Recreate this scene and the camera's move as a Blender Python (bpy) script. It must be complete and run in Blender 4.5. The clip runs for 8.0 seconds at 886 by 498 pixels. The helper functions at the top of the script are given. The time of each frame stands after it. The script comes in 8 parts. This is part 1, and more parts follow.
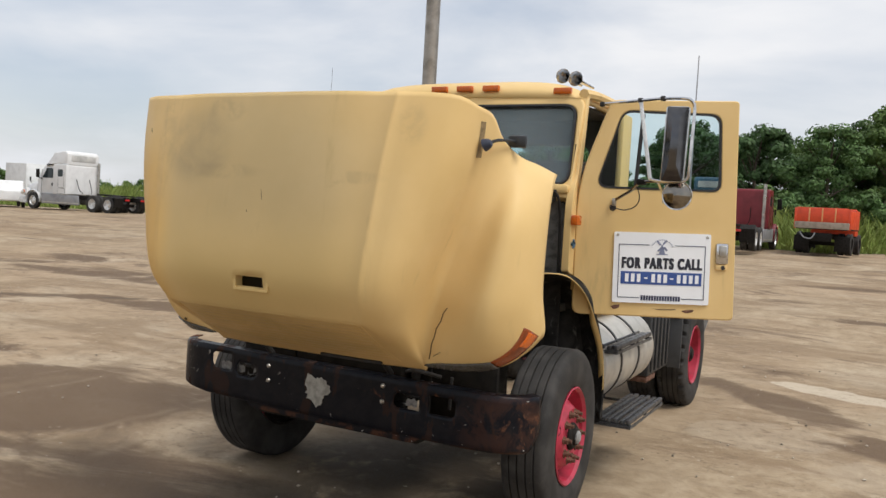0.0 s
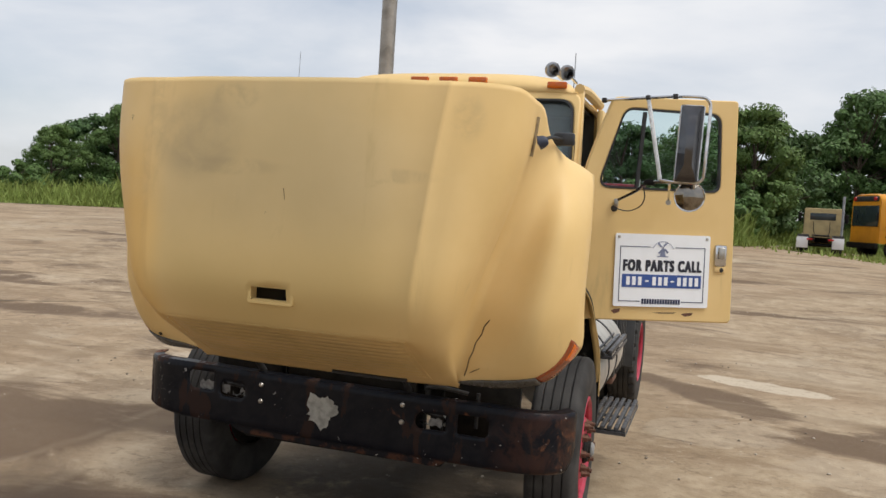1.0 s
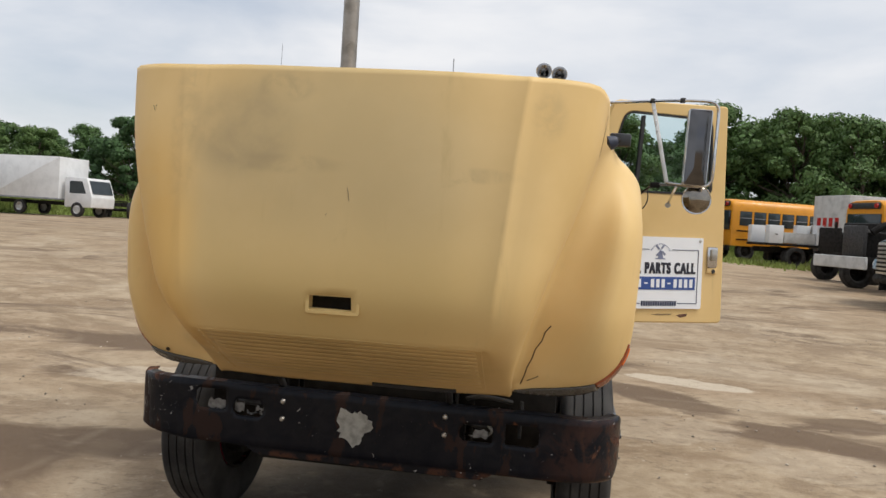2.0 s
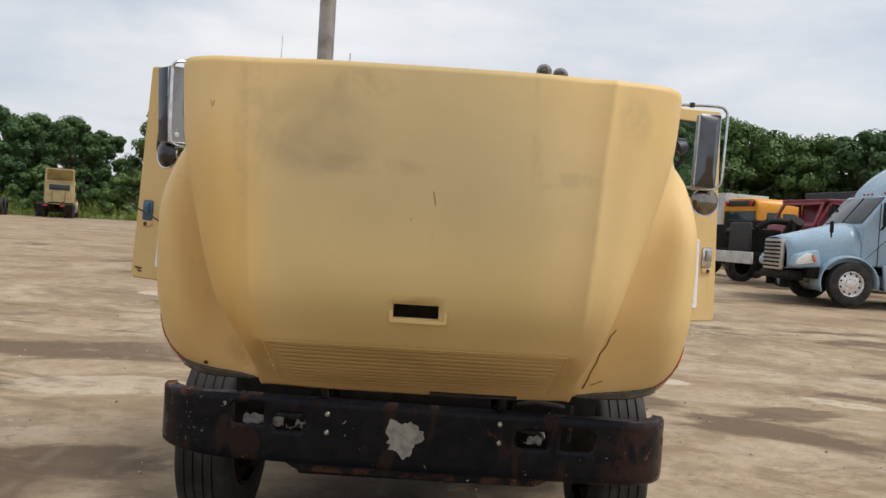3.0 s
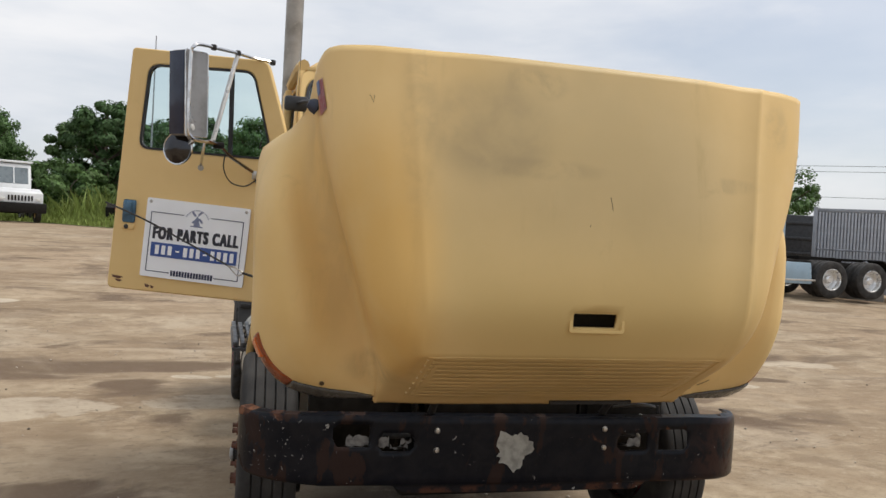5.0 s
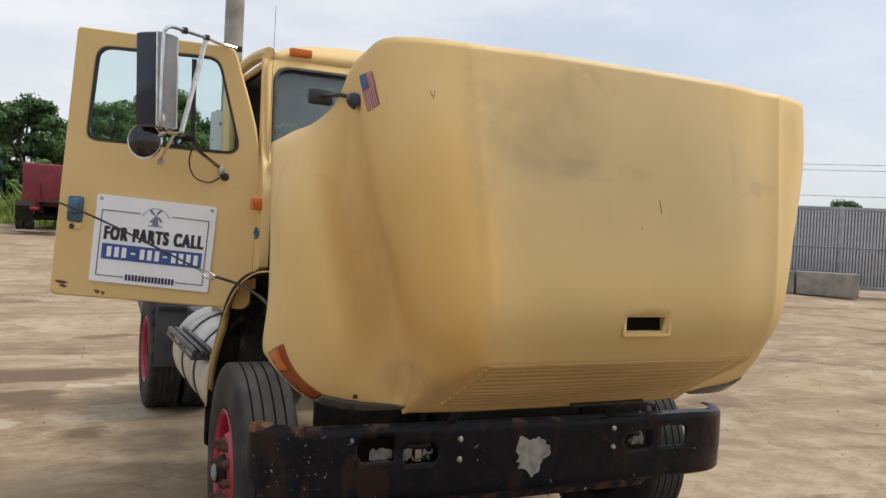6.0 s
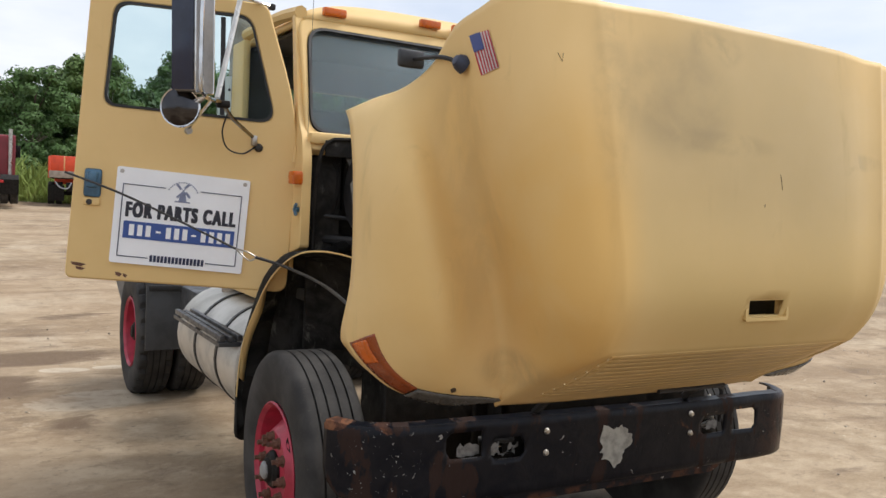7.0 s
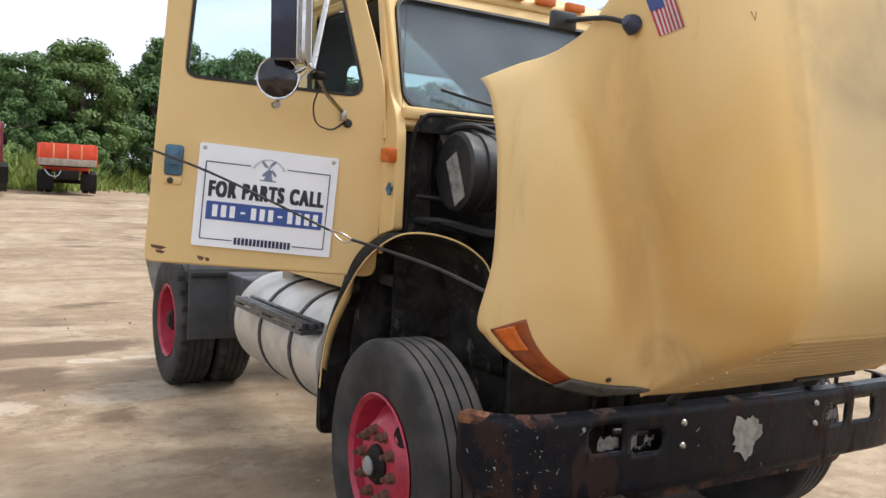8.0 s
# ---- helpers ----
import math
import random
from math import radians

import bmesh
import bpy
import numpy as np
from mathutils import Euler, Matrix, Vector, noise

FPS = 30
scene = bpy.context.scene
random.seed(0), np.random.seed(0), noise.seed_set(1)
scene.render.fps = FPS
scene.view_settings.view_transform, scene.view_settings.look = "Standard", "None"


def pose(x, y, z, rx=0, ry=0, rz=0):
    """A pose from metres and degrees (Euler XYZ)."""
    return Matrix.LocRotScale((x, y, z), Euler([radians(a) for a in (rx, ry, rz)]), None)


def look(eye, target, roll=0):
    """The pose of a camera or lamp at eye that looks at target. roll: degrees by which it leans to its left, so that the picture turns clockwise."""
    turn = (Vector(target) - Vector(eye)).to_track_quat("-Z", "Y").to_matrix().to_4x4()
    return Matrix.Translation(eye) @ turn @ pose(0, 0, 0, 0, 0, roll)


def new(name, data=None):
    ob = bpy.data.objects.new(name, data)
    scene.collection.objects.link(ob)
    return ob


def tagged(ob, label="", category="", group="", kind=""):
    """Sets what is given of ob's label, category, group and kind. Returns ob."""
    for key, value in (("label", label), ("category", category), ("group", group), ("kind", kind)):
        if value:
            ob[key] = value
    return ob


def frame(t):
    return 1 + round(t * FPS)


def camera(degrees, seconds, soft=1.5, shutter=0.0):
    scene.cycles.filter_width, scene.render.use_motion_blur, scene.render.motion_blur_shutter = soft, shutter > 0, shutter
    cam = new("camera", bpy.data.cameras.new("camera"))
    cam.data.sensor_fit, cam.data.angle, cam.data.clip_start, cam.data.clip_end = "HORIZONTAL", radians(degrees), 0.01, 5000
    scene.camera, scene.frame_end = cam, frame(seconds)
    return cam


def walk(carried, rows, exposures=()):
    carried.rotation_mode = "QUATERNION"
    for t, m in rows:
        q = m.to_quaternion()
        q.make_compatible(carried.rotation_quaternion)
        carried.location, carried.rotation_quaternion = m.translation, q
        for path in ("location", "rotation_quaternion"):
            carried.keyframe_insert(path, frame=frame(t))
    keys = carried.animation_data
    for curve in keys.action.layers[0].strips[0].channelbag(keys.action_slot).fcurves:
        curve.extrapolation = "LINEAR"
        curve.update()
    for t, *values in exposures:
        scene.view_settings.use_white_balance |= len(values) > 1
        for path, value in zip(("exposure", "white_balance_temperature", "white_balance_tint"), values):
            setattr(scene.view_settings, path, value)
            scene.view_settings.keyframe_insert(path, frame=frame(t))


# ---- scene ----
cam = camera(57.0, 8.0)
PATH = [
    (0, (2.766, -3.826, 1.795), (1.83, -2.061, 1.708), 3.3),
    (0.5, (2.274, -3.863, 1.797), (1.502, -2.02, 1.711), 3.5),
    (1, (1.831, -3.816, 1.799), (1.205, -1.918, 1.711), 3.6),
    (1.5, (1.371, -3.851, 1.755), (0.91, -1.906, 1.686), 3.6),
    (3, (0.086, -3.806, 1.724), (0.09, -1.807, 1.674), 3.5),
    (3.5, (-0.275, -3.746, 1.712), (-0.159, -1.749, 1.67), 3.5),
    (4, (-0.6, -3.618, 1.711), (-0.384, -1.63, 1.67), 3.4),
    (4.5, (-0.974, -3.561, 1.691), (-0.618, -1.593, 1.652), 3.3),
    (6, (-2.005, -3.073, 1.703), (-1.139, -1.271, 1.661), 2.9),
    (6.5, (-2.237, -2.826, 1.68), (-1.246, -1.09, 1.625), 2.8),
    (7, (-2.409, -2.545, 1.697), (-1.401, -0.821, 1.592), 2.8),
    (7.5, (-2.615, -2.306, 1.661), (-1.611, -0.581, 1.536), 2.8),
    (8, (-2.776, -2.072, 1.624), (-1.728, -0.374, 1.495), 2.8),
]
EXPOSURES = [(0.0, 0.0, 6500, 10), (3.0, -0.03, 6500, 10), (6.0, 0.08, 6500, 10), (6.5, 0.15, 6500, 10), (7.0, 0.29, 6380, 11), (8.0, 0.58, 6250, 12)]
walk(cam, [(t, look(eye, target, roll)) for t, eye, target, roll in PATH], EXPOSURES)

# ---------- world and light ----------
SUN_EL, SUN_AZ = 57.0, 98.0     # degrees; azimuth clockwise from +y
world = bpy.data.worlds.new("overcast_sky")
scene.world = world
world.use_nodes = True
wn, wl = world.node_tree.nodes, world.node_tree.links
wn.clear()


def wnode(kind, **values):
    n = wn.new(kind)
    for k, v in values.items():
        n.inputs[k].default_value = v
    return n


w_out = wn.new("ShaderNodeOutputWorld")
w_bg = wnode("ShaderNodeBackground", Strength=0.122)
w_sky = wn.new("ShaderNodeTexSky")
w_sky.sky_type = "NISHITA"
w_sky.sun_disc = False
w_sky.sun_elevation = radians(SUN_EL)
w_sky.sun_rotation = radians(SUN_AZ)
w_sky.air_density, w_sky.dust_density, w_sky.ozone_density = 1.0, 2.0, 1.5
w_co = wn.new("ShaderNodeTexCoord")
w_map = wn.new("ShaderNodeMapping")
w_map.inputs["Scale"].default_value = (1.0, 1.0, 3.2)
w_noise = wnode("ShaderNodeTexNoise", Scale=2.2, Detail=6.0, Roughness=0.52, Distortion=0.3)
w_ramp = wn.new("ShaderNodeValToRGB")
w_ramp.color_ramp.elements[0].position, w_ramp.color_ramp.elements[0].color = 0.38, (0.56, 0.56, 0.56, 1)
w_ramp.color_ramp.elements[1].position, w_ramp.color_ramp.elements[1].color = 0.60, (0.95, 0.95, 0.95, 1)
w_noise2 = wnode("ShaderNodeTexNoise", Scale=3.5, Detail=5.0, Roughness=0.5)
w_cloud = wn.new("ShaderNodeValToRGB")
w_cloud.color_ramp.elements[0].position, w_cloud.color_ramp.elements[0].color = 0.3, (5.7, 6.05, 6.6, 1)
w_cloud.color_ramp.elements[1].position, w_cloud.color_ramp.elements[1].color = 0.7, (7.6, 7.6, 7.7, 1)
# an overcast sky is brighter overhead than at the horizon
w_sep = wn.new("ShaderNodeSeparateXYZ")
w_up = wn.new("ShaderNodeMapRange")
for k, v in (("From Min", 0.15), ("From Max", 0.95), ("To Min", 1.0), ("To Max", 1.12)):
    w_up.inputs[k].default_value = v
w_scale = wn.new("ShaderNodeVectorMath")
w_scale.operation = "SCALE"
w_mix = wn.new("ShaderNodeMix")
w_mix.data_type = "RGBA"
wl.new(w_co.outputs["Generated"], w_map.inputs["Vector"])
wl.new(w_map.outputs[0], w_noise.inputs["Vector"])
wl.new(w_map.outputs[0], w_noise2.inputs["Vector"])
wl.new(w_noise.outputs["Fac"], w_ramp.inputs["Fac"])
wl.new(w_noise2.outputs["Fac"], w_cloud.inputs["Fac"])
wl.new(w_ramp.outputs["Color"], w_mix.inputs["Factor"])
wl.new(w_sky.outputs["Color"], w_mix.inputs["A"])
wl.new(w_cloud.outputs["Color"], w_mix.inputs["B"])
wl.new(w_co.outputs["Generated"], w_sep.inputs[0])
wl.new(w_sep.outputs["Z"], w_up.inputs["Value"])
wl.new(w_mix.outputs["Result"], w_scale.inputs[0])
wl.new(w_up.outputs[0], w_scale.inputs["Scale"])
wl.new(w_scale.outputs[0], w_bg.inputs["Color"])
wl.new(w_bg.outputs[0], w_out.inputs["Surface"])

sun = new("sun", bpy.data.lights.new("sun", "SUN"))
sun.data.energy, sun.data.angle, sun.data.color = 2.45, radians(26), (1.0, 0.95, 0.88)
sun_dir = Vector((math.sin(radians(SUN_AZ)) * math.cos(radians(SUN_EL)), math.cos(radians(SUN_AZ)) * math.cos(radians(SUN_EL)), math.sin(radians(SUN_EL))))
sun.matrix_basis = look(sun_dir * 60, (0, 0, 0))

# ---------- materials ----------


class Mat:
    """A node material: principled base, mixed colours and bump."""

    def __init__(self, name, rough=0.6, metal=0.0, spec=0.5):
        self.m = bpy.data.materials.new(name)
        self.m.use_nodes = True
        self.n, self.l = self.m.node_tree.nodes, self.m.node_tree.links
        self.b = self.n["Principled BSDF"]
        self.b.inputs["Roughness"].default_value = rough
        self.b.inputs["Metallic"].default_value = metal
        self.b.inputs["Specular IOR Level"].default_value = spec
        self.co = self.n.new("ShaderNodeTexCoord").outputs["Object"]
        self.heights = []

    def noise(self, scale, detail=4.0, rough=0.55, dist=0.0, stretch=(1, 1, 1)):
        mp = self.n.new("ShaderNodeMapping")
        mp.inputs["Scale"].default_value = stretch
        self.l.new(self.co, mp.inputs["Vector"])
        t = self.n.new("ShaderNodeTexNoise")
        for k, v in (("Scale", scale), ("Detail", detail), ("Roughness", rough), ("Distortion", dist)):
            t.inputs[k].default_value = v
        self.l.new(mp.outputs[0], t.inputs["Vector"])
        return t.outputs["Fac"]

    def voronoi(self, scale, feature="F1"):
        t = self.n.new("ShaderNodeTexVoronoi")
        t.feature = feature
        t.inputs["Scale"].default_value = scale
        self.l.new(self.co, t.inputs["Vector"])
        return t.outputs["Distance"]

    def ramp(self, fac, lo, hi, a=0.0, b=1.0):
        r = self.n.new("ShaderNodeMapRange")
        r.interpolation_type = "SMOOTHSTEP"
        self.l.new(fac, r.inputs["Value"])
        for k, v in (("From Min", lo), ("From Max", hi), ("To Min", a), ("To Max", b)):
            r.inputs[k].default_value = v
        return r.outputs["Result"]

    def math(self, op, a, b):
        t = self.n.new("ShaderNodeMath")
        t.operation = op
        for i, v in enumerate((a, b)):
            if isinstance(v, (int, float)):
                t.inputs[i].default_value = v
            else:
                self.l.new(v, t.inputs[i])
        return t.outputs[0]

    def spot(self, x, y, z, rx, ry, rz):
        """1 at a place of the object, falling to 0 at the given radii."""
        mp = self.n.new("ShaderNodeMapping")
        mp.inputs["Location"].default_value = (-x / rx, -y / ry, -z / rz)
        mp.inputs["Scale"].default_value = (1 / rx, 1 / ry, 1 / rz)
        self.l.new(self.co, mp.inputs["Vector"])
        d = self.n.new("ShaderNodeVectorMath")
        d.operation = "LENGTH"
        self.l.new(mp.outputs[0], d.inputs[0])
        return self.ramp(d.outputs["Value"], 0.45, 1.0, 1.0, 0.0)

    def patch(self, x, y, rx, ry, turn=0.0, soft=0.45):
        """1 inside an ellipse on the ground, turned by degrees, falling to 0 at its rim."""
        mp = self.n.new("ShaderNodeMapping")
        mp.vector_type = "TEXTURE"
        mp.inputs["Location"].default_value = (x, y, 0)
        mp.inputs["Rotation"].default_value = (0, 0, math.radians(turn))
        mp.inputs["Scale"].default_value = (rx, ry, 50)
        self.l.new(self.co, mp.inputs["Vector"])
        d = self.n.new("ShaderNodeVectorMath")
        d.operation = "LENGTH"
        self.l.new(mp.outputs[0], d.inputs[0])
        return self.ramp(d.outputs["Value"], soft, 1.0, 1.0, 0.0)

    def colour(self, c):
        t = self.n.new("ShaderNodeRGB")
        t.outputs[0].default_value = (*c, 1)
        return t.outputs[0]

    def mix(self, a, b, fac):
        t = self.n.new("ShaderNodeMix")
        t.data_type = "RGBA"
        for k, v in (("A", a), ("B", b)):
            if isinstance(v, tuple):
                t.inputs[k].default_value = (*v, 1)
            else:
                self.l.new(v, t.inputs[k])
        if isinstance(fac, (int, float)):
            t.inputs["Factor"].default_value = fac
        else:
            self.l.new(fac, t.inputs["Factor"])
        return t.outputs["Result"]

    def base(self, c):
        if isinstance(c, tuple):
            self.b.inputs["Base Color"].default_value = (*c, 1)
        else:
            self.l.new(c, self.b.inputs["Base Color"])
        return self

    def rough(self, fac):
        self.l.new(fac, self.b.inputs["Roughness"])
        return self

    def metal(self, fac):
        self.l.new(fac, self.b.inputs["Metallic"])
        return self

    def bump(self, fac, strength=0.3, distance=0.01):
        t = self.n.new("ShaderNodeBump")
        t.inputs["Strength"].default_value, t.inputs["Distance"].default_value = strength, distance
        self.l.new(fac, t.inputs["Height"])
        if self.heights:
            self.l.new(self.heights[-1], t.inputs["Normal"])
        self.heights.append(t.outputs[0])
        self.l.new(t.outputs[0], self.b.inputs["Normal"])
        return self

    def vary(self, c, amount=0.25):
        """The colour c, lighter or darker from object to object."""
        info = self.n.new("ShaderNodeObjectInfo").outputs["Random"]
        lo, hi = tuple(v * (1 - amount) for v in c), tuple(min(1, v * (1 + amount)) for v in c)
        return self.mix(lo, hi, info)


def plain(name, c, rough=0.6, metal=0.0, wear=0.25, scale=9.0, bump=0.05, spec=0.5):
    """A paint, plastic or metal with dirt at two scales and a fine relief."""
    m = Mat(name, rough, metal, spec)
    big, fine = m.noise(scale, 5), m.noise(scale * 9, 3)
    dark = tuple(v * (1 - wear) for v in c)
    col = m.mix(dark, c, m.ramp(big, 0.3, 0.6))
    col = m.mix(col, tuple(min(1, v * (1 + wear * 0.6)) for v in c), m.ramp(fine, 0.55, 0.8, 0, 0.6))
    m.base(col)
    m.rough(m.ramp(big, 0.3, 0.7, min(1, rough + 0.12), max(0.03, rough - 0.08)))
    if bump:
        m.bump(fine, bump, 0.004)
    return m.m


def truck_paint():
    m = Mat("yellow_paint", 0.45, 0.0, 0.22)
    big, mid, fine = m.noise(1.3, 5), m.noise(5, 6, 0.6, 0.4), m.noise(140, 2)
    streak = m.noise(7, 5, 0.6, 0.2, (1.0, 1.0, 0.16))
    col = m.mix((0.700, 0.490, 0.208), (0.760, 0.543, 0.248), m.ramp(big, 0.35, 0.65))
    # the hood's broad face is darker, and greyer higher up
    face_tone = m.math("MULTIPLY", m.spot(0.0, -0.80, 1.80, 1.02, 0.52, 1.3), m.ramp(m.noise(1.7, 5, 0.55, 0.3), 0.30, 0.60, 0.8, 1.0))
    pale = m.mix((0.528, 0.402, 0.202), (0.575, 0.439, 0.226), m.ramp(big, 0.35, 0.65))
    col = m.mix(col, m.mix((0.575, 0.415, 0.172), pale, m.spot(0.0, -0.7, 2.32, 2.0, 2.0, 0.95)), face_tone)
    col = m.mix(col, (0.44, 0.325, 0.15), m.ramp(streak, 0.60, 0.80, 0, 0.55))
    col = m.mix(col, (0.36, 0.27, 0.13), m.ramp(mid, 0.66, 0.80, 0, 0.35))
    # greasy smudges rubbed into the hood
    smudge = m.math("MULTIPLY", m.spot(-0.43, -0.6, 2.08, 0.30, 0.4, 0.24), m.ramp(m.noise(5, 4, 0.55, 0.3), 0.28, 0.62, 0.25, 1.0))
    col = m.mix(col, (0.33, 0.26, 0.15), m.math("MULTIPLY", smudge, 0.48))
    for x, y, z, rx, rz, k in ((-0.69, -0.57, 2.05, 0.09, 0.45, 0.30), (-0.26, -0.6, 2.27, 0.16, 0.08, 0.5), (0.56, -0.63, 1.94, 0.2, 0.04, 0.35),
                               (-0.25, -0.63, 1.95, 0.35, 0.05, 0.35), (0.83, -0.5, 2.2, 0.09, 0.13, 0.3)):
        s = m.math("MULTIPLY", m.spot(x, y, z, rx, 0.4, rz), m.ramp(m.noise(9, 5, 0.6, 0.4), 0.34, 0.64))
        col = m.mix(col, (0.30, 0.235, 0.135), m.math("MULTIPLY", s, 0.8 * k))
    # shade on the down-turned lower grille, painted as a brown band
    low = m.math("MULTIPLY", m.spot(-0.05, -0.45, 1.08, 0.95, 0.5, 0.24), m.ramp(m.noise(4, 6, 0.6, 0.4, (0.6, 1, 1)), 0.30, 0.62, 0.3, 1.0))
    col = m.mix(col, (0.36, 0.255, 0.105), m.math("MULTIPLY", low, 0.55))
    # one fender and the hood corner beside it are tinted orange
    orange_tint = m.math("MULTIPLY", m.spot(-0.98, -0.25, 1.62, 0.34, 0.42, 0.85), m.ramp(m.noise(3.2, 5, 0.6, 0.4, (1, 1, 0.4)), 0.30, 0.62, 0.1, 0.35))
    orange_tint = m.math("MAXIMUM", orange_tint, m.math("MULTIPLY", m.spot(-0.80, -0.50, 1.50, 0.30, 0.36, 0.75), m.ramp(m.noise(2.4, 5, 0.6, 0.4, (1, 1, 0.5)), 0.32, 0.62, 0.3, 0.9)))
    col = m.mix(col, (0.72, 0.435, 0.125), m.math("MULTIPLY", orange_tint, 0.8))
    # darker brown along the fender's hollow
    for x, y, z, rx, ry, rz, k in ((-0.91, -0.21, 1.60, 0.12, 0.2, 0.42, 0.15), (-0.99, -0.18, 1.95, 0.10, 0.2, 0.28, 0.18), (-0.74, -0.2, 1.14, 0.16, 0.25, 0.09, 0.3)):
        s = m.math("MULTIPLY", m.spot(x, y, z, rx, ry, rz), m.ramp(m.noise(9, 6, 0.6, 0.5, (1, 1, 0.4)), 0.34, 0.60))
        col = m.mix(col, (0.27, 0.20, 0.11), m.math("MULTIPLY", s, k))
    m.base(col)
    m.rough(m.ramp(mid, 0.3, 0.7, 0.56, 0.43))
    m.bump(big, 0.05, 0.03).bump(fine, 0.04, 0.002)
    return m.m


def bumper_paint():
    m = Mat("worn_black_paint", 0.4, 0.0, 0.15)
    big, mid, fine = m.noise(3.5, 6, 0.6, 0.5), m.noise(13, 6, 0.65, 0.6), m.noise(60, 4, 0.6)
    col = m.mix((0.0042, 0.0056, 0.0092), (0.0098, 0.0100, 0.0128), m.ramp(mid, 0.35, 0.65))
    rust = m.mix((0.048, 0.022, 0.015), (0.190, 0.080, 0.038), m.ramp(m.noise(16, 8, 0.68, 0.8), 0.42, 0.64))
    rust = m.mix(rust, (0.19, 0.105, 0.060), m.ramp(m.noise(24, 5, 0.6), 0.56, 0.72, 0, 0.5))
    # thin brown paint worn through in blocky patches
    brown = m.ramp(m.noise(3.6, 6, 0.60, 0.2, (1.9, 1, 0.7)), 0.555, 0.585, 0, 0.8)
    col = m.mix(col, (0.032, 0.017, 0.012), brown)
    # the bent ends have rusted through the paint
    ragged = m.math("MULTIPLY", m.noise(6, 8, 0.68, 0.8), 0.95)
    left = m.math("MAXIMUM", m.math("MULTIPLY", m.spot(-1.25, 0.26, 0.888, 0.14, 0.16, 0.050), 1.0), m.math("MAXIMUM", m.spot(-1.265, 0.285, 0.76, 0.036, 0.040, 0.22), m.spot(-1.20, 0.22, 0.600, 0.09, 0.09, 0.034)))
    left = m.math("MAXIMUM", left, m.math("MULTIPLY", m.spot(-1.10, 0.10, 0.875, 0.12, 0.12, 0.04), 0.35))
    right = m.math("MULTIPLY", m.spot(1.18, 0.15, 0.70, 0.20, 0.26, 0.22), 0.36)
    ends = m.ramp(m.math("ADD", m.math("MAXIMUM", left, right), ragged), 0.80, 0.90)
    col = m.mix(col, rust, ends)
    # dull red-brown scale round the rusted end
    scale = m.math("MULTIPLY", m.spot(1.12, 0.10, 0.70, 0.34, 0.34, 0.26), m.ramp(m.noise(9, 7, 0.66, 0.7), 0.40, 0.56))
    col = m.mix(col, (0.052, 0.024, 0.017), m.math("MULTIPLY", scale, 0.55))
    col = m.mix(col, rust, m.ramp(big, 0.67, 0.71, 0, 0.9))
    edge = m.math("MULTIPLY", m.spot(0, 0, 0.53, 9, 9, 0.05), m.ramp(m.noise(7, 6, 0.6), 0.47, 0.57))
    col = m.mix(col, (0.085, 0.036, 0.02), m.math("MULTIPLY", edge, 0.8))
    chip = m.math("MULTIPLY", m.ramp(m.noise(36, 3, 0.6, 0.6), 0.685, 0.705), m.ramp(m.noise(5, 4), 0.49, 0.59))
    flaked = m.math("MULTIPLY", m.ramp(m.noise(48, 4, 0.65, 0.8), 0.655, 0.675), m.spot(-1.10, 0.04, 0.74, 0.18, 0.3, 0.22))
    chip = m.math("MAXIMUM", chip, flaked)
    # scuffs and runs down the paint
    run = m.ramp(m.noise(16, 6, 0.7, 0.3, (1.6, 1, 0.22)), 0.56, 0.68, 0, 0.45)
    col = m.mix(col, (0.014, 0.014, 0.016), run)
    col = m.mix(col, (0.42, 0.41, 0.38), chip)
    m.base(col)
    m.rough(m.ramp(m.math("MAXIMUM", ends, brown), 0.1, 0.7, 0.30, 0.72))
    m.bump(mid, 0.4, 0.006).bump(fine, 0.2, 0.002)
    return m.m


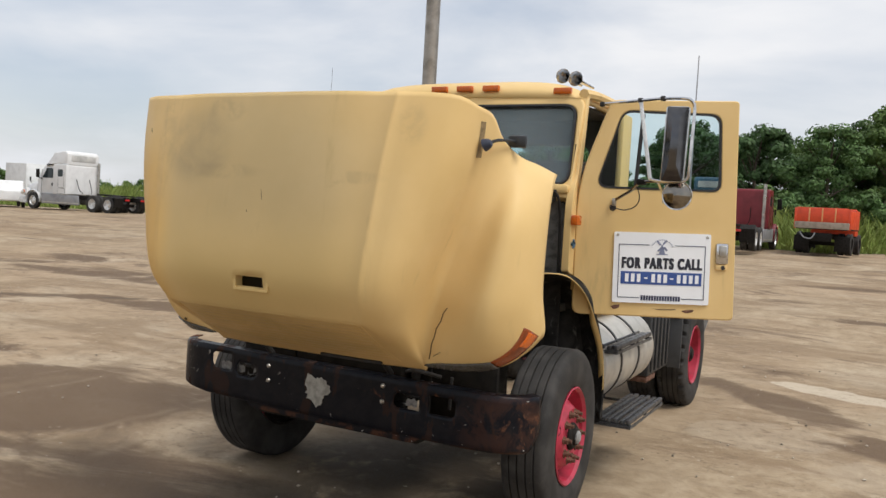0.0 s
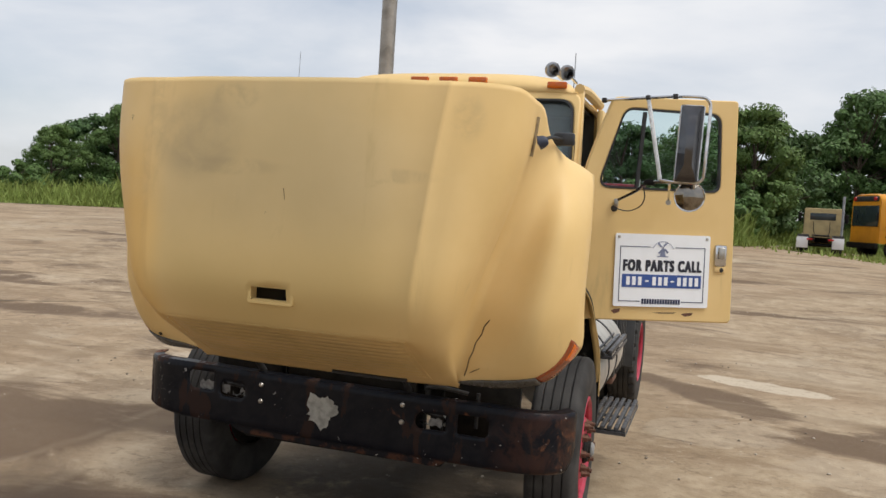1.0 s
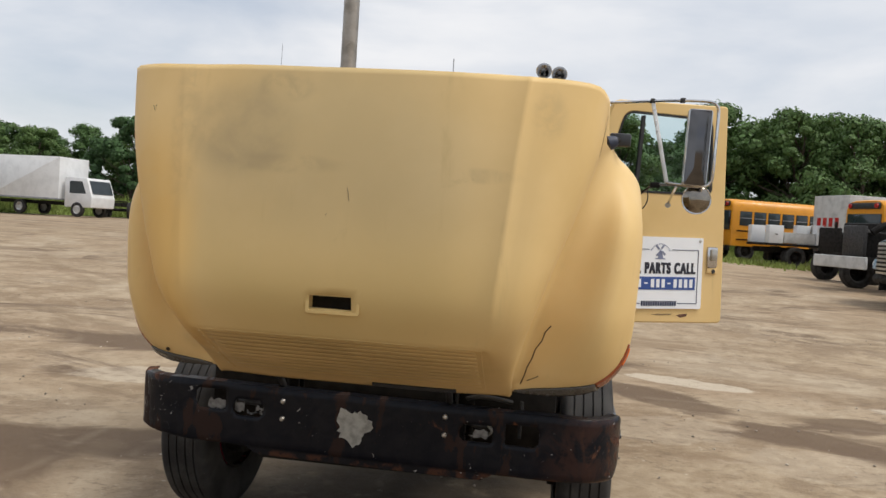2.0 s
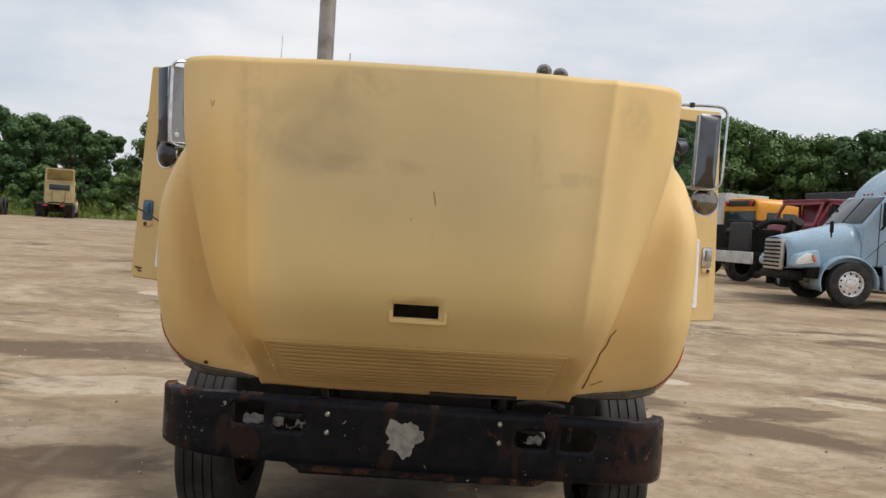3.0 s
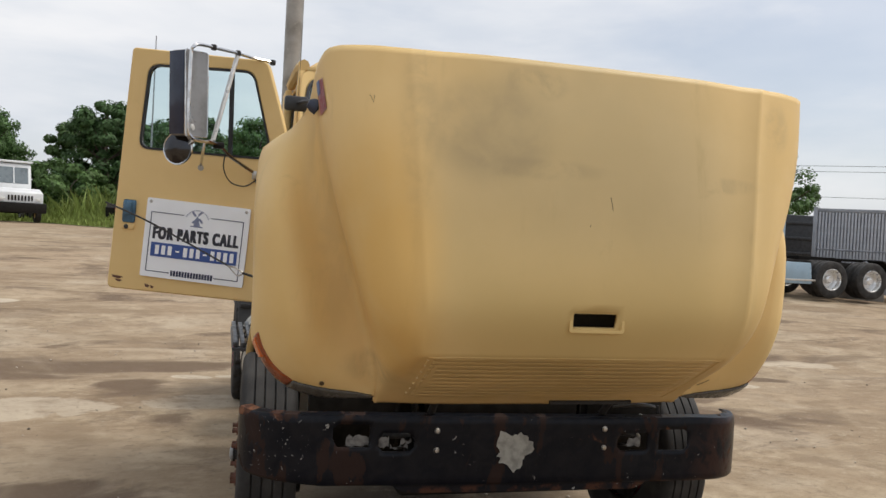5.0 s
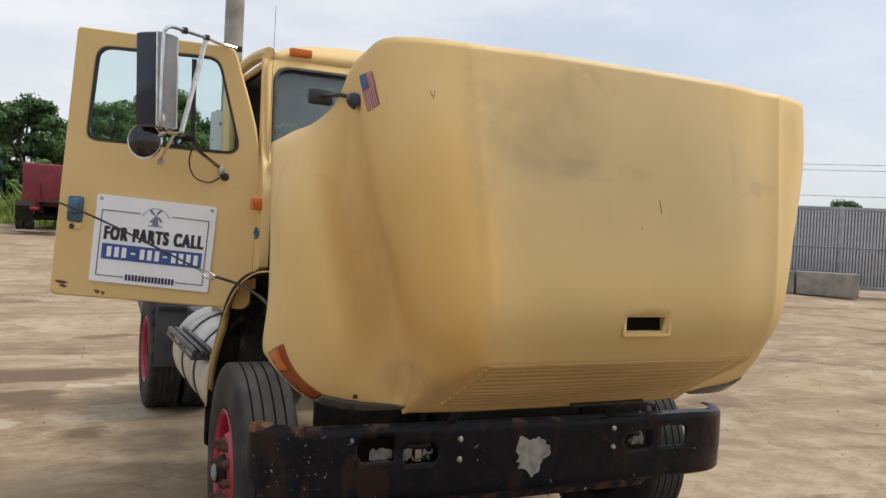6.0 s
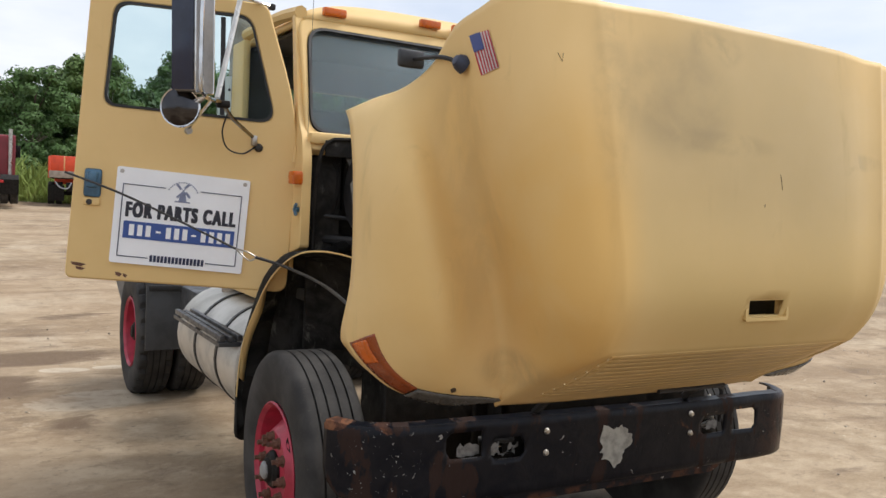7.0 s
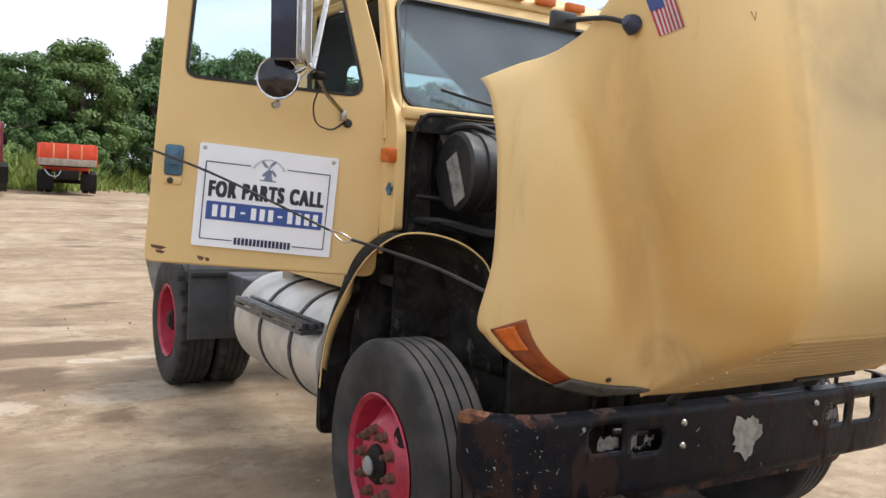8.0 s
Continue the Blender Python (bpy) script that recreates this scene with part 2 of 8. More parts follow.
def dirt_ground():
    m = Mat("dirt_and_broken_concrete", 0.85, 0.0, 0.3)
    wide, mid = m.noise(0.16, 6, 0.58, 0.4), m.noise(0.75, 8, 0.62, 0.5)
    small, grit, crumbs = m.noise(3.4, 10, 0.70, 0.3), m.noise(26, 6, 0.75), m.noise(110, 3, 0.65)
    drag = m.noise(0.9, 8, 0.62, 0.6, (0.30, 1.0, 1.0))
    col = m.mix((0.312, 0.235, 0.149), (0.409, 0.321, 0.216), m.ramp(small, 0.39, 0.61))
    col = m.mix(col, (0.357, 0.260, 0.167), m.ramp(wide, 0.42, 0.60, 0, 0.6))
    col = m.mix(col, (0.258, 0.184, 0.112), m.ramp(mid, 0.46, 0.64, 0, 0.75))
    col = m.mix(col, (0.457, 0.381, 0.278), m.ramp(m.noise(0.42, 8, 0.60, 0.8), 0.50, 0.68, 0, 0.55))
    # dirt dragged into long faint streaks
    col = m.mix(col, (0.237, 0.167, 0.101), m.ramp(drag, 0.47, 0.62, 0, 0.75))
    # grey-brown mud dried on in soft patches
    crust = m.math("MULTIPLY", m.ramp(m.noise(1.3, 10, 0.66, 0.6), 0.50, 0.60), m.ramp(m.noise(0.3, 4), 0.40, 0.60, 0.2, 0.85))
    col = m.mix(col, (0.217, 0.157, 0.100), m.math("MULTIPLY", crust, 0.65))
    ragged = m.math("MULTIPLY", m.noise(2.0, 10, 0.70, 0.6), 1.6)
    # pale worn slabs of concrete
    for x, y, rx, ry, turn, k in ((2.5, 6.35, 1.15, 0.42, -18, 0.9), (4.75, 5.45, 0.75, 0.28, -25, 0.8), (-1.62, 5.66, 0.34, 0.16, -10, 0.95), (-1.2, 5.70, 0.24, 0.12, 0, 0.95), (3.4, 3.1, 1.5, 0.8, 0, 0.25),
                              (-3.2, 4.2, 1.5, 0.7, 10, 0.6), (-5.0, 11.3, 0.7, 0.5, 0, 0.8), (6.6, 6.9, 1.7, 0.45, -8, 0.6), (-1.5, 4.5, 0.9, 0.5, 0, 0.5), (2.0, 3.9, 1.1, 0.8, 30, 0.25)):
        slab = m.ramp(m.math("ADD", m.patch(x, y, rx, ry, turn), ragged), 1.48, 1.66, 0, k)
        col = m.mix(col, (0.500, 0.425, 0.322), slab)
    # crumbly dirt, rubbed pale and dark
    rub = m.noise(9, 9, 0.74, 0.4, (0.7, 1, 1))
    col = m.mix(col, (0.150, 0.108, 0.068), m.math("MULTIPLY", m.ramp(rub, 0.52, 0.64, 0, 0.55), m.ramp(m.noise(0.8, 5), 0.36, 0.58, 0.25, 1.0)))
    col = m.mix(col, (0.500, 0.420, 0.310), m.math("MULTIPLY", m.ramp(rub, 0.34, 0.46, 0.45, 0.0), m.ramp(m.noise(0.7, 5, 0.6, 0.5), 0.42, 0.60, 0.1, 1.0)))
    # damp brown stains and tracks, and shade painted in ahead of the bumper
    damp_shade = None
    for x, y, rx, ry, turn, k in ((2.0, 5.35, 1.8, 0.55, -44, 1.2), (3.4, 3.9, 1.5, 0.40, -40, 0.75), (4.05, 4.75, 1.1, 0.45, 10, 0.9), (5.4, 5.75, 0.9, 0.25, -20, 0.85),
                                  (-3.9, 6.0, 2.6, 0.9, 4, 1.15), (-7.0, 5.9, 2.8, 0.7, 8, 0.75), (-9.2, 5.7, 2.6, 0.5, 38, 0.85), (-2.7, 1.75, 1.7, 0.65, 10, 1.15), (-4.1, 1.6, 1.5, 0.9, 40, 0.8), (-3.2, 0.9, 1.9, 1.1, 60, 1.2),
                                  # the patch at (-0.6, -1.3) is the truck's shade, put into the colour
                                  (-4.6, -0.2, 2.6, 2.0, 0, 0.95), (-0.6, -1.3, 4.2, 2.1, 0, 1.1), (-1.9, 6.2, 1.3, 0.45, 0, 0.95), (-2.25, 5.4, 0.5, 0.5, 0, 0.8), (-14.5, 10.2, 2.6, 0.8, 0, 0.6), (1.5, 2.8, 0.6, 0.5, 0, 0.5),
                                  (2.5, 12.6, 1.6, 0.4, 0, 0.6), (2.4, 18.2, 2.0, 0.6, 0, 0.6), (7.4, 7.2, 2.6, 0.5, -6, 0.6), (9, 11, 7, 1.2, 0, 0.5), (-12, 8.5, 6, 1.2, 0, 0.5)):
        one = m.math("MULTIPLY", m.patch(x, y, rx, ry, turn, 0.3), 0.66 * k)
        damp_shade = one if damp_shade is None else m.math("MAXIMUM", damp_shade, one)
    damp_shade = m.ramp(m.math("ADD", damp_shade, m.math("MULTIPLY", m.noise(0.8, 10, 0.66, 0.8, (0.5, 1, 1)), 3.2)), 1.72, 2.14)
    col = m.mix(col, (0.122, 0.078, 0.044), m.math("MULTIPLY", damp_shade, 0.92))
    # tyre tracks pressed into the dirt, in wide arcs
    broken = m.ramp(m.noise(0.9, 6, 0.65, 0.6), 0.42, 0.60)
    for cx, cy, r in ((15.5, -3.0, 10.6), (15.5, -3.0, 12.6), (-16.0, 0.5, 11.8), (-16.0, 0.5, 13.8), (4.0, 27.0, 20.0), (4.0, 27.0, 22.1), (-6.0, -12.0, 15.5)):
        mp = m.n.new("ShaderNodeMapping")
        mp.inputs["Location"].default_value = (-cx, -cy, 0)
        mp.inputs["Scale"].default_value = (1, 1, 0)
        m.l.new(m.co, mp.inputs["Vector"])
        far = m.n.new("ShaderNodeVectorMath")
        far.operation = "LENGTH"
        m.l.new(mp.outputs[0], far.inputs[0])
        off = m.math("ABSOLUTE", m.math("SUBTRACT", m.math("ADD", far.outputs["Value"], m.math("MULTIPLY", m.noise(0.5, 3), 0.5)), r + 0.25), 0.0)
        col = m.mix(col, (0.205, 0.146, 0.088), m.math("MULTIPLY", m.ramp(off, 0.05, 0.24, 0.45, 0.0), broken))
        col = m.mix(col, (0.49, 0.40, 0.28), m.math("MULTIPLY", m.ramp(m.math("ABSOLUTE", m.math("SUBTRACT", off, 0.27), 0.0), 0.0, 0.09, 0.14, 0.0), broken))
    # shade below the engine and gearbox, painted dark into the ground
    under_shade = m.math("MAXIMUM", m.spot(0.05, 0.9, 0, 1.35, 2.3, 50), m.math("MULTIPLY", m.spot(0.15, 0.1, 0, 1.6, 0.9, 50), 0.8))
    under_shade = m.math("MULTIPLY", under_shade, m.ramp(m.noise(1.9, 7, 0.66, 0.5), 0.25, 0.5))
    col = m.mix(col, (0.050, 0.038, 0.026), m.math("MULTIPLY", under_shade, 0.85))
    # hairline cracks, grit and pebbles
    vein = m.ramp(m.math("ABSOLUTE", m.math("SUBTRACT", m.noise(2.1, 8, 0.66, 0.9), 0.5), 0.0), 0.0, 0.010, 1.0, 0.0)
    col = m.mix(col, (0.150, 0.108, 0.066), m.math("MULTIPLY", vein, m.ramp(m.noise(0.6, 5), 0.50, 0.64, 0, 0.5)))
    joint = m.math("MULTIPLY", m.patch(-9.2, 5.7, 2.8, 0.10, 32, 0.5), m.ramp(m.noise(2.2, 6, 0.6), 0.40, 0.55))
    col = m.mix(col, (0.085, 0.062, 0.042), m.math("MULTIPLY", joint, 0.7))
    col = m.mix(col, (0.160, 0.118, 0.080), m.ramp(grit, 0.56, 0.68, 0, 0.5))
    col = m.mix(col, (0.600, 0.520, 0.400), m.ramp(crumbs, 0.62, 0.74, 0, 0.35))
    stones = m.ramp(m.voronoi(9.0), 0.10, 0.14, 1.0, 0.0)
    stones = m.math("MULTIPLY", stones, m.ramp(m.noise(1.7, 4), 0.54, 0.62))
    col = m.mix(col, m.mix((0.102, 0.085, 0.064), (0.540, 0.470, 0.365), m.ramp(m.noise(6, 2), 0.45, 0.55)), m.math("MULTIPLY", stones, 0.7))
    m.base(col)
    m.rough(m.ramp(m.math("MAXIMUM", damp_shade, under_shade), 0.1, 0.7, 0.92, 0.78))
    m.bump(small, 0.34, 0.05).bump(grit, 0.36, 0.012).bump(stones, 0.6, 0.02).bump(crumbs, 0.35, 0.004)
    return m.m


def leaf_mat(name, c):
    m = Mat(name, 0.6, 0, 0.25)
    geo = m.n.new("ShaderNodeNewGeometry").outputs["Random Per Island"]
    info = m.n.new("ShaderNodeObjectInfo").outputs["Random"]
    col = m.mix(tuple(v * 0.55 for v in c), tuple(v * 1.5 for v in c), geo)
    col = m.mix(col, (c[0] * 1.7, c[1] * 1.25, c[2] * 0.85), m.math("MULTIPLY", info, 0.4))
    m.base(col)
    m.b.inputs["Subsurface Weight"].default_value = 0.0
    tr = m.n.new("ShaderNodeBsdfTranslucent")
    m.l.new(col, tr.inputs["Color"])
    mx = m.n.new("ShaderNodeMixShader")
    mx.inputs[0].default_value = 0.16
    out = m.n["Material Output"]
    m.l.new(m.b.outputs[0], mx.inputs[1])
    m.l.new(tr.outputs[0], mx.inputs[2])
    m.l.new(mx.outputs[0], out.inputs["Surface"])
    return m.m


def glass_mat(name, tint, rough=0.02):
    m = Mat(name, rough)
    m.base(tint)
    m.b.inputs["Transmission Weight"].default_value = 1.0
    m.b.inputs["IOR"].default_value = 1.15
    return m.m


def tyre_rubber():
    m = Mat("tyre_rubber", 0.75, 0, 0.3)
    a, f = m.noise(6, 5), m.noise(70, 3)
    col = m.mix((0.022, 0.021, 0.020), (0.050, 0.047, 0.044), m.ramp(a, 0.35, 0.7))
    col = m.mix(col, (0.11, 0.095, 0.075), m.ramp(f, 0.6, 0.85, 0, 0.5))
    m.base(col).bump(f, 0.15, 0.003)
    return m.m


PAINT, BUMPER, DIRT, RUBBER = truck_paint(), bumper_paint(), dirt_ground(), tyre_rubber()
BLACK = plain("black_plastic", (0.018, 0.018, 0.019), 0.55)
GREASE = plain("greasy_black", (0.016, 0.014, 0.012), 0.65, 0, 0.5, 14, 0.3, 0.16)
DARKSTEEL = plain("dark_steel", (0.05, 0.048, 0.046), 0.5, 0.5, 0.4, 20, 0.15)
RED = plain("red_wheel_paint", (0.42, 0.028, 0.058), 0.38, 0, 0.3, 12)
RUST = plain("rusty_steel", (0.17, 0.085, 0.055), 0.75, 0.2, 0.4, 30, 0.3)
CHROME = plain("chrome", (0.66, 0.66, 0.66), 0.13, 1.0, 0.2, 16, 0.02)
STEEL = plain("stainless_steel", (0.50, 0.48, 0.44), 0.33, 0.9, 0.35, 7, 0.05)
ALU = plain("dusty_aluminium", (0.57, 0.55, 0.50), 0.42, 0.55, 0.22, 6, 0.08)
GREYFENDER = plain("grey_plastic", (0.055, 0.058, 0.062), 0.5, 0, 0.3, 6)
ORANGE = plain("amber_lens", (0.62, 0.13, 0.012), 0.22, 0, 0.25, 20, 0.02)
ORANGE_DARK = plain("dark_amber_lens", (0.27, 0.058, 0.013), 0.25, 0, 0.35, 20, 0.02)
INKBLUE = plain("sign_dark_blue", (0.018, 0.028, 0.075), 0.45, 0, 0.05, 5, 0.0)
WHITE = plain("sign_white", (0.88, 0.90, 0.92), 0.4, 0, 0.04, 5, 0.0)
NAVY = plain("sign_blue", (0.035, 0.085, 0.30), 0.4, 0, 0.05, 5, 0.0)
INK = plain("sign_ink", (0.02, 0.022, 0.035), 0.45, 0, 0.05, 5, 0.0)
NAVYFOOT = plain("dark_navy_rubber", (0.030, 0.040, 0.072), 0.5, 0, 0.3, 20)
BLUEPLASTIC = plain("faded_blue_film", (0.058, 0.140, 0.22), 0.35, 0, 0.3, 20)
DUSTYBLACK = plain("dusty_black", (0.017, 0.0165, 0.016), 0.8, 0, 0.7, 5, 0.3, 0.12)
BAYDUST = Mat("dusty_engine_bay", 0.85, 0.0, 0.2)
BAYDUST.base(BAYDUST.mix(BAYDUST.mix((0.012, 0.0115, 0.011), (0.040, 0.038, 0.035), BAYDUST.ramp(BAYDUST.noise(6, 8, 0.65, 0.5), 0.36, 0.64)), (0.15, 0.145, 0.13), BAYDUST.ramp(BAYDUST.noise(11, 8, 0.7, 0.7, (1, 1, 0.5)), 0.56, 0.70, 0, 0.8)))
BAYDUST = BAYDUST.bump(BAYDUST.noise(40, 5), 0.3, 0.004).m
DUSTYGREY = plain("dusty_grey_metal", (0.13, 0.125, 0.115), 0.8, 0, 0.6, 14, 0.2, 0.2)
EMBLEM = plain("emblem_grey_blue", (0.20, 0.23, 0.34), 0.5, 0, 0.2, 30, 0.0)
GLASS = glass_mat("cab_glass", (0.74, 0.87, 0.87))


def veiled_screen():
    """Windscreen glass under a pale film that paints in reflected sky."""
    m = Mat("veiled_windscreen", 0.03)
    clear = m.n.new("ShaderNodeBsdfTransparent")
    clear.inputs["Color"].default_value = (0.72, 0.84, 0.85, 1)
    gloss = m.n.new("ShaderNodeBsdfGlossy")
    gloss.inputs["Roughness"].default_value = 0.02
    shine = m.n.new("ShaderNodeFresnel")
    shine.inputs["IOR"].default_value = 1.45
    film = m.n.new("ShaderNodeBsdfDiffuse")
    film.inputs["Color"].default_value = (0.46, 0.50, 0.53, 1)
    glass, mx = m.n.new("ShaderNodeMixShader"), m.n.new("ShaderNodeMixShader")
    m.l.new(shine.outputs[0], glass.inputs[0])
    m.l.new(clear.outputs[0], glass.inputs[1])
    m.l.new(gloss.outputs[0], glass.inputs[2])
    m.l.new(m.ramp(m.noise(2.2, 5, 0.6), 0.3, 0.7, 0.07, 0.13), mx.inputs[0])
    m.l.new(glass.outputs[0], mx.inputs[1])
    m.l.new(film.outputs[0], mx.inputs[2])
    m.l.new(mx.outputs[0], m.n["Material Output"].inputs["Surface"])
    return m.m


SCREEN = veiled_screen()
NAVYGLASS = plain("navy_mirror_back", (0.018, 0.026, 0.055), 0.15, 0, 0.3, 8, 0.0)
DARKGREY = plain("dark_grey_metal", (0.045, 0.047, 0.05), 0.45, 0.4, 0.3)
INTERIOR = plain("cab_interior", (0.085, 0.082, 0.075), 0.85, 0, 0.3, 4, 0.0)
LABELWHITE = plain("dirty_white_label", (0.33, 0.32, 0.28), 0.6, 0, 0.4, 18)
def pebble_mat():
    m = Mat("pebbles", 0.85)
    geo = m.n.new("ShaderNodeNewGeometry").outputs["Random Per Island"]
    m.base(m.mix((0.12, 0.095, 0.07), (0.52, 0.45, 0.36), geo)).bump(m.noise(90, 3), 0.3, 0.004)
    return m.m


PEBBLE = pebble_mat()
BARK = plain("bark", (0.10, 0.075, 0.055), 0.9, 0, 0.4, 8, 0.5)
LEAF_A, LEAF_B = leaf_mat("leaves_mid_green", (0.086, 0.156, 0.050)), leaf_mat("leaves_deep_green", (0.060, 0.117, 0.042))
GRASS = leaf_mat("grass_green", (0.19, 0.265, 0.075))

# ---------- mesh helpers ----------


def part(name, bm, material, parent=None, label="", m=None, sharp=35):
    """Links a bmesh as one mesh object under a thing or a part."""
    me = bpy.data.meshes.new(name)
    bm.to_mesh(me)
    bm.free()
    if material:
        me.materials.append(material)
    if sharp is not None:
        me.polygons.foreach_set("use_smooth", [True] * len(me.polygons))
        me.set_sharp_from_angle(angle=radians(sharp))
    return placed(name, me, parent, label, m)


def placed(name, me, parent=None, label="", m=None):
    ob = new(name, me)
    ob.parent = parent
    if m is not None:
        ob.matrix_basis = m
    return tagged(ob, label)


def thing(name, label, category, group="", m=None):
    ob = new(name)
    ob.empty_display_size = 0.3
    if m is not None:
        ob.matrix_basis = m
    return tagged(ob, label, category, group)


def box(bm, c, s, bevel=0.0, m=None, seg=2):
    """A box of centre c and size s, with rounded edges."""
    t = Matrix.Translation(c) @ Matrix.Diagonal((*s, 1))
    made = bmesh.ops.create_cube(bm, size=1, matrix=(m @ t) if m is not None else t)["verts"]
    if bevel:
        edges = list({e for v in made for e in v.link_edges})
        bmesh.ops.bevel(bm, geom=edges, offset=bevel, segments=seg, affect="EDGES", profile=0.5)
    return bm


def cyl(bm, a, b, r, r2=None, n=16):
    a, b = Vector(a), Vector(b)
    turn = (b - a).to_track_quat("Z", "Y").to_matrix().to_4x4()
    bmesh.ops.create_cone(bm, cap_ends=True, segments=n, radius1=r, radius2=r if r2 is None else r2, depth=(b - a).length,
                          matrix=Matrix.Translation((a + b) / 2) @ turn)
    return bm


def tube(bm, pts, r, n=8, closed=False):
    """A round bar along points."""
    pts = [Vector(p) for p in pts]
    rings, up = [], None
    for i, p in enumerate(pts):
        q0, q1 = pts[i - 1] if (i or closed) else p, pts[(i + 1) % len(pts)] if (i < len(pts) - 1 or closed) else p
        d = (q1 - q0).normalized()
        if up is None:
            up = d.orthogonal().normalized()
        up = (up - d * up.dot(d)).normalized()
        side = d.cross(up)
        rings.append([bm.verts.new(p + r * (math.cos(2 * math.pi * k / n) * up + math.sin(2 * math.pi * k / n) * side)) for k in range(n)])
    for a, b in zip(rings, rings[1:] + rings[:1] if closed else rings[1:]):
        for k in range(n):
            bm.faces.new((a[k], a[(k + 1) % n], b[(k + 1) % n], b[k]))
    if not closed:
        bm.faces.new(rings[0][::-1])
        bm.faces.new(rings[-1])
    return bm


def curve3(pts, n=8):
    """Points smoothed by a Catmull-Rom curve."""
    pts = [Vector(p) for p in pts]
    out = []
    for i in range(len(pts) - 1):
        p0, p1, p2, p3 = pts[max(i - 1, 0)], pts[i], pts[i + 1], pts[min(i + 2, len(pts) - 1)]
        for k in range(n):
            t = k / n
            out.append(0.5 * (2 * p1 + (p2 - p0) * t + (2 * p0 - 5 * p1 + 4 * p2 - p3) * t * t + (3 * p1 - p0 - 3 * p2 + p3) * t ** 3))
    return out + [pts[-1]]


def lathe(bm, profile, n=32, m=None):
    """Turns (radius, height) points about the z axis."""
    m = m or Matrix()
    rings = []
    for r, h in profile:
        rings.append([bm.verts.new(m @ Vector((r * math.cos(2 * math.pi * k / n), r * math.sin(2 * math.pi * k / n), h))) for k in range(n)])
    for a, b in zip(rings, rings[1:]):
        for k in range(n):
            bm.faces.new((a[k], a[(k + 1) % n], b[(k + 1) % n], b[k]))
    return bm


def rounded(pts, r, n=5):
    """A 2D outline with rounded corners. r: one radius, or one for each corner."""
    out = []
    for i, p in enumerate(pts):
        p, a, b = Vector(p), Vector(pts[i - 1]), Vector(pts[(i + 1) % len(pts)])
        rad = r[i] if isinstance(r, (list, tuple)) else r
        u, v = (a - p).normalized(), (b - p).normalized()
        cut = min(rad, (a - p).length * 0.49, (b - p).length * 0.49)
        for k in range(n + 1):
            t = k / n
            out.append((1 - t) ** 2 * (p + u * cut) + 2 * t * (1 - t) * p + t * t * (p + v * cut))
    return out


def plate(bm, outline, thick, m):
    """A flat sheet with the 2D outline, in the xz plane of m, from y = 0 to y = thick."""
    a = [bm.verts.new(m @ Vector((p[0], 0, p[1]))) for p in outline]
    b = [bm.verts.new(m @ Vector((p[0], thick, p[1]))) for p in outline]
    bm.faces.new(a)
    bm.faces.new(b[::-1])
    for i in range(len(a)):
        j = (i + 1) % len(a)
        bm.faces.new((a[j], a[i], b[i], b[j]))
    bmesh.ops.recalc_face_normals(bm, faces=bm.faces[:])
    return bm


def cast(outline, centre, angle):
    """Where a ray from the centre leaves a 2D outline."""
    d, c, best = Vector((math.cos(angle), math.sin(angle))), Vector(centre), None
    for i in range(len(outline)):
        p, q = Vector(outline[i]), Vector(outline[(i + 1) % len(outline)])
        e = q - p
        den = d.x * e.y - d.y * e.x
        if abs(den) < 1e-9:
            continue
        t = ((p.x - c.x) * e.y - (p.y - c.y) * e.x) / den
        u = ((p.x - c.x) * d.y - (p.y - c.y) * d.x) / den
        if t > 0 and -1e-6 <= u <= 1 + 1e-6 and (best is None or t > best):
            best = t
    return c + d * best


def framed(bm, outer, inner, thick, m):
    """A sheet with a hole: outlines in the xz plane of m, from y = 0 to y = thick."""
    c = (sum(p[0] for p in inner) / len(inner), sum(p[1] for p in inner) / len(inner))
    angles = sorted({round(math.atan2(p[1] - c[1], p[0] - c[0]), 4) for p in list(outer) + list(inner)})
    rings = []
    for line, y in ((outer, 0), (inner, 0), (inner, thick), (outer, thick)):
        rings.append([bm.verts.new(m @ Vector((q.x, y, q.y))) for q in (cast(line, c, a) for a in angles)])
    n = len(angles)
    for a, b in zip(rings, rings[1:] + rings[:1]):
        for k in range(n):
            bm.faces.new((a[k], a[(k + 1) % n], b[(k + 1) % n], b[k]))
    bmesh.ops.recalc_face_normals(bm, faces=bm.faces[:])
    return bm


def grid(bm, rows, skip=()):
    """Faces between rows of points."""
    vs = [[bm.verts.new(p) for p in row] for row in rows]
    for i in range(len(vs) - 1):
        for j in range(len(vs[0]) - 1):
            if (i, j) not in skip:
                bm.faces.new((vs[i][j], vs[i][j + 1], vs[i + 1][j + 1], vs[i + 1][j]))
    return bm


def B():
    return bmesh.new()


# ---------- ground ----------


def ground_z(x, y):
    """The lot is level under the truck and rises gently behind it."""
    ramp = lambda d: (d + math.sqrt(d * d + 9.0)) / 2  # noqa: E731
    knee = 29 - 7 / (1 + math.exp(min(40.0, max(-40.0, 7.5 - x))))
    rise = 0.050 * ramp(y - 6.5) - 0.044 * ramp(y - knee) - 0.018
    return max(-0.02, rise / (1 + ((x - 2) / (60 if x < 2 else 34)) ** 2) - 0.018)


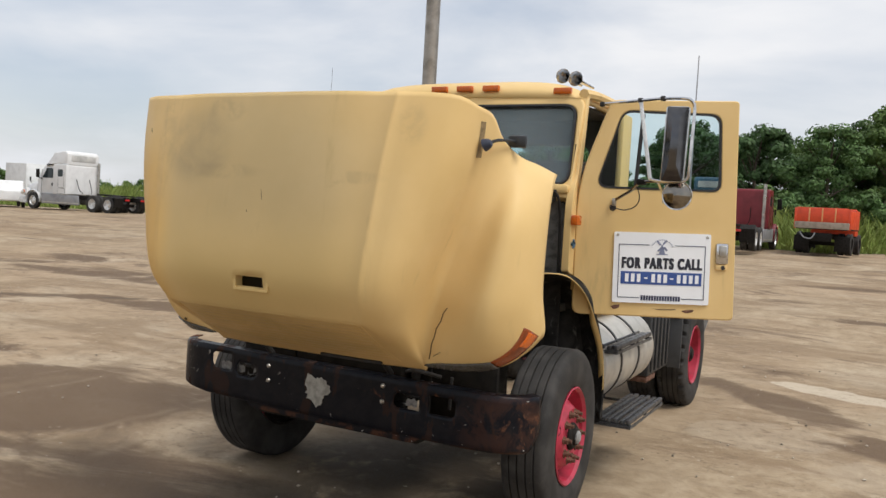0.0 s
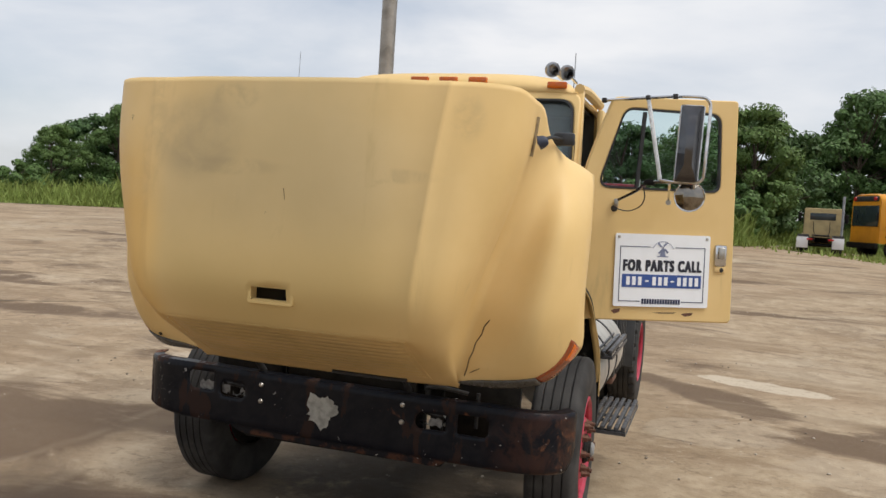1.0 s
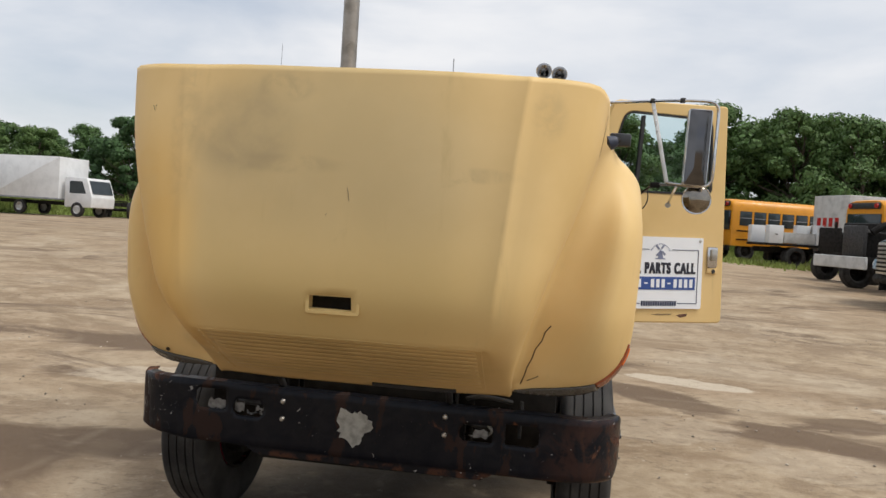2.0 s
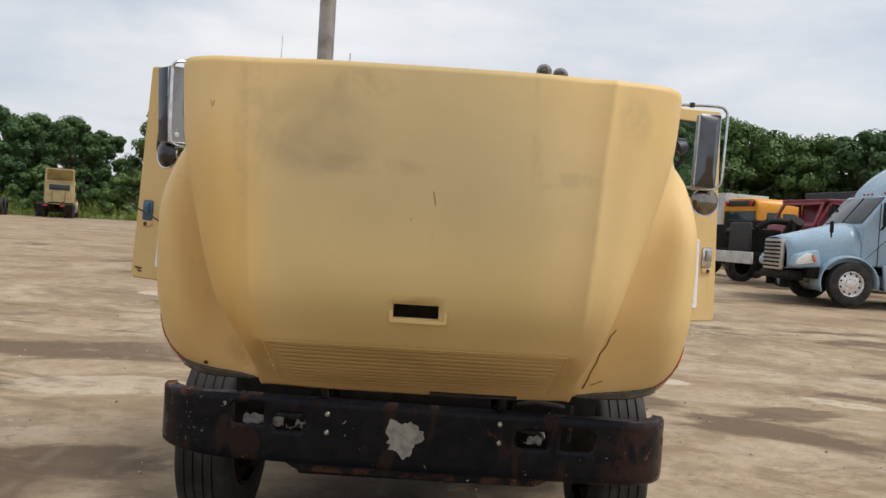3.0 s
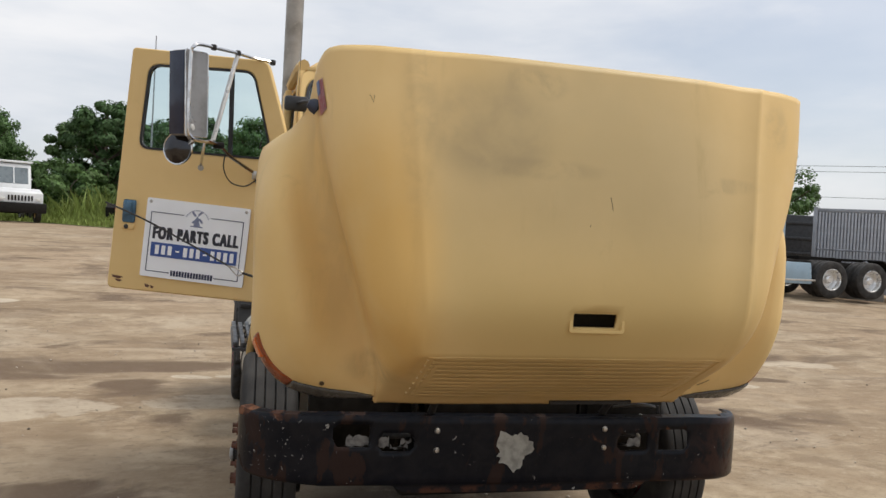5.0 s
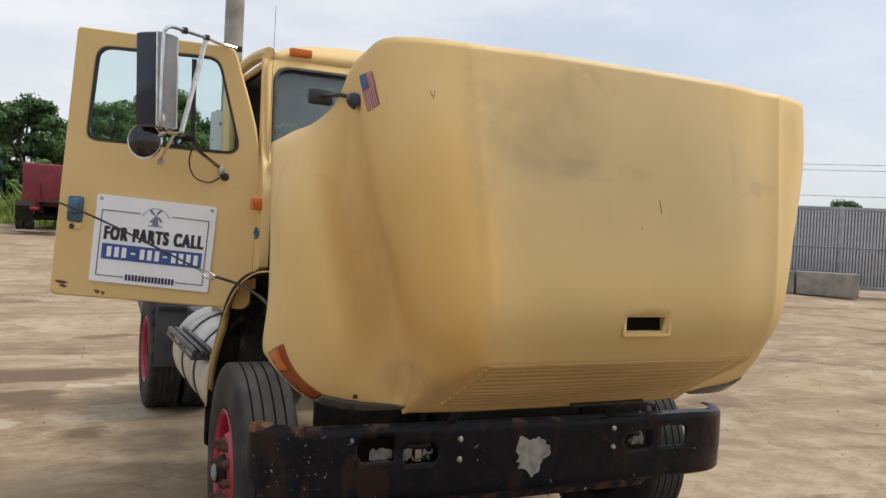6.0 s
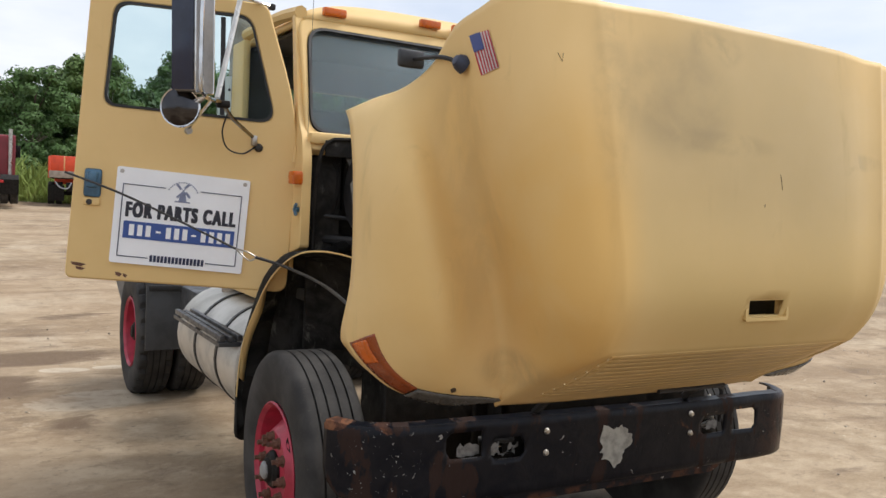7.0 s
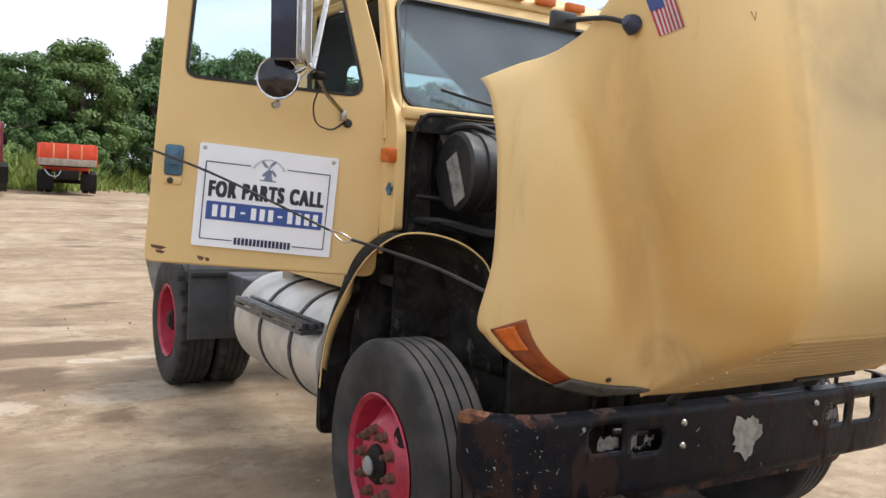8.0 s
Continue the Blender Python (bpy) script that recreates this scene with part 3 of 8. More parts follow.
def build_ground():
    bm = B()
    xs = sorted({*np.linspace(-14, 14, 57).tolist(), *np.linspace(-60, 60, 61).tolist(), *[s * v for s in (-1, 1) for v in (80, 110, 160, 250, 400, 700, 1200, 2000)]})
    ys = sorted({*np.linspace(-12, 16, 57).tolist(), *np.linspace(-60, 70, 66).tolist(), *[s * v for s in (-1, 1) for v in (80, 110, 160, 250, 400, 700, 1200, 2000)]})
    rows = []
    for y in ys:
        rows.append([Vector((x, y, ground_z(x, y) + (0.012 * noise.noise((x * 0.6, y * 0.6, 0)) if 1 < abs(x) < 40 else 0) - (0.012 if abs(x) < 40 else 0))) for x in xs])
    grid(bm, rows)
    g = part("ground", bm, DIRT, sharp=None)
    g.data.polygons.foreach_set("use_smooth", [True] * len(g.data.polygons))
    tagged(g, "bare dirt and broken concrete lot with damp brown stains", "ground", kind="structure")
    return g


build_ground()



def pebbles():
    """Loose stones and crumbs of concrete strewn over the lot."""
    rng = random.Random(21)
    verts, faces = [], []
    tri = ((0, 2, 4), (2, 1, 4), (1, 3, 4), (3, 0, 4), (2, 0, 5), (1, 2, 5), (3, 1, 5), (0, 3, 5))
    for _ in range(2600):
        x, y = rng.uniform(-11, 11), rng.uniform(-4, 13)
        if noise.noise((x * 0.5, y * 0.5, 4.0)) < -0.05:
            continue
        r = 0.006 + 0.014 * rng.random() ** 3
        a, base = rng.uniform(0, 6.3), len(verts)
        c, q = math.cos(a) * r, math.sin(a) * r
        z = ground_z(x, y) - 0.008 + r * 0.25
        f = rng.uniform(0.6, 1.0)
        verts += [Vector((x + c, y + q, z)), Vector((x - c * f, y - q, z)), Vector((x - q * f, y + c, z)), Vector((x + q, y - c * f, z)), Vector((x, y, z + r * rng.uniform(0.4, 0.7))), Vector((x, y, z - r * 0.6))]
        faces += [tuple(base + k for k in t) for t in tri]
    me = bpy.data.meshes.new("pebbles")
    me.from_pydata(verts, [], faces)
    me.materials.append(PEBBLE)
    tagged(new("pebbles", me), "loose pebbles and crumbs of concrete on the dirt", "pebbles", kind="stuff")


pebbles()

# ---------- the truck ----------
truck = thing("truck_tractor", "pale yellow day-cab tractor, hood tipped forward, both doors open", "truck")


def hood():
    """A tilting hood of fibreglass, lofted over ribs that run from the grille (low) to the cowl edge (high)."""
    def rib(x, y, z):
        return [Vector(p) for p in zip(x, y, z)]
    zc = (0.962, 1.10, 1.25, 1.43, 1.75, 2.05, 2.355)
    yc = (-0.065, -0.340, -0.592, -0.672, -0.662, -0.637, -0.588)
    zg = (0.966, 1.103, 1.25, 1.43, 1.75, 2.05, 2.352)
    zf = (1.00, 1.11, 1.25, 1.43, 1.75, 2.05, 2.312)
    zh = (0.966, 1.103, 1.25, 1.43, 1.75, 2.05, 2.343)
    add = lambda t, d: tuple(v + d * k for v, k in zip(t, (1, 1, 1, 1, 1.8, 2.7, 2.7)))  # noqa: E731
    ribs = [
        rib((0,) * 7, yc, zc),
        rib((0.09,) * 7, add(yc, 0.001), zc),
        rib((0.118,) * 7, add(yc, 0.001), zc),
        rib((0.45,) * 7, add(yc, 0.0057), zc),
        rib((0.624, 0.613, 0.608, 0.628, 0.658, 0.682, 0.714), (-0.052, -0.324, -0.577, -0.656, -0.633, -0.593, -0.545), zg),
        rib((0.640, 0.630, 0.625, 0.644, 0.674, 0.698, 0.730), (-0.050, -0.318, -0.578, -0.660, -0.637, -0.596, -0.548), zg),
        rib((0.656, 0.647, 0.642, 0.661, 0.691, 0.715, 0.747), (-0.048, -0.311, -0.567, -0.651, -0.627, -0.586, -0.538), zg),
        rib((0.688, 0.688, 0.697, 0.733, 0.79, 0.835, 0.872), (-0.052, -0.285, -0.52, -0.622, -0.600, -0.558, -0.503), zg),
        rib((0.700, 0.709, 0.742, 0.797, 0.884, 0.948, 0.982), (-0.062, -0.245, -0.42, -0.514, -0.518, -0.488, -0.436), zh),
        rib((0.705, 0.715, 0.752, 0.812, 0.915, 0.990, 1.018), (-0.080, -0.200, -0.31, -0.378, -0.382, -0.368, -0.338), zf),
        rib((0.713, 0.730, 0.770, 0.830, 0.930, 0.997, 1.028), (-0.098, -0.158, -0.182, -0.196, -0.182, -0.190, -0.200), (1.00, 1.11, 1.25, 1.43, 1.75, 2.04, 2.29)),
        rib((0.795, 0.840, 0.875, 0.920, 0.998, 1.038, 1.042), (-0.105, -0.160, -0.182, -0.188, -0.150, -0.095, -0.070), (1.0, 1.10, 1.25, 1.43, 1.75, 2.00, 2.17)),
        rib((0.96, 1.01, 1.045, 1.08, 1.13, 1.115, 1.09), (-0.075, -0.157, -0.222, -0.233, -0.172, -0.03, 0.04), (1.005, 1.105, 1.25, 1.43, 1.75, 2.00, 2.10)),
        rib((1.095, 1.15, 1.18, 1.20, 1.215, 1.18, 1.14), (0.0, -0.03, -0.06, -0.07, -0.025, 0.08, 0.16), (1.045, 1.135, 1.27, 1.43, 1.75, 1.98, 2.07)),
        rib((1.155, 1.195, 1.21, 1.215, 1.225, 1.215, 1.195), (0.13, 0.18, 0.21, 0.13, 0.12, 0.19, 0.29), (1.105, 1.16, 1.215, 1.43, 1.75, 1.95, 2.03)),
    ]
    steps = [1, 1, 3, 3, 2, 2, 3, 3, 3, 3, 4, 4, 5, 5]
    # the grille's upper edge is a crease, softer towards the fenders
    def loft(side_ribs):
        fine = []
        for i, r in enumerate(side_ribs):
            soft = min(1.0, max(0.0, (i - 5) / 1.5))
            a, b = curve3(r, 8), curve3(r[:3], 8)[:-1] + curve3(r[2:], 8)
            fine.append([p.lerp(q, 1 - soft) for p, q in zip(a, b)])
        halves = []
        for k in range(len(fine[0])):
            line = [f[k] for f in fine]
            half = []
            for i in range(len(line) - 1):
                p0, p1, p2, p3 = line[max(i - 1, 0)], line[i], line[i + 1], line[min(i + 2, len(line) - 1)]
                if i == 0:
                    p0 = Vector((-p2.x, p2.y, p2.z))
                d0, d1, d2 = max((p1 - p0).length, 1e-4), max((p2 - p1).length, 1e-4), max((p3 - p2).length, 1e-4)
                m1 = ((p1 - p0) / d0 * d1 + (p2 - p1) / d1 * d0) / (d0 + d1) * d1 if i or d0 > 1e-3 else p2 - p1
                m2 = ((p2 - p1) / d1 * d2 + (p3 - p2) / d2 * d1) / (d1 + d2) * d1 if p3 is not p2 else p2 - p1
                for q in range(steps[i]):
                    t = q / steps[i]
                    half.append((2 * t ** 3 - 3 * t * t + 1) * p1 + (t ** 3 - 2 * t * t + t) * m1 + (3 * t * t - 2 * t ** 3) * p2 + (t ** 3 - t * t) * m2)
            half.append(line[-1])
            halves.append(half)
        return halves
    # on the passenger side the bead beside the grille is almost flat
    worn = [[p.copy() for p in r] for r in ribs]
    for k, p in enumerate(worn[5]):
        p.y += 0.0045 * min(1.0, k / 3)
    # and that corner stands wider and a little higher
    for i, d, up in ((3, 0.0, 0.002), (4, 0.0, 0.004), (5, 0.0, 0.0045), (6, 0.003, 0.005), (7, 0.012, 0.008), (8, 0.022, 0.009), (9, 0.010, 0.008)):
        for k, p in enumerate(worn[i]):
            p.x += d * min(1.0, max(0.0, k - 2))
            p.z += up * max(0.0, k - 4) / 2
    rows = []
    for half, left in zip(loft(ribs), loft(worn)):
        # the driver's side has sprung outwards a little
        wide = [Vector((p.x + 0.012 * min(1, max(0, (p.x - 0.4) / 0.2)) + 0.032 * min(1, max(0, (p.x - 0.88) / 0.16)), p.y, p.z)) for p in half]
        rows.append([Vector((-p.x, p.y, p.z)) for p in left[:0:-1]] + wide)
    # the outer face of the moulding stands a little proud of the ribs
    def lifted(k, j):
        du = rows[k][min(j + 1, len(rows[0]) - 1)] - rows[k][max(j - 1, 0)]
        dv = rows[min(k + 1, len(rows) - 1)][j] - rows[max(k - 1, 0)][j]
        return rows[k][j] + du.cross(dv).normalized() * 0.007
    rows = [[lifted(k, j) for j in range(len(rows[0]))] for k in range(len(rows))]
    mid = len(rows[0]) // 2
    hole = {(k, j) for k in range(len(rows) - 1) for j in range(len(rows[0]) - 1)
            if 1.362 < (rows[k][mid].z + rows[k + 1][mid].z) / 2 < 1.43 and -1 <= j - mid < 1}
    bm = grid(B(), rows, hole)
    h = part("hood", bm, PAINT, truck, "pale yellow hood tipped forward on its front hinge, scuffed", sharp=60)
    sol = h.modifiers.new("thickness", "SOLIDIFY")
    sol.thickness, sol.offset = 0.012, -1.0
    starts = [0]
    for n in steps:
        starts.append(starts[-1] + n)
    return h, rows, starts


HOOD, HOOD_ROWS, HOOD_STARTS = hood()


def on_hood(s, u, v, off=0.004):
    """A point on the hood's skin: side s, rib u from 0 (middle) to 14 (wheel arch), height v from 0 to 6."""
    def at(u, v):
        i = min(int(u), 13)
        col = HOOD_STARTS[i] + (u - i) * (HOOD_STARTS[i + 1] - HOOD_STARTS[i])
        mid = len(HOOD_ROWS[0]) // 2
        c, r = mid + s * col, v * 8
        c0, r0 = int(math.floor(c)), int(math.floor(r))
        c0, r0 = min(max(c0, 0), len(HOOD_ROWS[0]) - 2), min(max(r0, 0), len(HOOD_ROWS) - 2)
        a, b = c - c0, r - r0
        return HOOD_ROWS[r0][c0].lerp(HOOD_ROWS[r0][c0 + 1], a).lerp(HOOD_ROWS[r0 + 1][c0].lerp(HOOD_ROWS[r0 + 1][c0 + 1], a), b)
    p = at(u, v)
    du, dv = at(min(u + 0.05, 14), v) - at(max(u - 0.05, 0), v), at(u, min(v + 0.05, 6)) - at(u, max(v - 0.05, 0))
    n = du.cross(dv).normalized() * s
    return p + n * off


def hood_band(s, outer, inner, off, n=5):
    """A strip of the hood's skin between two lines of (u, v), lifted off it."""
    a, b = curve3([(u, v, 0) for u, v in outer], n), curve3([(u, v, 0) for u, v in inner], n)
    rows = [[on_hood(s, *p.lerp(q, k / 4).xy, off) for k in range(5)] for p, q in zip(a, b)]
    bm = grid(B(), rows)
    bmesh.ops.recalc_face_normals(bm, faces=bm.faces[:])
    return bm


def thick(ob, t, off=0.0):
    md = ob.modifiers.new("thickness", "SOLIDIFY")
    md.thickness, md.offset = t, off
    return ob


DARK_SLOT = plain("smoked_lens", (0.085, 0.08, 0.07), 0.25, 0, 0.4, 25)
CRACK = plain("crack_shadow", (0.06, 0.04, 0.02), 0.9)
SCUFF = plain("scuffed_primer", (0.30, 0.21, 0.10), 0.7, 0, 0.5, 40)
FLAGRED, FLAGBLUE = plain("decal_red", (0.45, 0.03, 0.04), 0.4), plain("decal_blue", (0.04, 0.06, 0.22), 0.4)
FLAGWHITE = plain("decal_white", (0.72, 0.68, 0.66), 0.4)
for s in (-1, 1):
    lamp = part("turn_lamp", hood_band(s, [(13.75, 1.60), (13.66, 1.10), (13.45, 0.64), (13.10, 0.30), (12.72, 0.10)], [(13.12, 1.88), (13.02, 1.46), (12.85, 1.10), (12.64, 0.82), (12.38, 0.60)], 0.001), ORANGE_DARK, HOOD, "amber corner turn lamp")
    thick(lamp, 0.005)
    inset = part("lamp_cell", hood_band(s, [(13.67, 1.56), (13.60, 1.18), (13.45, 0.86)], [(13.28, 1.72), (13.20, 1.40), (13.07, 1.12)], 0.0045), ORANGE, lamp, "brighter amber cell of the lamp")
    thick(inset, 0.004)
    strip = part("headlamp_trim", hood_band(s, [(12.71, 0.09), (11.8, 0.05), (10.9, 0.04), (10.15, 0.06)], [(12.37, 0.60), (11.8, 0.56), (11.0, 0.38), (10.22, 0.15)], 0.006), DARK_SLOT, HOOD, "smoky grey trim strip along the fender's lower edge")
    thick(strip, 0.008)
# slot frame
bm = framed(B(), rounded([(-0.100, 1.352), (0.124, 1.352), (0.124, 1.438), (-0.100, 1.438)], 0.012), rounded([(-0.086, 1.364), (0.112, 1.364), (0.112, 1.424), (-0.086, 1.424)], 0.008), 0.05, pose(0, -0.672, 0))
part("slot_frame", bm, PAINT, HOOD, "moulded frame round the hood slot")
# sheet added behind the open slot to keep it dark
part("slot_blackout", box(B(), (0.10, -0.55, 1.38), (0.50, 0.012, 0.24), 0.004), GREASE, HOOD, "added black sheet that keeps the slot dark")
# louvres of the painted-over grille
for k in range(11):
    v = 0.46 + 0.132 * k
    bm = hood_band(1, [(0.0, v), (3.74 + 0.05 * v, v)], [(0.0, v + 0.11), (3.75 + 0.05 * v, v + 0.10)], 0.0004, 8)
    hood_l = hood_band(-1, [(0.0, v), (3.74 + 0.05 * v, v)], [(0.0, v + 0.11), (3.75 + 0.05 * v, v + 0.10)], 0.0004, 8)
    me = bpy.data.meshes.new("tmp")
    hood_l.to_mesh(me)
    hood_l.free()
    bm.from_mesh(me)
    bpy.data.meshes.remove(me)
    bmesh.ops.remove_doubles(bm, verts=bm.verts[:], dist=0.001)
    thick(part("louvre", bm, PAINT, HOOD), 0.0004)
# raised edge of the grille panel
for q in (-1, 1):
    edge_pts = [(3.85, 0.40), (3.88, 0.8), (3.92, 1.4), (3.96, 1.93), (3.6, 1.96), (2.6, 1.97), (1.3, 1.98), (0.0, 1.98)]
    part("grille_edge", tube(B(), [on_hood(q, u, v, 0.0) for u, v in edge_pts], 0.0032, 6), PAINT, HOOD)
# row of pale rivets beside the grille
bm = B()
bmesh.ops.create_icosphere(bm, subdivisions=1, radius=0.0044)
RIVET = bpy.data.meshes.new("rivet")
bm.to_mesh(RIVET)
bm.free()
RIVET.materials.append(plain("pale_rivet", (0.74, 0.60, 0.34), 0.5))
for k in range(7):
    placed("rivet", RIVET, HOOD, "", Matrix.Translation(on_hood(-1, 3.90 + 0.01 * k, 0.62 + 0.20 * k, 0.002)))
# black bar below the grille
bm = tube(B(), [on_hood(1, u, 0.26, 0.008) for u in (0.8, 1.5, 2.1, 2.4, 2.75, 3.08)], 0.010, 6)
part("grille_bar", bm, BLACK, HOOD, "black rubber bar under the grille")
# crack in the driver's side fender
bm = tube(B(), [on_hood(1, u, v, 0.001) for u, v in ((10.80, 2.45), (10.66, 2.25), (10.66, 2.0), (10.52, 1.75), (10.52, 1.45), (10.44, 1.15), (10.44, 0.85), (10.34, 0.45))], 0.0026, 5)
part("crack", bm, CRACK, HOOD, "jagged crack in the fender")
bm = tube(B(), [on_hood(1, u, v, 0.0005) for u, v in ((10.95, 0.9), (10.75, 0.75), (10.6, 0.65))], 0.0018, 5)
part("crack", bm, CRACK, HOOD)
NICK = plain("nicked_paint", (0.10, 0.075, 0.04), 0.7)
# small nicks in the paint
for s, pts in ((-1, ((7.02, 5.36), (6.95, 5.29), (6.90, 5.36))), (1, ((0.48, 4.37), (0.55, 4.29), (0.60, 4.20))), (-1, ((0.4, 4.02), (0.42, 4.0), (0.4, 3.99)))):
    part("nick", tube(B(), [on_hood(s, u, v, 0.0004) for u, v in pts], 0.0011, 5), NICK, HOOD, "nick through the paint")
part("screw", tube(B(), [on_hood(-1, 11.65, 0.71, 0.0), on_hood(-1, 11.65, 0.71, 0.006)], 0.010, 8), CRACK, HOOD, "dark screw head")
# flag decal on one side, its torn-off mark on the other
decal = part("flag_decal", hood_band(-1, [(9.05, 5.20), (9.33, 5.66)], [(8.40, 5.24), (8.62, 5.62)], 0.003), FLAGWHITE, HOOD, "small faded flag sticker", sharp=None)
for k in range(7):
    a, b = k / 13 * 2, (k * 2 + 1) / 13
    def mixuv(f):
        return [(9.05 - 0.65 * f, 5.20 + 0.04 * f), (9.33 - 0.71 * f, 5.66 - 0.04 * f)]
    part("flag_stripe", hood_band(-1, mixuv(a), mixuv(b), 0.0045), FLAGRED, decal, sharp=None)
part("flag_canton", hood_band(-1, [(9.20, 5.45), (9.33, 5.66)], [(8.83, 5.45), (8.95, 5.64)], 0.006), FLAGBLUE, decal, sharp=None)
part("tape_mark", hood_band(1, [(9.75, 5.10), (9.60, 5.70)], [(9.42, 5.08), (9.28, 5.68)], 0.002), SCUFF, HOOD, "scuffed mark where a sticker was", sharp=None)
# hood mirrors on short arms
for s in (-1, 1):
    bx, by, bz = (-1.029, -0.254, 2.157) if s < 0 else (1.084, -0.285, 2.131)
    arm = part("hood_mirror", tube(B(), curve3([(bx, by, bz), (bx + 0.02 * s, by + 0.10, bz + 0.035), (bx + 0.05 * s, by + 0.25, bz + 0.045)], 4), 0.008, 6), BLACK, HOOD, "small mirror on a black arm")
    bm = lathe(B(), [(0, 0.04), (0.016, 0.038), (0.026, 0.024), (0.032, 0.0), (0.0, -0.01)], 16, pose(bx - 0.005 * s, by, bz, 70, 0, 90 * s))
    bmesh.ops.recalc_face_normals(bm, faces=bm.faces[:])
    part("mirror_foot", bm, NAVYFOOT, arm, "blue-grey rubber foot")
    part("mirror_head", box(B(), (bx + 0.055 * s, by + 0.26, bz + 0.045), (0.10, 0.03, 0.062), 0.012, None), DARKGREY, arm, "grey mirror head")


def bumper():
    """A steel channel with bent-back, rounded ends and four cut-outs."""
    flat = np.linspace(0, 0.96, 49)
    zs = [0.572, 0.585, 0.61, 0.64, 0.67, 0.70, 0.724, 0.742, 0.775, 0.806, 0.824, 0.842, 0.866, 0.880]

    def line(z):
        """The bumper's plan at a height: straight, then an arc; the lower corner is rounded off."""
        trim = 0.105 * max(0.0, (0.72 - z) / 0.15) ** 2.2
        most = 78.3 * (1 - trim / 0.41)
        half = [Vector((x, 0.012 * (x / 0.9) ** 2, z)) for x in flat]
        for k in range(1, 19):
            a = radians(most * k / 18)
            half.append(Vector((0.96 + 0.296 * math.sin(a), 0.0137 + 0.296 * (1 - math.cos(a)), z)))
        return [Vector((-p.x, p.y, p.z)) for p in half[:0:-1]] + half

    def inward(row, j):
        t = (row[min(j + 1, len(row) - 1)] - row[max(j - 1, 0)]).normalized()
        return Vector((-t.y, t.x, 0))
    rows = []
    for i, z in enumerate(zs):
        row = line(z)
        if i == 0:
            rows.append([p + inward(row, j) * 0.05 - Vector((0, 0, 0.003)) for j, p in enumerate(row)])
        back = 0.010 if i in (0, len(zs) - 1) else 0.0
        rows.append([p + inward(row, j) * back for j, p in enumerate(row)])
    rows.append([p + inward(row, j) * 0.06 + Vector((0, 0, 0.004)) for j, p in enumerate(row)])
    level = [r[0].z for r in rows]
    mid = rows[len(rows) // 2]
    holes = ((-0.85, -0.69, 0.742, 0.842), (-0.67, -0.49, 0.724, 0.806), (0.47, 0.65, 0.724, 0.806), (0.69, 0.85, 0.724, 0.824))

    def bent(p):
        e = min(1.0, max(0.0, abs(p.x) - 0.90) / 0.3)
        low = max(0.0, (0.72 - p.z) / 0.15)
        dent = 0.006 * noise.noise((p.x * 5, p.z * 6, 1.0)) * (1 if abs(p.x) > 0.45 else 0.4)
        return Vector((p.x, p.y + dent, p.z - 0.013 * p.x - 0.012 * e * e + (0.035 if p.x < 0 else 0.008) * low * e))
    bm = B()
    vs = [[bm.verts.new(bent(p)) for p in row] for row in rows]
    for i in range(len(rows) - 1):
        for j in range(len(mid) - 1):
            q = (vs[i][j], vs[i][j + 1], vs[i + 1][j + 1], vs[i + 1][j])
            x, z = (mid[j].x + mid[j + 1].x) / 2, (level[i] + level[i + 1]) / 2
            hole = next((h for h in holes if h[0] < x < h[1] and h[2] < z < h[3]), None)
            if hole:
                # the corners of the cut-outs are rounded
                west, east = x - hole[0] < 0.02, hole[1] - x < 0.02
                south, north = level[i] - hole[2] < 0.005, hole[3] - level[i + 1] < 0.005
                keep = {(1, 0, 1, 0): (q[0], q[1], q[3]), (0, 1, 1, 0): (q[0], q[1], q[2]), (1, 0, 0, 1): (q[0], q[2], q[3]), (0, 1, 0, 1): (q[1], q[2], q[3])}.get((west, east, south, north))
                if keep:
                    bm.faces.new(keep)
                continue
            bm.faces.new(q)
    bmesh.ops.recalc_face_normals(bm, faces=bm.faces[:])
    b = part("bumper", bm, BUMPER, truck, "battered black steel bumper with rusty ends and chipped paint", sharp=40)
    sol = b.modifiers.new("thickness", "SOLIDIFY")
    sol.thickness, sol.offset = 0.008, -1.0
    return b


BUMP = bumper()
for x, w in ((-0.47, 0.10), (0.44, 0.12)):
    part("bumper_bracket", box(B(), (x, 0.11, 0.765), (w, 0.06, 0.19), 0.01), GREASE, truck, "black bracket behind the bumper")
for x in (-0.40, 0.41):
    for z in (0.822, 0.735):
        bm = lathe(B(), [(0.0, 0.011), (0.009, 0.010), (0.013, 0.003), (0.014, 0.0)], 12, pose(x, 0.001, z, 90, 0, 0))
        part("carriage_bolt", bm, STEEL, BUMP, "bright round bolt head")
TORNTIN = plain("torn_tin", (0.20, 0.195, 0.185), 0.5, 0.3, 0.5, 40, 0.2)
rng = random.Random(7)
tear = []
for k in range(36):
    a = 2 * math.pi * k / 36
    r = 0.98 + 0.14 * math.sin(3 * a + 0.6) + 0.10 * math.sin(5 * a + 2.0) + rng.uniform(-0.15, 0.13)
    tear.append((-0.035 + 0.088 * r * math.cos(a), 0.735 + 0.088 * r * math.sin(a)))
part("torn_sticker", plate(B(), tear, 0.002, pose(0, -0.004, 0)), LABELWHITE, BUMP, "torn pale remains of a sticker")
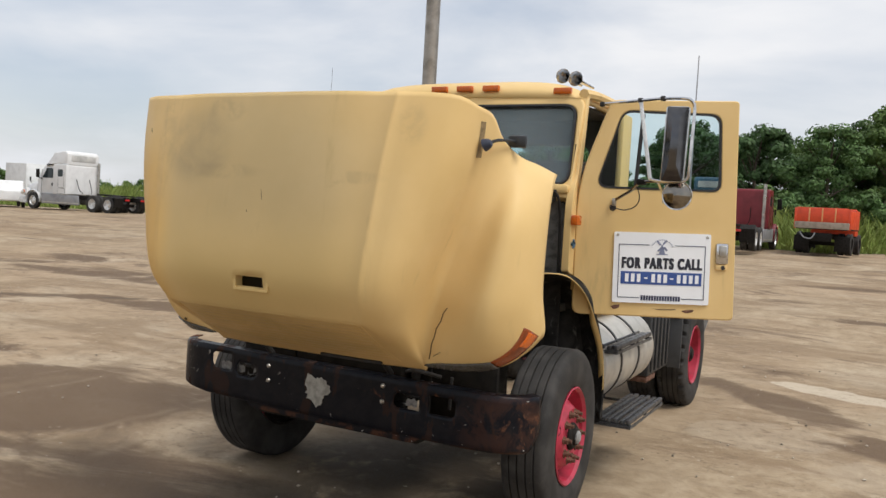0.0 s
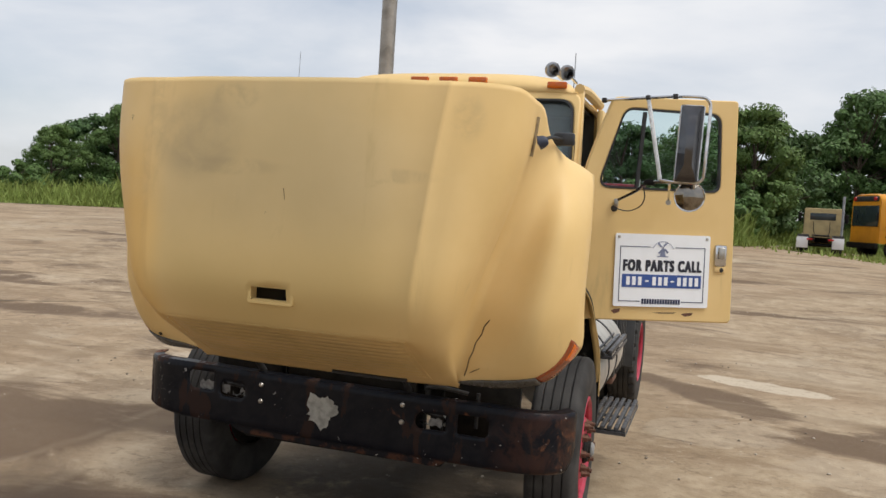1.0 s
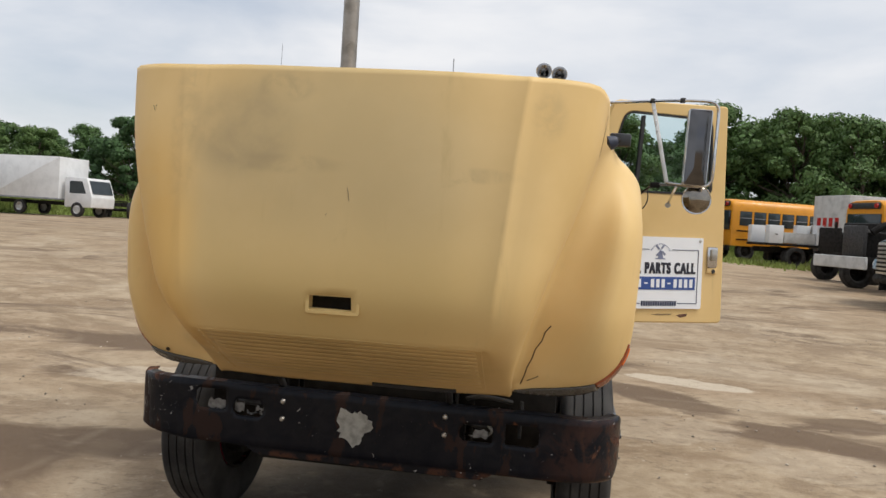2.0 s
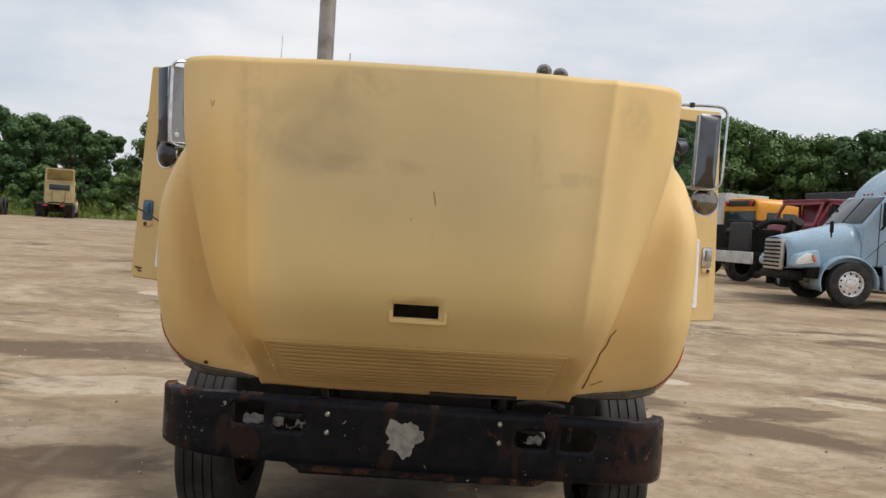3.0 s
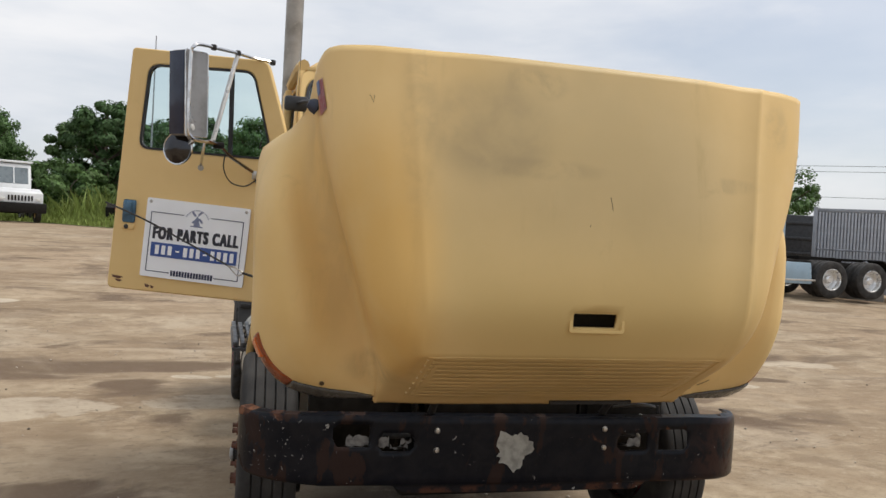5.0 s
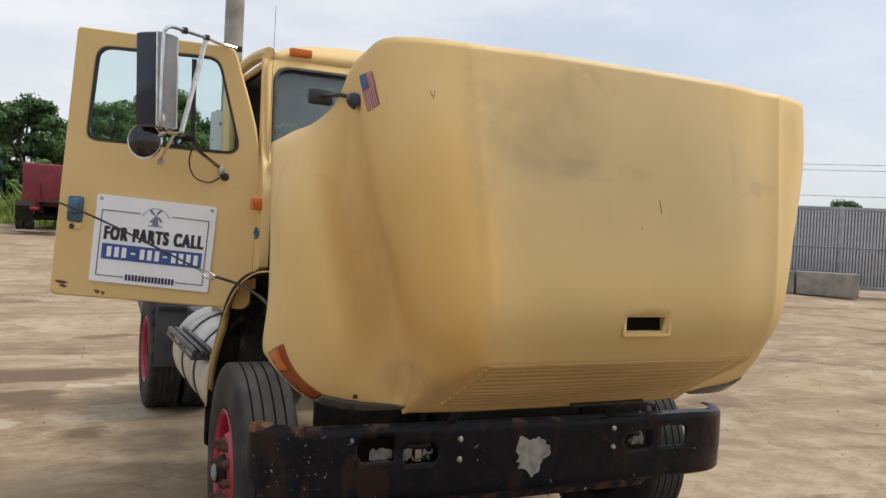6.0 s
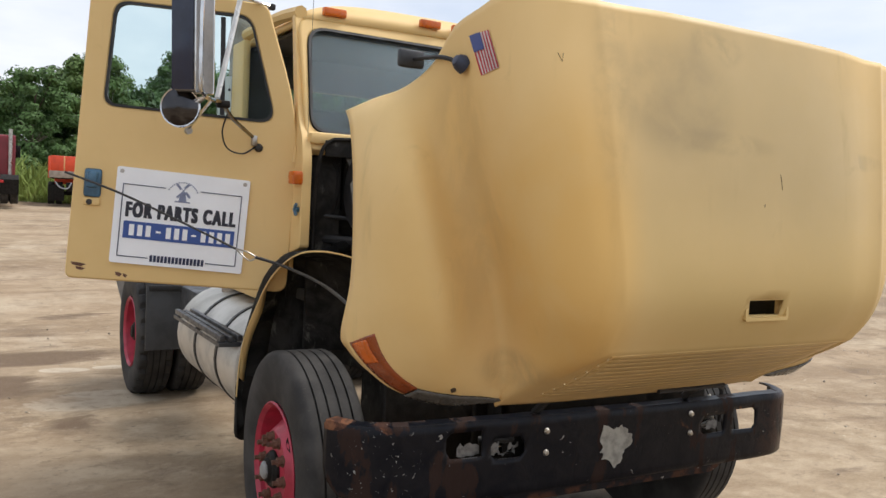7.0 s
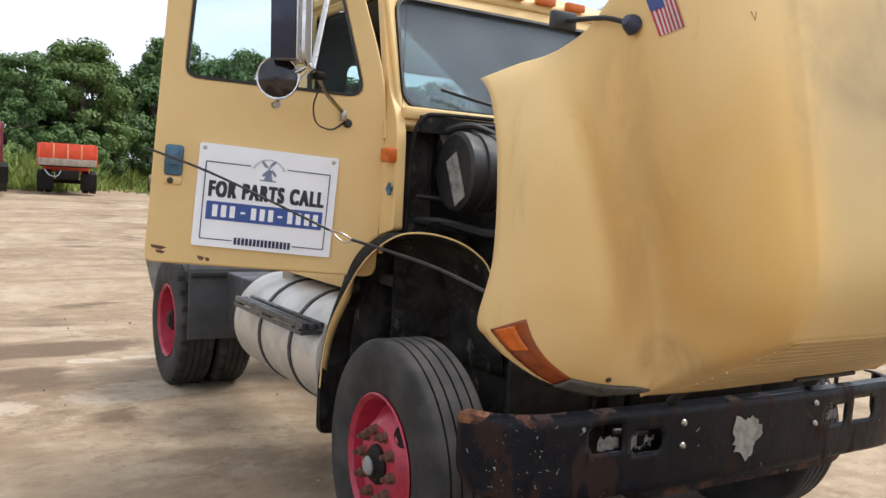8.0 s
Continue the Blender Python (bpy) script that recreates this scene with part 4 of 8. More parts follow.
# torn bright tin showing in the cut-outs
for x0, x1, z0, z1 in ((-0.80, -0.70, 0.748, 0.796), (-0.66, -0.61, 0.742, 0.790), (-0.60, -0.52, 0.730, 0.752), (-0.555, -0.505, 0.752, 0.772), (0.545, 0.615, 0.730, 0.768), (0.50, 0.545, 0.735, 0.752), (0.50, 0.58, 0.795, 0.812)):
    n = 7
    low = [(x0 + (x1 - x0) * k / n, z0 + rng.uniform(-0.004, 0.012)) for k in range(n + 1)]
    high = [(x0 + (x1 - x0) * k / n, z1 + rng.uniform(-0.014, 0.010)) for k in range(n, -1, -1)]
    part("torn_tin", plate(B(), low + high, 0.002, pose(0, 0.03 if x0 < -0.62 or x0 > 0 else 0.045, 0)), TORNTIN, BUMP, "torn bright tin in a cut-out")
# tow hooks and loose lines seen through the cut-outs
for pts, r, mat in (([(-0.66, 0.10, 0.785), (-0.56, 0.06, 0.79), (-0.50, 0.10, 0.775)], 0.016, DARKSTEEL), ([(0.48, 0.10, 0.79), (0.56, 0.05, 0.785), (0.63, 0.10, 0.77)], 0.013, DARKSTEEL),
                    ([(0.60, 0.12, 0.72), (0.63, 0.07, 0.76), (0.60, 0.08, 0.81), (0.66, 0.12, 0.86)], 0.008, ALU), ([(0.76, 0.14, 0.72), (0.765, 0.14, 0.90)], 0.010, DARKSTEEL),
                    ([(0.50, 0.10, 0.90), (0.56, 0.05, 0.925), (0.64, 0.06, 0.92), (0.72, 0.10, 0.90)], 0.011, DARKSTEEL)):
    part("tow_hook" if r > 0.012 else "brake_line", tube(B(), curve3(pts, 5), r, 8), mat, truck, "grey steel piece behind the bumper")
part("paper_tag", box(B(), (-0.88, 0.45, 0.852), (0.034, 0.004, 0.05), 0.0, None), LABELWHITE, truck, "small white tag behind the bumper")
part("bumper_valance", plate(B(), rounded([(-0.62, 0.595), (0.68, 0.585), (0.60, 0.530), (-0.53, 0.543)], 0.04), 0.012, pose(0, 0.02, 0)), BUMPER, BUMP, "rusty lower lip of the bumper")

# wheels, built once and shared
R_TYRE, W_TYRE = 0.525, 0.28


def tyre_mesh(lugs):
    bm = B()
    w, r = W_TYRE / 2, R_TYRE
    prof = [(0.288, -w * 0.70), (0.30, -w * 0.86), (0.34, -w * 0.98), (0.40, -w * 1.02), (0.445, -w * 1.0), (r - 0.058, -w * 0.985), (r - 0.034, -w * 0.955), (r - 0.017, -w * 0.90), (r - 0.007, -w * 0.83)]
    grooves = (-0.52, -0.18, 0.18, 0.52)
    tread = []
    for g in grooves:
        tread += [(r, (g - 0.034) * w), (r - 0.012, (g - 0.024) * w), (r - 0.012, (g + 0.024) * w), (r, (g + 0.034) * w)]
    prof = prof + [(r, -w * 0.74)] + tread + [(r, w * 0.74)] + [(a, -b) for a, b in prof[::-1]]
    n = 96 if lugs else 64
    lathe(bm, prof, n)
    if lugs:
        # cross grooves cut into the shoulders
        for v in bm.verts:
            k = round(math.atan2(v.co.y, v.co.x) / (2 * math.pi) * n) % n
            rad = math.hypot(v.co.x, v.co.y)
            if rad > r - 0.03 and abs(v.co.z) > w * 0.5 and (k + (1 if v.co.z > 0 else 3)) % 4 == 0:
                f = (r - 0.03) / rad
                v.co.x, v.co.y = v.co.x * f, v.co.y * f
    bmesh.ops.recalc_face_normals(bm, faces=bm.faces[:])
    me = bpy.data.meshes.new("tyre")
    bm.to_mesh(me)
    bm.free()
    me.materials.append(RUBBER)
    me.polygons.foreach_set("use_smooth", [True] * len(me.polygons))
    me.set_sharp_from_angle(angle=radians(30))
    return me


def solid(name, bm, mat, sharp=35):
    me = bpy.data.meshes.new(name)
    bmesh.ops.recalc_face_normals(bm, faces=bm.faces[:])
    bm.to_mesh(me)
    bm.free()
    me.materials.append(mat)
    me.polygons.foreach_set("use_smooth", [True] * len(me.polygons))
    me.set_sharp_from_angle(angle=radians(sharp))
    return me


def rim_mesh(front):
    """A steel disc wheel with hand holes; z is outward."""
    bm = B()
    if front:
        prof = [(0.285, -0.12), (0.288, 0.112), (0.30, 0.128), (0.292, 0.134), (0.275, 0.115), (0.268, 0.06), (0.255, 0.03), (0.225, 0.055), (0.175, 0.118), (0.165, 0.124), (0.085, 0.124), (0.08, 0.10), (0.0, 0.10)]
    else:
        prof = [(0.285, -0.12), (0.288, 0.112), (0.30, 0.128), (0.292, 0.134), (0.275, 0.115), (0.265, 0.02), (0.25, -0.04), (0.20, -0.06), (0.165, -0.065), (0.10, -0.065), (0.095, 0.02), (0.085, 0.03), (0.0, 0.03)]
    lathe(bm, prof, 40)
    return solid("rim", bm, RED, 30)


TYRE_F, TYRE_R, RIM_F, RIM_R = tyre_mesh(False), tyre_mesh(True), rim_mesh(True), rim_mesh(False)
GALVGREY = plain("grey_grease_cap", (0.30, 0.30, 0.29), 0.5)
NUT = solid("lug_nut", cyl(cyl(cyl(B(), (0, 0, 0), (0, 0, 0.03), 0.0205, None, 6), (0, 0, 0.028), (0, 0, 0.052), 0.011, None, 8), (0, 0, -0.002), (0, 0, 0.008), 0.026, None, 12), RUST)
HUB = solid("hub", lathe(B(), [(0.085, 0.09), (0.083, 0.135), (0.07, 0.15), (0.055, 0.152), (0.05, 0.165), (0.0, 0.168)], 24), GREASE)
HUBCAP = solid("hub_cap", lathe(B(), [(0.042, 0.150), (0.040, 0.172), (0.028, 0.182), (0, 0.184)], 9), GALVGREY)
HANDHOLE = solid("hand_hole", lathe(B(), [(0.0, 0.004), (0.046, 0.004), (0.049, 0.007), (0.054, 0.0)], 20), GREASE)

DRUM = solid("brake_drum", lathe(B(), [(0.0, -0.18), (0.20, -0.18), (0.21, -0.10), (0.2845, -0.095), (0.2845, -0.135), (0.30, -0.13)], 32), GREASE)


def wheel(x, y, side, front, spin=0.0, steer=0.0):
    """side: -1 or 1, the way the wheel's outer face looks."""
    m = pose(x, y, R_TYRE - (0.035 if front else 0.022), 0, 0, steer) @ pose(0, 0, 0, 0, 90 * side, 0) @ pose(0, 0, 0, 0, 0, spin)
    w = placed("wheel", RIM_F if front else RIM_R, truck, "dull red steel disc wheel", m)
    placed("tyre", TYRE_F if front else TYRE_R, w, "worn black radial truck tyre")
    if front or abs(x) > 1.0:
        placed("hub", HUB, w, "greasy black hub", Matrix.Translation((0, 0, 0 if front else -0.05)))
        if front:
            placed("hub_cap", HUBCAP, w, "bright dented hub cap")
            placed("brake_drum", DRUM, w, "black brake drum behind the wheel")
        for k in range(10):
            a = 2 * math.pi * k / 10
            placed("lug_nut", NUT, w, "rusty lug nut", Matrix.Translation((0.143 * math.cos(a), 0.143 * math.sin(a), 0.122 if front else -0.068)))
        for k in range(2):
            a = 2 * math.pi * (k + 0.5) / 2
            placed("hand_hole", HANDHOLE, w, "", Matrix.Translation((0.213 * math.cos(a), 0.213 * math.sin(a), 0.074 if front else -0.048)) @ Matrix.Rotation(a, 4, "Z") @ Matrix.Rotation(0.72 if front else 0.2, 4, "Y") )


for s in (-1, 1):
    wheel(1.085 * s, 0.90, s, True, 160 if s > 0 else -132, 2 * s)
    wheel(1.07 * s, 4.74, s, False, 5)
    wheel(0.76 * s, 4.74, -s, False, 40)

# frame
for s in (-1, 1):
    bm = B()
    box(bm, (0.42 * s, 3.1, 0.86), (0.008, 5.6, 0.25))
    box(bm, (0.385 * s, 3.1, 0.982), (0.075, 5.6, 0.008))
    box(bm, (0.385 * s, 3.1, 0.738), (0.075, 5.6, 0.008))
    part("frame_rail", bm, DARKSTEEL, truck, "black steel frame rail")
bm = B()
tube(bm, [(-0.95, 0.91, 0.47), (-0.5, 0.91, 0.40), (0.5, 0.91, 0.40), (0.95, 0.91, 0.47)], 0.055, 10)
part("front_axle", bm, GREASE, truck, "greasy black front axle beam")
bm = B()
cyl(bm, (-0.7, 4.74, 0.5), (0.7, 4.74, 0.5), 0.09, None, 14)
bmesh.ops.create_uvsphere(bm, u_segments=16, v_segments=10, radius=0.23, matrix=Matrix.Translation((0, 4.74, 0.5)))
part("rear_axle", bm, GREASE, truck, "black drive axle")
part("crossmember", box(B(), (0.03, 0.16, 0.56), (1.15, 0.16, 0.11), 0.02), GREASE, truck, "black crossmember below the bumper")
part("crossmember", box(B(), (0, 0.30, 0.86), (0.76, 0.10, 0.20), 0.01), GREASE, truck)
part("crossmember", box(B(), (0, 5.85, 0.86), (0.76, 0.10, 0.20), 0.01), DARKSTEEL, truck)
part("hinge_frame", box(B(), (0, 0.30, 0.965), (1.72, 0.06, 0.07), 0.01), GREASE, truck, "black hood hinge bar behind the bumper")
for s in (-1, 1):
    part("splash_apron", box(B(), (0.68 * s, 0.40, 0.80), (0.50, 0.03, 0.42), 0.01), GREASE, truck, "greasy black apron ahead of the wheel")
    part("hood_hinge", tube(B(), [(0.42 * s, 0.06, 0.885), (0.42 * s, -0.02, 0.96), (0.45 * s, -0.10, 1.02)], 0.018, 8), DARKSTEEL, truck, "steel hood hinge arm")
part("fifth_wheel", plate(B(), rounded([(-0.45, 4.35), (0.45, 4.35), (0.42, 5.1), (0.1, 5.15), (0, 4.8), (-0.1, 5.15), (-0.42, 5.1)], 0.08), 0.07, pose(0, 0, 1.19, -90, 0, 0)), GREASE, truck, "greasy fifth wheel plate")

# cab
CAB_F, CAB_B, HALF = 1.33, 2.66, 0.98


def cab():
    """Roof, pillars, rear wall, cowl and floor, each its own sheet."""
    # roof: a shallow crowned shell
    rows = []
    for v in np.linspace(0, 1, 9):
        y = 1.56 + v * (CAB_B - 1.56)
        row = []
        for u in np.linspace(-1, 1, 25):
            k = (1 - abs(u) ** 5)
            f = 1 - max(0.0, (0.14 - v) / 0.14) ** 2 * 0.55
            row.append(Vector((HALF * 0.94 * u, y, 2.64 + 0.135 * k ** 0.6 * f + 0.012 * (1 - u * u))))
        rows.append(row)
    rows.insert(0, [Vector((p.x, 1.535, 2.635 + 0.02 * (1 - abs(p.x)))) for p in rows[0]])
    roof = part("roof", grid(B(), rows), PAINT, truck, "pale yellow cab roof", sharp=50)
    roof.modifiers.new("thickness", "SOLIDIFY").thickness = 0.03
    # front face with the windscreen opening: leans back
    lean = math.degrees(math.atan2(1.56 - 1.27, 2.68 - 1.98))
    face = pose(0, 1.27, 1.98, -lean)
    outer = rounded([(-0.98, -0.04), (0.98, -0.04), (0.950, 0.725), (-0.950, 0.725)], [0.03, 0.03, 0.1, 0.1])
    inner = rounded([(-0.955, 0.05), (0.955, 0.05), (0.905, 0.66), (-0.905, 0.66)], 0.10)
    surround = part("windscreen_frame", framed(B(), outer, inner, 0.07, face), PAINT, truck, "pale yellow windscreen surround")
    soft = surround.modifiers.new("round", "BEVEL")
    soft.width, soft.segments, soft.limit_method, soft.angle_limit = 0.022, 3, "ANGLE", radians(50)
    seal = rounded([(-0.941, 0.064), (0.941, 0.064), (0.891, 0.646), (-0.891, 0.646)], 0.09)
    part("windscreen_seal", framed(B(), inner, seal, 0.045, face @ Matrix.Translation((0, -0.008, 0))), BLACK, truck, "black rubber windscreen seal")
    pane = plate(B(), seal, 0.006, face @ Matrix.Translation((0, 0.016, 0)))
    ws = part("windscreen", pane, SCREEN, truck, "greenish windscreen glass")
    ws.visible_shadow = False
    # rear wall with a rear window
    back = pose(0, CAB_B - 0.03, 1.1)
    bo = rounded([(-HALF * 0.97, 0), (HALF * 0.97, 0), (HALF * 0.92, 1.62), (-HALF * 0.92, 1.62)], 0.08)
    bi = rounded([(-0.66, 0.86), (0.66, 0.86), (0.64, 1.31), (-0.64, 1.31)], 0.07)
    part("rear_wall", framed(B(), bo, bi, 0.03, back), PAINT, truck, "yellow cab rear wall with a window")
    io = rounded([(-0.93, 0.1), (0.93, 0.1), (0.88, 1.55), (-0.88, 1.55)], 0.05)
    part("rear_trim", framed(B(), io, bi, 0.012, back @ Matrix.Translation((0, -0.016, 0))), INTERIOR, truck, "dark cab rear trim")
    pane = part("rear_window", plate(B(), bi, 0.006, back @ Matrix.Translation((0, 0.012, 0))), GLASS, truck, "rear window glass")
    pane.visible_shadow = False
    for s in (-1, 1):
        bm = B()
        # rear door post and upper rail
        box(bm, (0.955 * s, 2.53, 1.9), (0.05, 0.24, 1.5), 0.02)
        part("door_post", bm, PAINT, truck)
        bm = B()
        tube(bm, curve3([(0.93 * s, 1.56, 2.665), (0.935 * s, 1.9, 2.69), (0.935 * s, 2.5, 2.69)], 4), 0.035, 8)
        part("roof_rail", bm, PAINT, truck)
        # cowl side ahead of the hinge, running up into the windscreen pillar
        side = plate(B(), rounded([(1.235, 1.46), (1.40, 1.42), (1.40, 2.05), (1.615, 2.650), (1.575, 2.665), (1.345, 2.09), (1.27, 2.00), (1.235, 1.90)], [0.02, 0.01, 0.03, 0.01, 0.01, 0.05, 0.06, 0.05]), 0.05, pose(0.985 * s - 0.025, 0, 0, 0, 0, 90) @ Matrix.Scale(-1, 4, (0, 1, 0)))
        for v in side.verts:
            v.co.x -= s * 0.05 * max(0.0, v.co.z - 1.93) / 0.7
        pillar = part("cowl_pillar", side, PAINT, truck, "yellow cowl side and windscreen pillar")
        soft = pillar.modifiers.new("round", "BEVEL")
        soft.width, soft.segments, soft.limit_method, soft.angle_limit = 0.010, 3, "ANGLE", radians(50)
        part("inner_cowl", plate(B(), rounded([(0.78 * s, 1.44), (0.95 * s, 1.44), (0.95 * s, 1.90), (0.78 * s, 1.95)], 0.03), 0.008, pose(0, 1.30, 0)), DUSTYGREY if s > 0 else BAYDUST, truck, "dusty inner cowl panel")
        part("door_gap", box(B(), (1.0125 * s, 1.384, 1.66), (0.007, 0.012, 0.92), 0.0), GREASE, truck, "dark gap along the door hinge")
        sill = box(B(), (0.93 * s, 2.12, 1.17), (0.14, 0.86, 0.10), 0.02)
        part("door_sill", sill, PAINT, truck, "yellow door sill")
    part("cowl_top", box(B(), (0, 1.29, 2.0), (1.94, 0.10, 0.06), 0.02), PAINT, truck, "yellow cowl panel below the windscreen")
    part("firewall", box(B(), (0, 1.375, 1.46), (1.84, 0.03, 1.08), 0.01), BAYDUST, truck, "grimy black firewall under grey dust")
    part("firewall_top", box(B(), (0, 1.224, 1.952), (1.80, 0.014, 0.080), 0.004), BAYDUST, truck, "dusty black top of the firewall")
    part("cab_floor", box(B(), (0, 1.98, 1.20), (1.8, 1.2, 0.06), 0.01), INTERIOR, truck, "dark cab floor")
    part("headliner", box(B(), (0, 2.1, 2.62), (1.72, 0.98, 0.02), 0.005), INTERIOR, truck, "dark headliner")
    bm = B()
    box(bm, (0, 1.52, 1.93), (1.76, 0.26, 0.16), 0.04)
    part("dashboard", bm, INTERIOR, truck, "dark dashboard")
    for s in (-1, 1):
        bm = B()
        box(bm, (0.48 * s, 2.2, 1.52), (0.5, 0.48, 0.14), 0.05)
        box(bm, (0.48 * s, 2.44, 1.9), (0.5, 0.13, 0.74), 0.05, pose(0, 0, 0))
        part("seat", bm, INTERIOR, truck, "dark cloth seat")
    bm = B()
    tube(bm, [(0.48 + 0.21 * math.cos(a), 1.80 - 0.10 * math.sin(a), 1.98 + 0.17 * math.sin(a)) for a in np.linspace(0, 2 * math.pi, 29)[:-1]], 0.014, 8, True)
    tube(bm, [(0.27, 1.8, 1.98), (0.69, 1.8, 1.98)], 0.012, 6)
    tube(bm, [(0.48, 1.8, 1.98), (0.48, 1.58, 1.88)], 0.02, 8)
    part("steering_wheel", bm, BLACK, truck, "black steering wheel")


cab()

# doors, open
DOOR_W = 1.045
MIRRORBACK = plain("brushed_mirror_back", (0.12, 0.12, 0.125), 0.12, 0.95, 0.3, 9, 0.0)
SPOTCHROME = plain("spot_mirror_chrome", (0.075, 0.075, 0.08), 0.10, 1.0, 0.35, 9, 0.0)
WHITEBAR = plain("white_chromed_bar", (0.74, 0.74, 0.72), 0.3, 0.4, 0.2, 14, 0.02)
MIRRORGREY = plain("grey_mirror_housing", (0.27, 0.265, 0.26), 0.35, 0.6, 0.3, 10, 0.02)
GALVPALE = plain("pale_boss", (0.55, 0.55, 0.53), 0.5)
STACKSTEEL = plain("sooted_stack_steel", (0.34, 0.31, 0.27), 0.42, 0.75, 0.4, 5, 0.05)
SPOTSTEEL = plain("brown_spot_mirror", (0.27, 0.245, 0.21), 0.12, 1.0, 0.4, 9, 0.0)


def door_pose(s, hx, hy, z0, ahead, tilt):
    """x runs from the hinge outwards, -y is the outer skin, z up. ahead: degrees the door points back from the side."""
    d = Vector((math.cos(radians(ahead)) * s, math.sin(radians(ahead)), math.tan(radians(tilt)))).normalized()
    n = Vector((-d.y, d.x, 0)).normalized() * s      # inner side, towards the back
    up = d.cross(n) * s
    return Matrix(((d.x, n.x, up.x, hx), (d.y, n.y, up.y, hy), (d.z, n.z, up.z, z0), (0, 0, 0, 1)))


DOORS = {1: door_pose(1, 1.02, 1.33, 1.185, 24.2, 1.0), -1: door_pose(-1, -1.02, 1.375, 1.224, 19.2, 2.5)}


def door(s):
    m = DOORS[s]
    outer = rounded([(0.0, 0.0), (DOOR_W, 0.0), (DOOR_W - 0.03, 1.425), (0.20, 1.41), (0.0, 0.86)], [0.06, 0.035, 0.025, 0.045, 0.25])
    inner = rounded([(0.115, 0.835), (0.925, 0.835), (0.905, 1.335), (0.275, 1.345)], [0.09, 0.06, 0.07, 0.07])
    d = part("door", framed(B(), outer, inner, 0.05, m), PAINT, truck, "pale yellow cab door standing open")
    bv = d.modifiers.new("round", "BEVEL")
    bv.width, bv.segments, bv.limit_method, bv.angle_limit = 0.008, 2, "ANGLE", radians(50)
    seal = rounded([(0.128, 0.847), (0.913, 0.847), (0.894, 1.324), (0.281, 1.334)], [0.08, 0.055, 0.065, 0.065])
    part("window_seal", framed(B(), inner, seal, 0.03, m @ Matrix.Translation((0, -0.004, 0))), BLACK, d, "black rubber window seal")
    g = part("window_pane", plate(B(), seal, 0.005, m @ Matrix.Translation((0, 0.012, 0))), GLASS, d, "greenish door glass")
    g.visible_shadow = False
    part("vent_post", plate(B(), [(0.366, 0.85), (0.388, 0.85), (0.418, 1.322), (0.396, 1.322)], 0.022, m @ Matrix.Translation((0, 0.003, 0))), BLACK, d, "black vent window post")
    part("inner_panel", plate(B(), rounded([(0.05, 0.06), (0.94, 0.06), (0.94, 0.80), (0.05, 0.80)], 0.05), 0.02, m @ Matrix.Translation((0, 0.052, 0))), INTERIOR, d, "dark inner door trim")
    # handle
    hu, hz = (0.95, 0.435) if s > 0 else (0.945, 0.462)
    bm = box(B(), (hu, -0.006, hz), (0.078, 0.02, 0.135), 0.012, m)
    part("handle_plate", bm, CHROME if s > 0 else BLUEPLASTIC, d, "chrome door handle plate" if s > 0 else "door handle plate covered in blue film")
    bm = box(B(), (hu, -0.024, hz + 0.015), (0.045, 0.022, 0.075), 0.008, m)
    part("handle", bm, STEEL if s > 0 else BLUEPLASTIC, d, "chrome pull handle")
    bm = box(B(), (hu, -0.004, hz - 0.09), (0.075, 0.014, 0.035), 0.006, m)
    part("finger_recess", bm, PAINT, d)
    part("door_lock", lathe(B(), [(0.0, 0.006), (0.012, 0.005), (0.015, 0.0)], 12, m @ pose(hu + 0.01, -0.010, hz - 0.092, 90, 0, 0)), DARKSTEEL, d, "dull lock cylinder")
    return d


for s in (-1, 1):
    door(s)


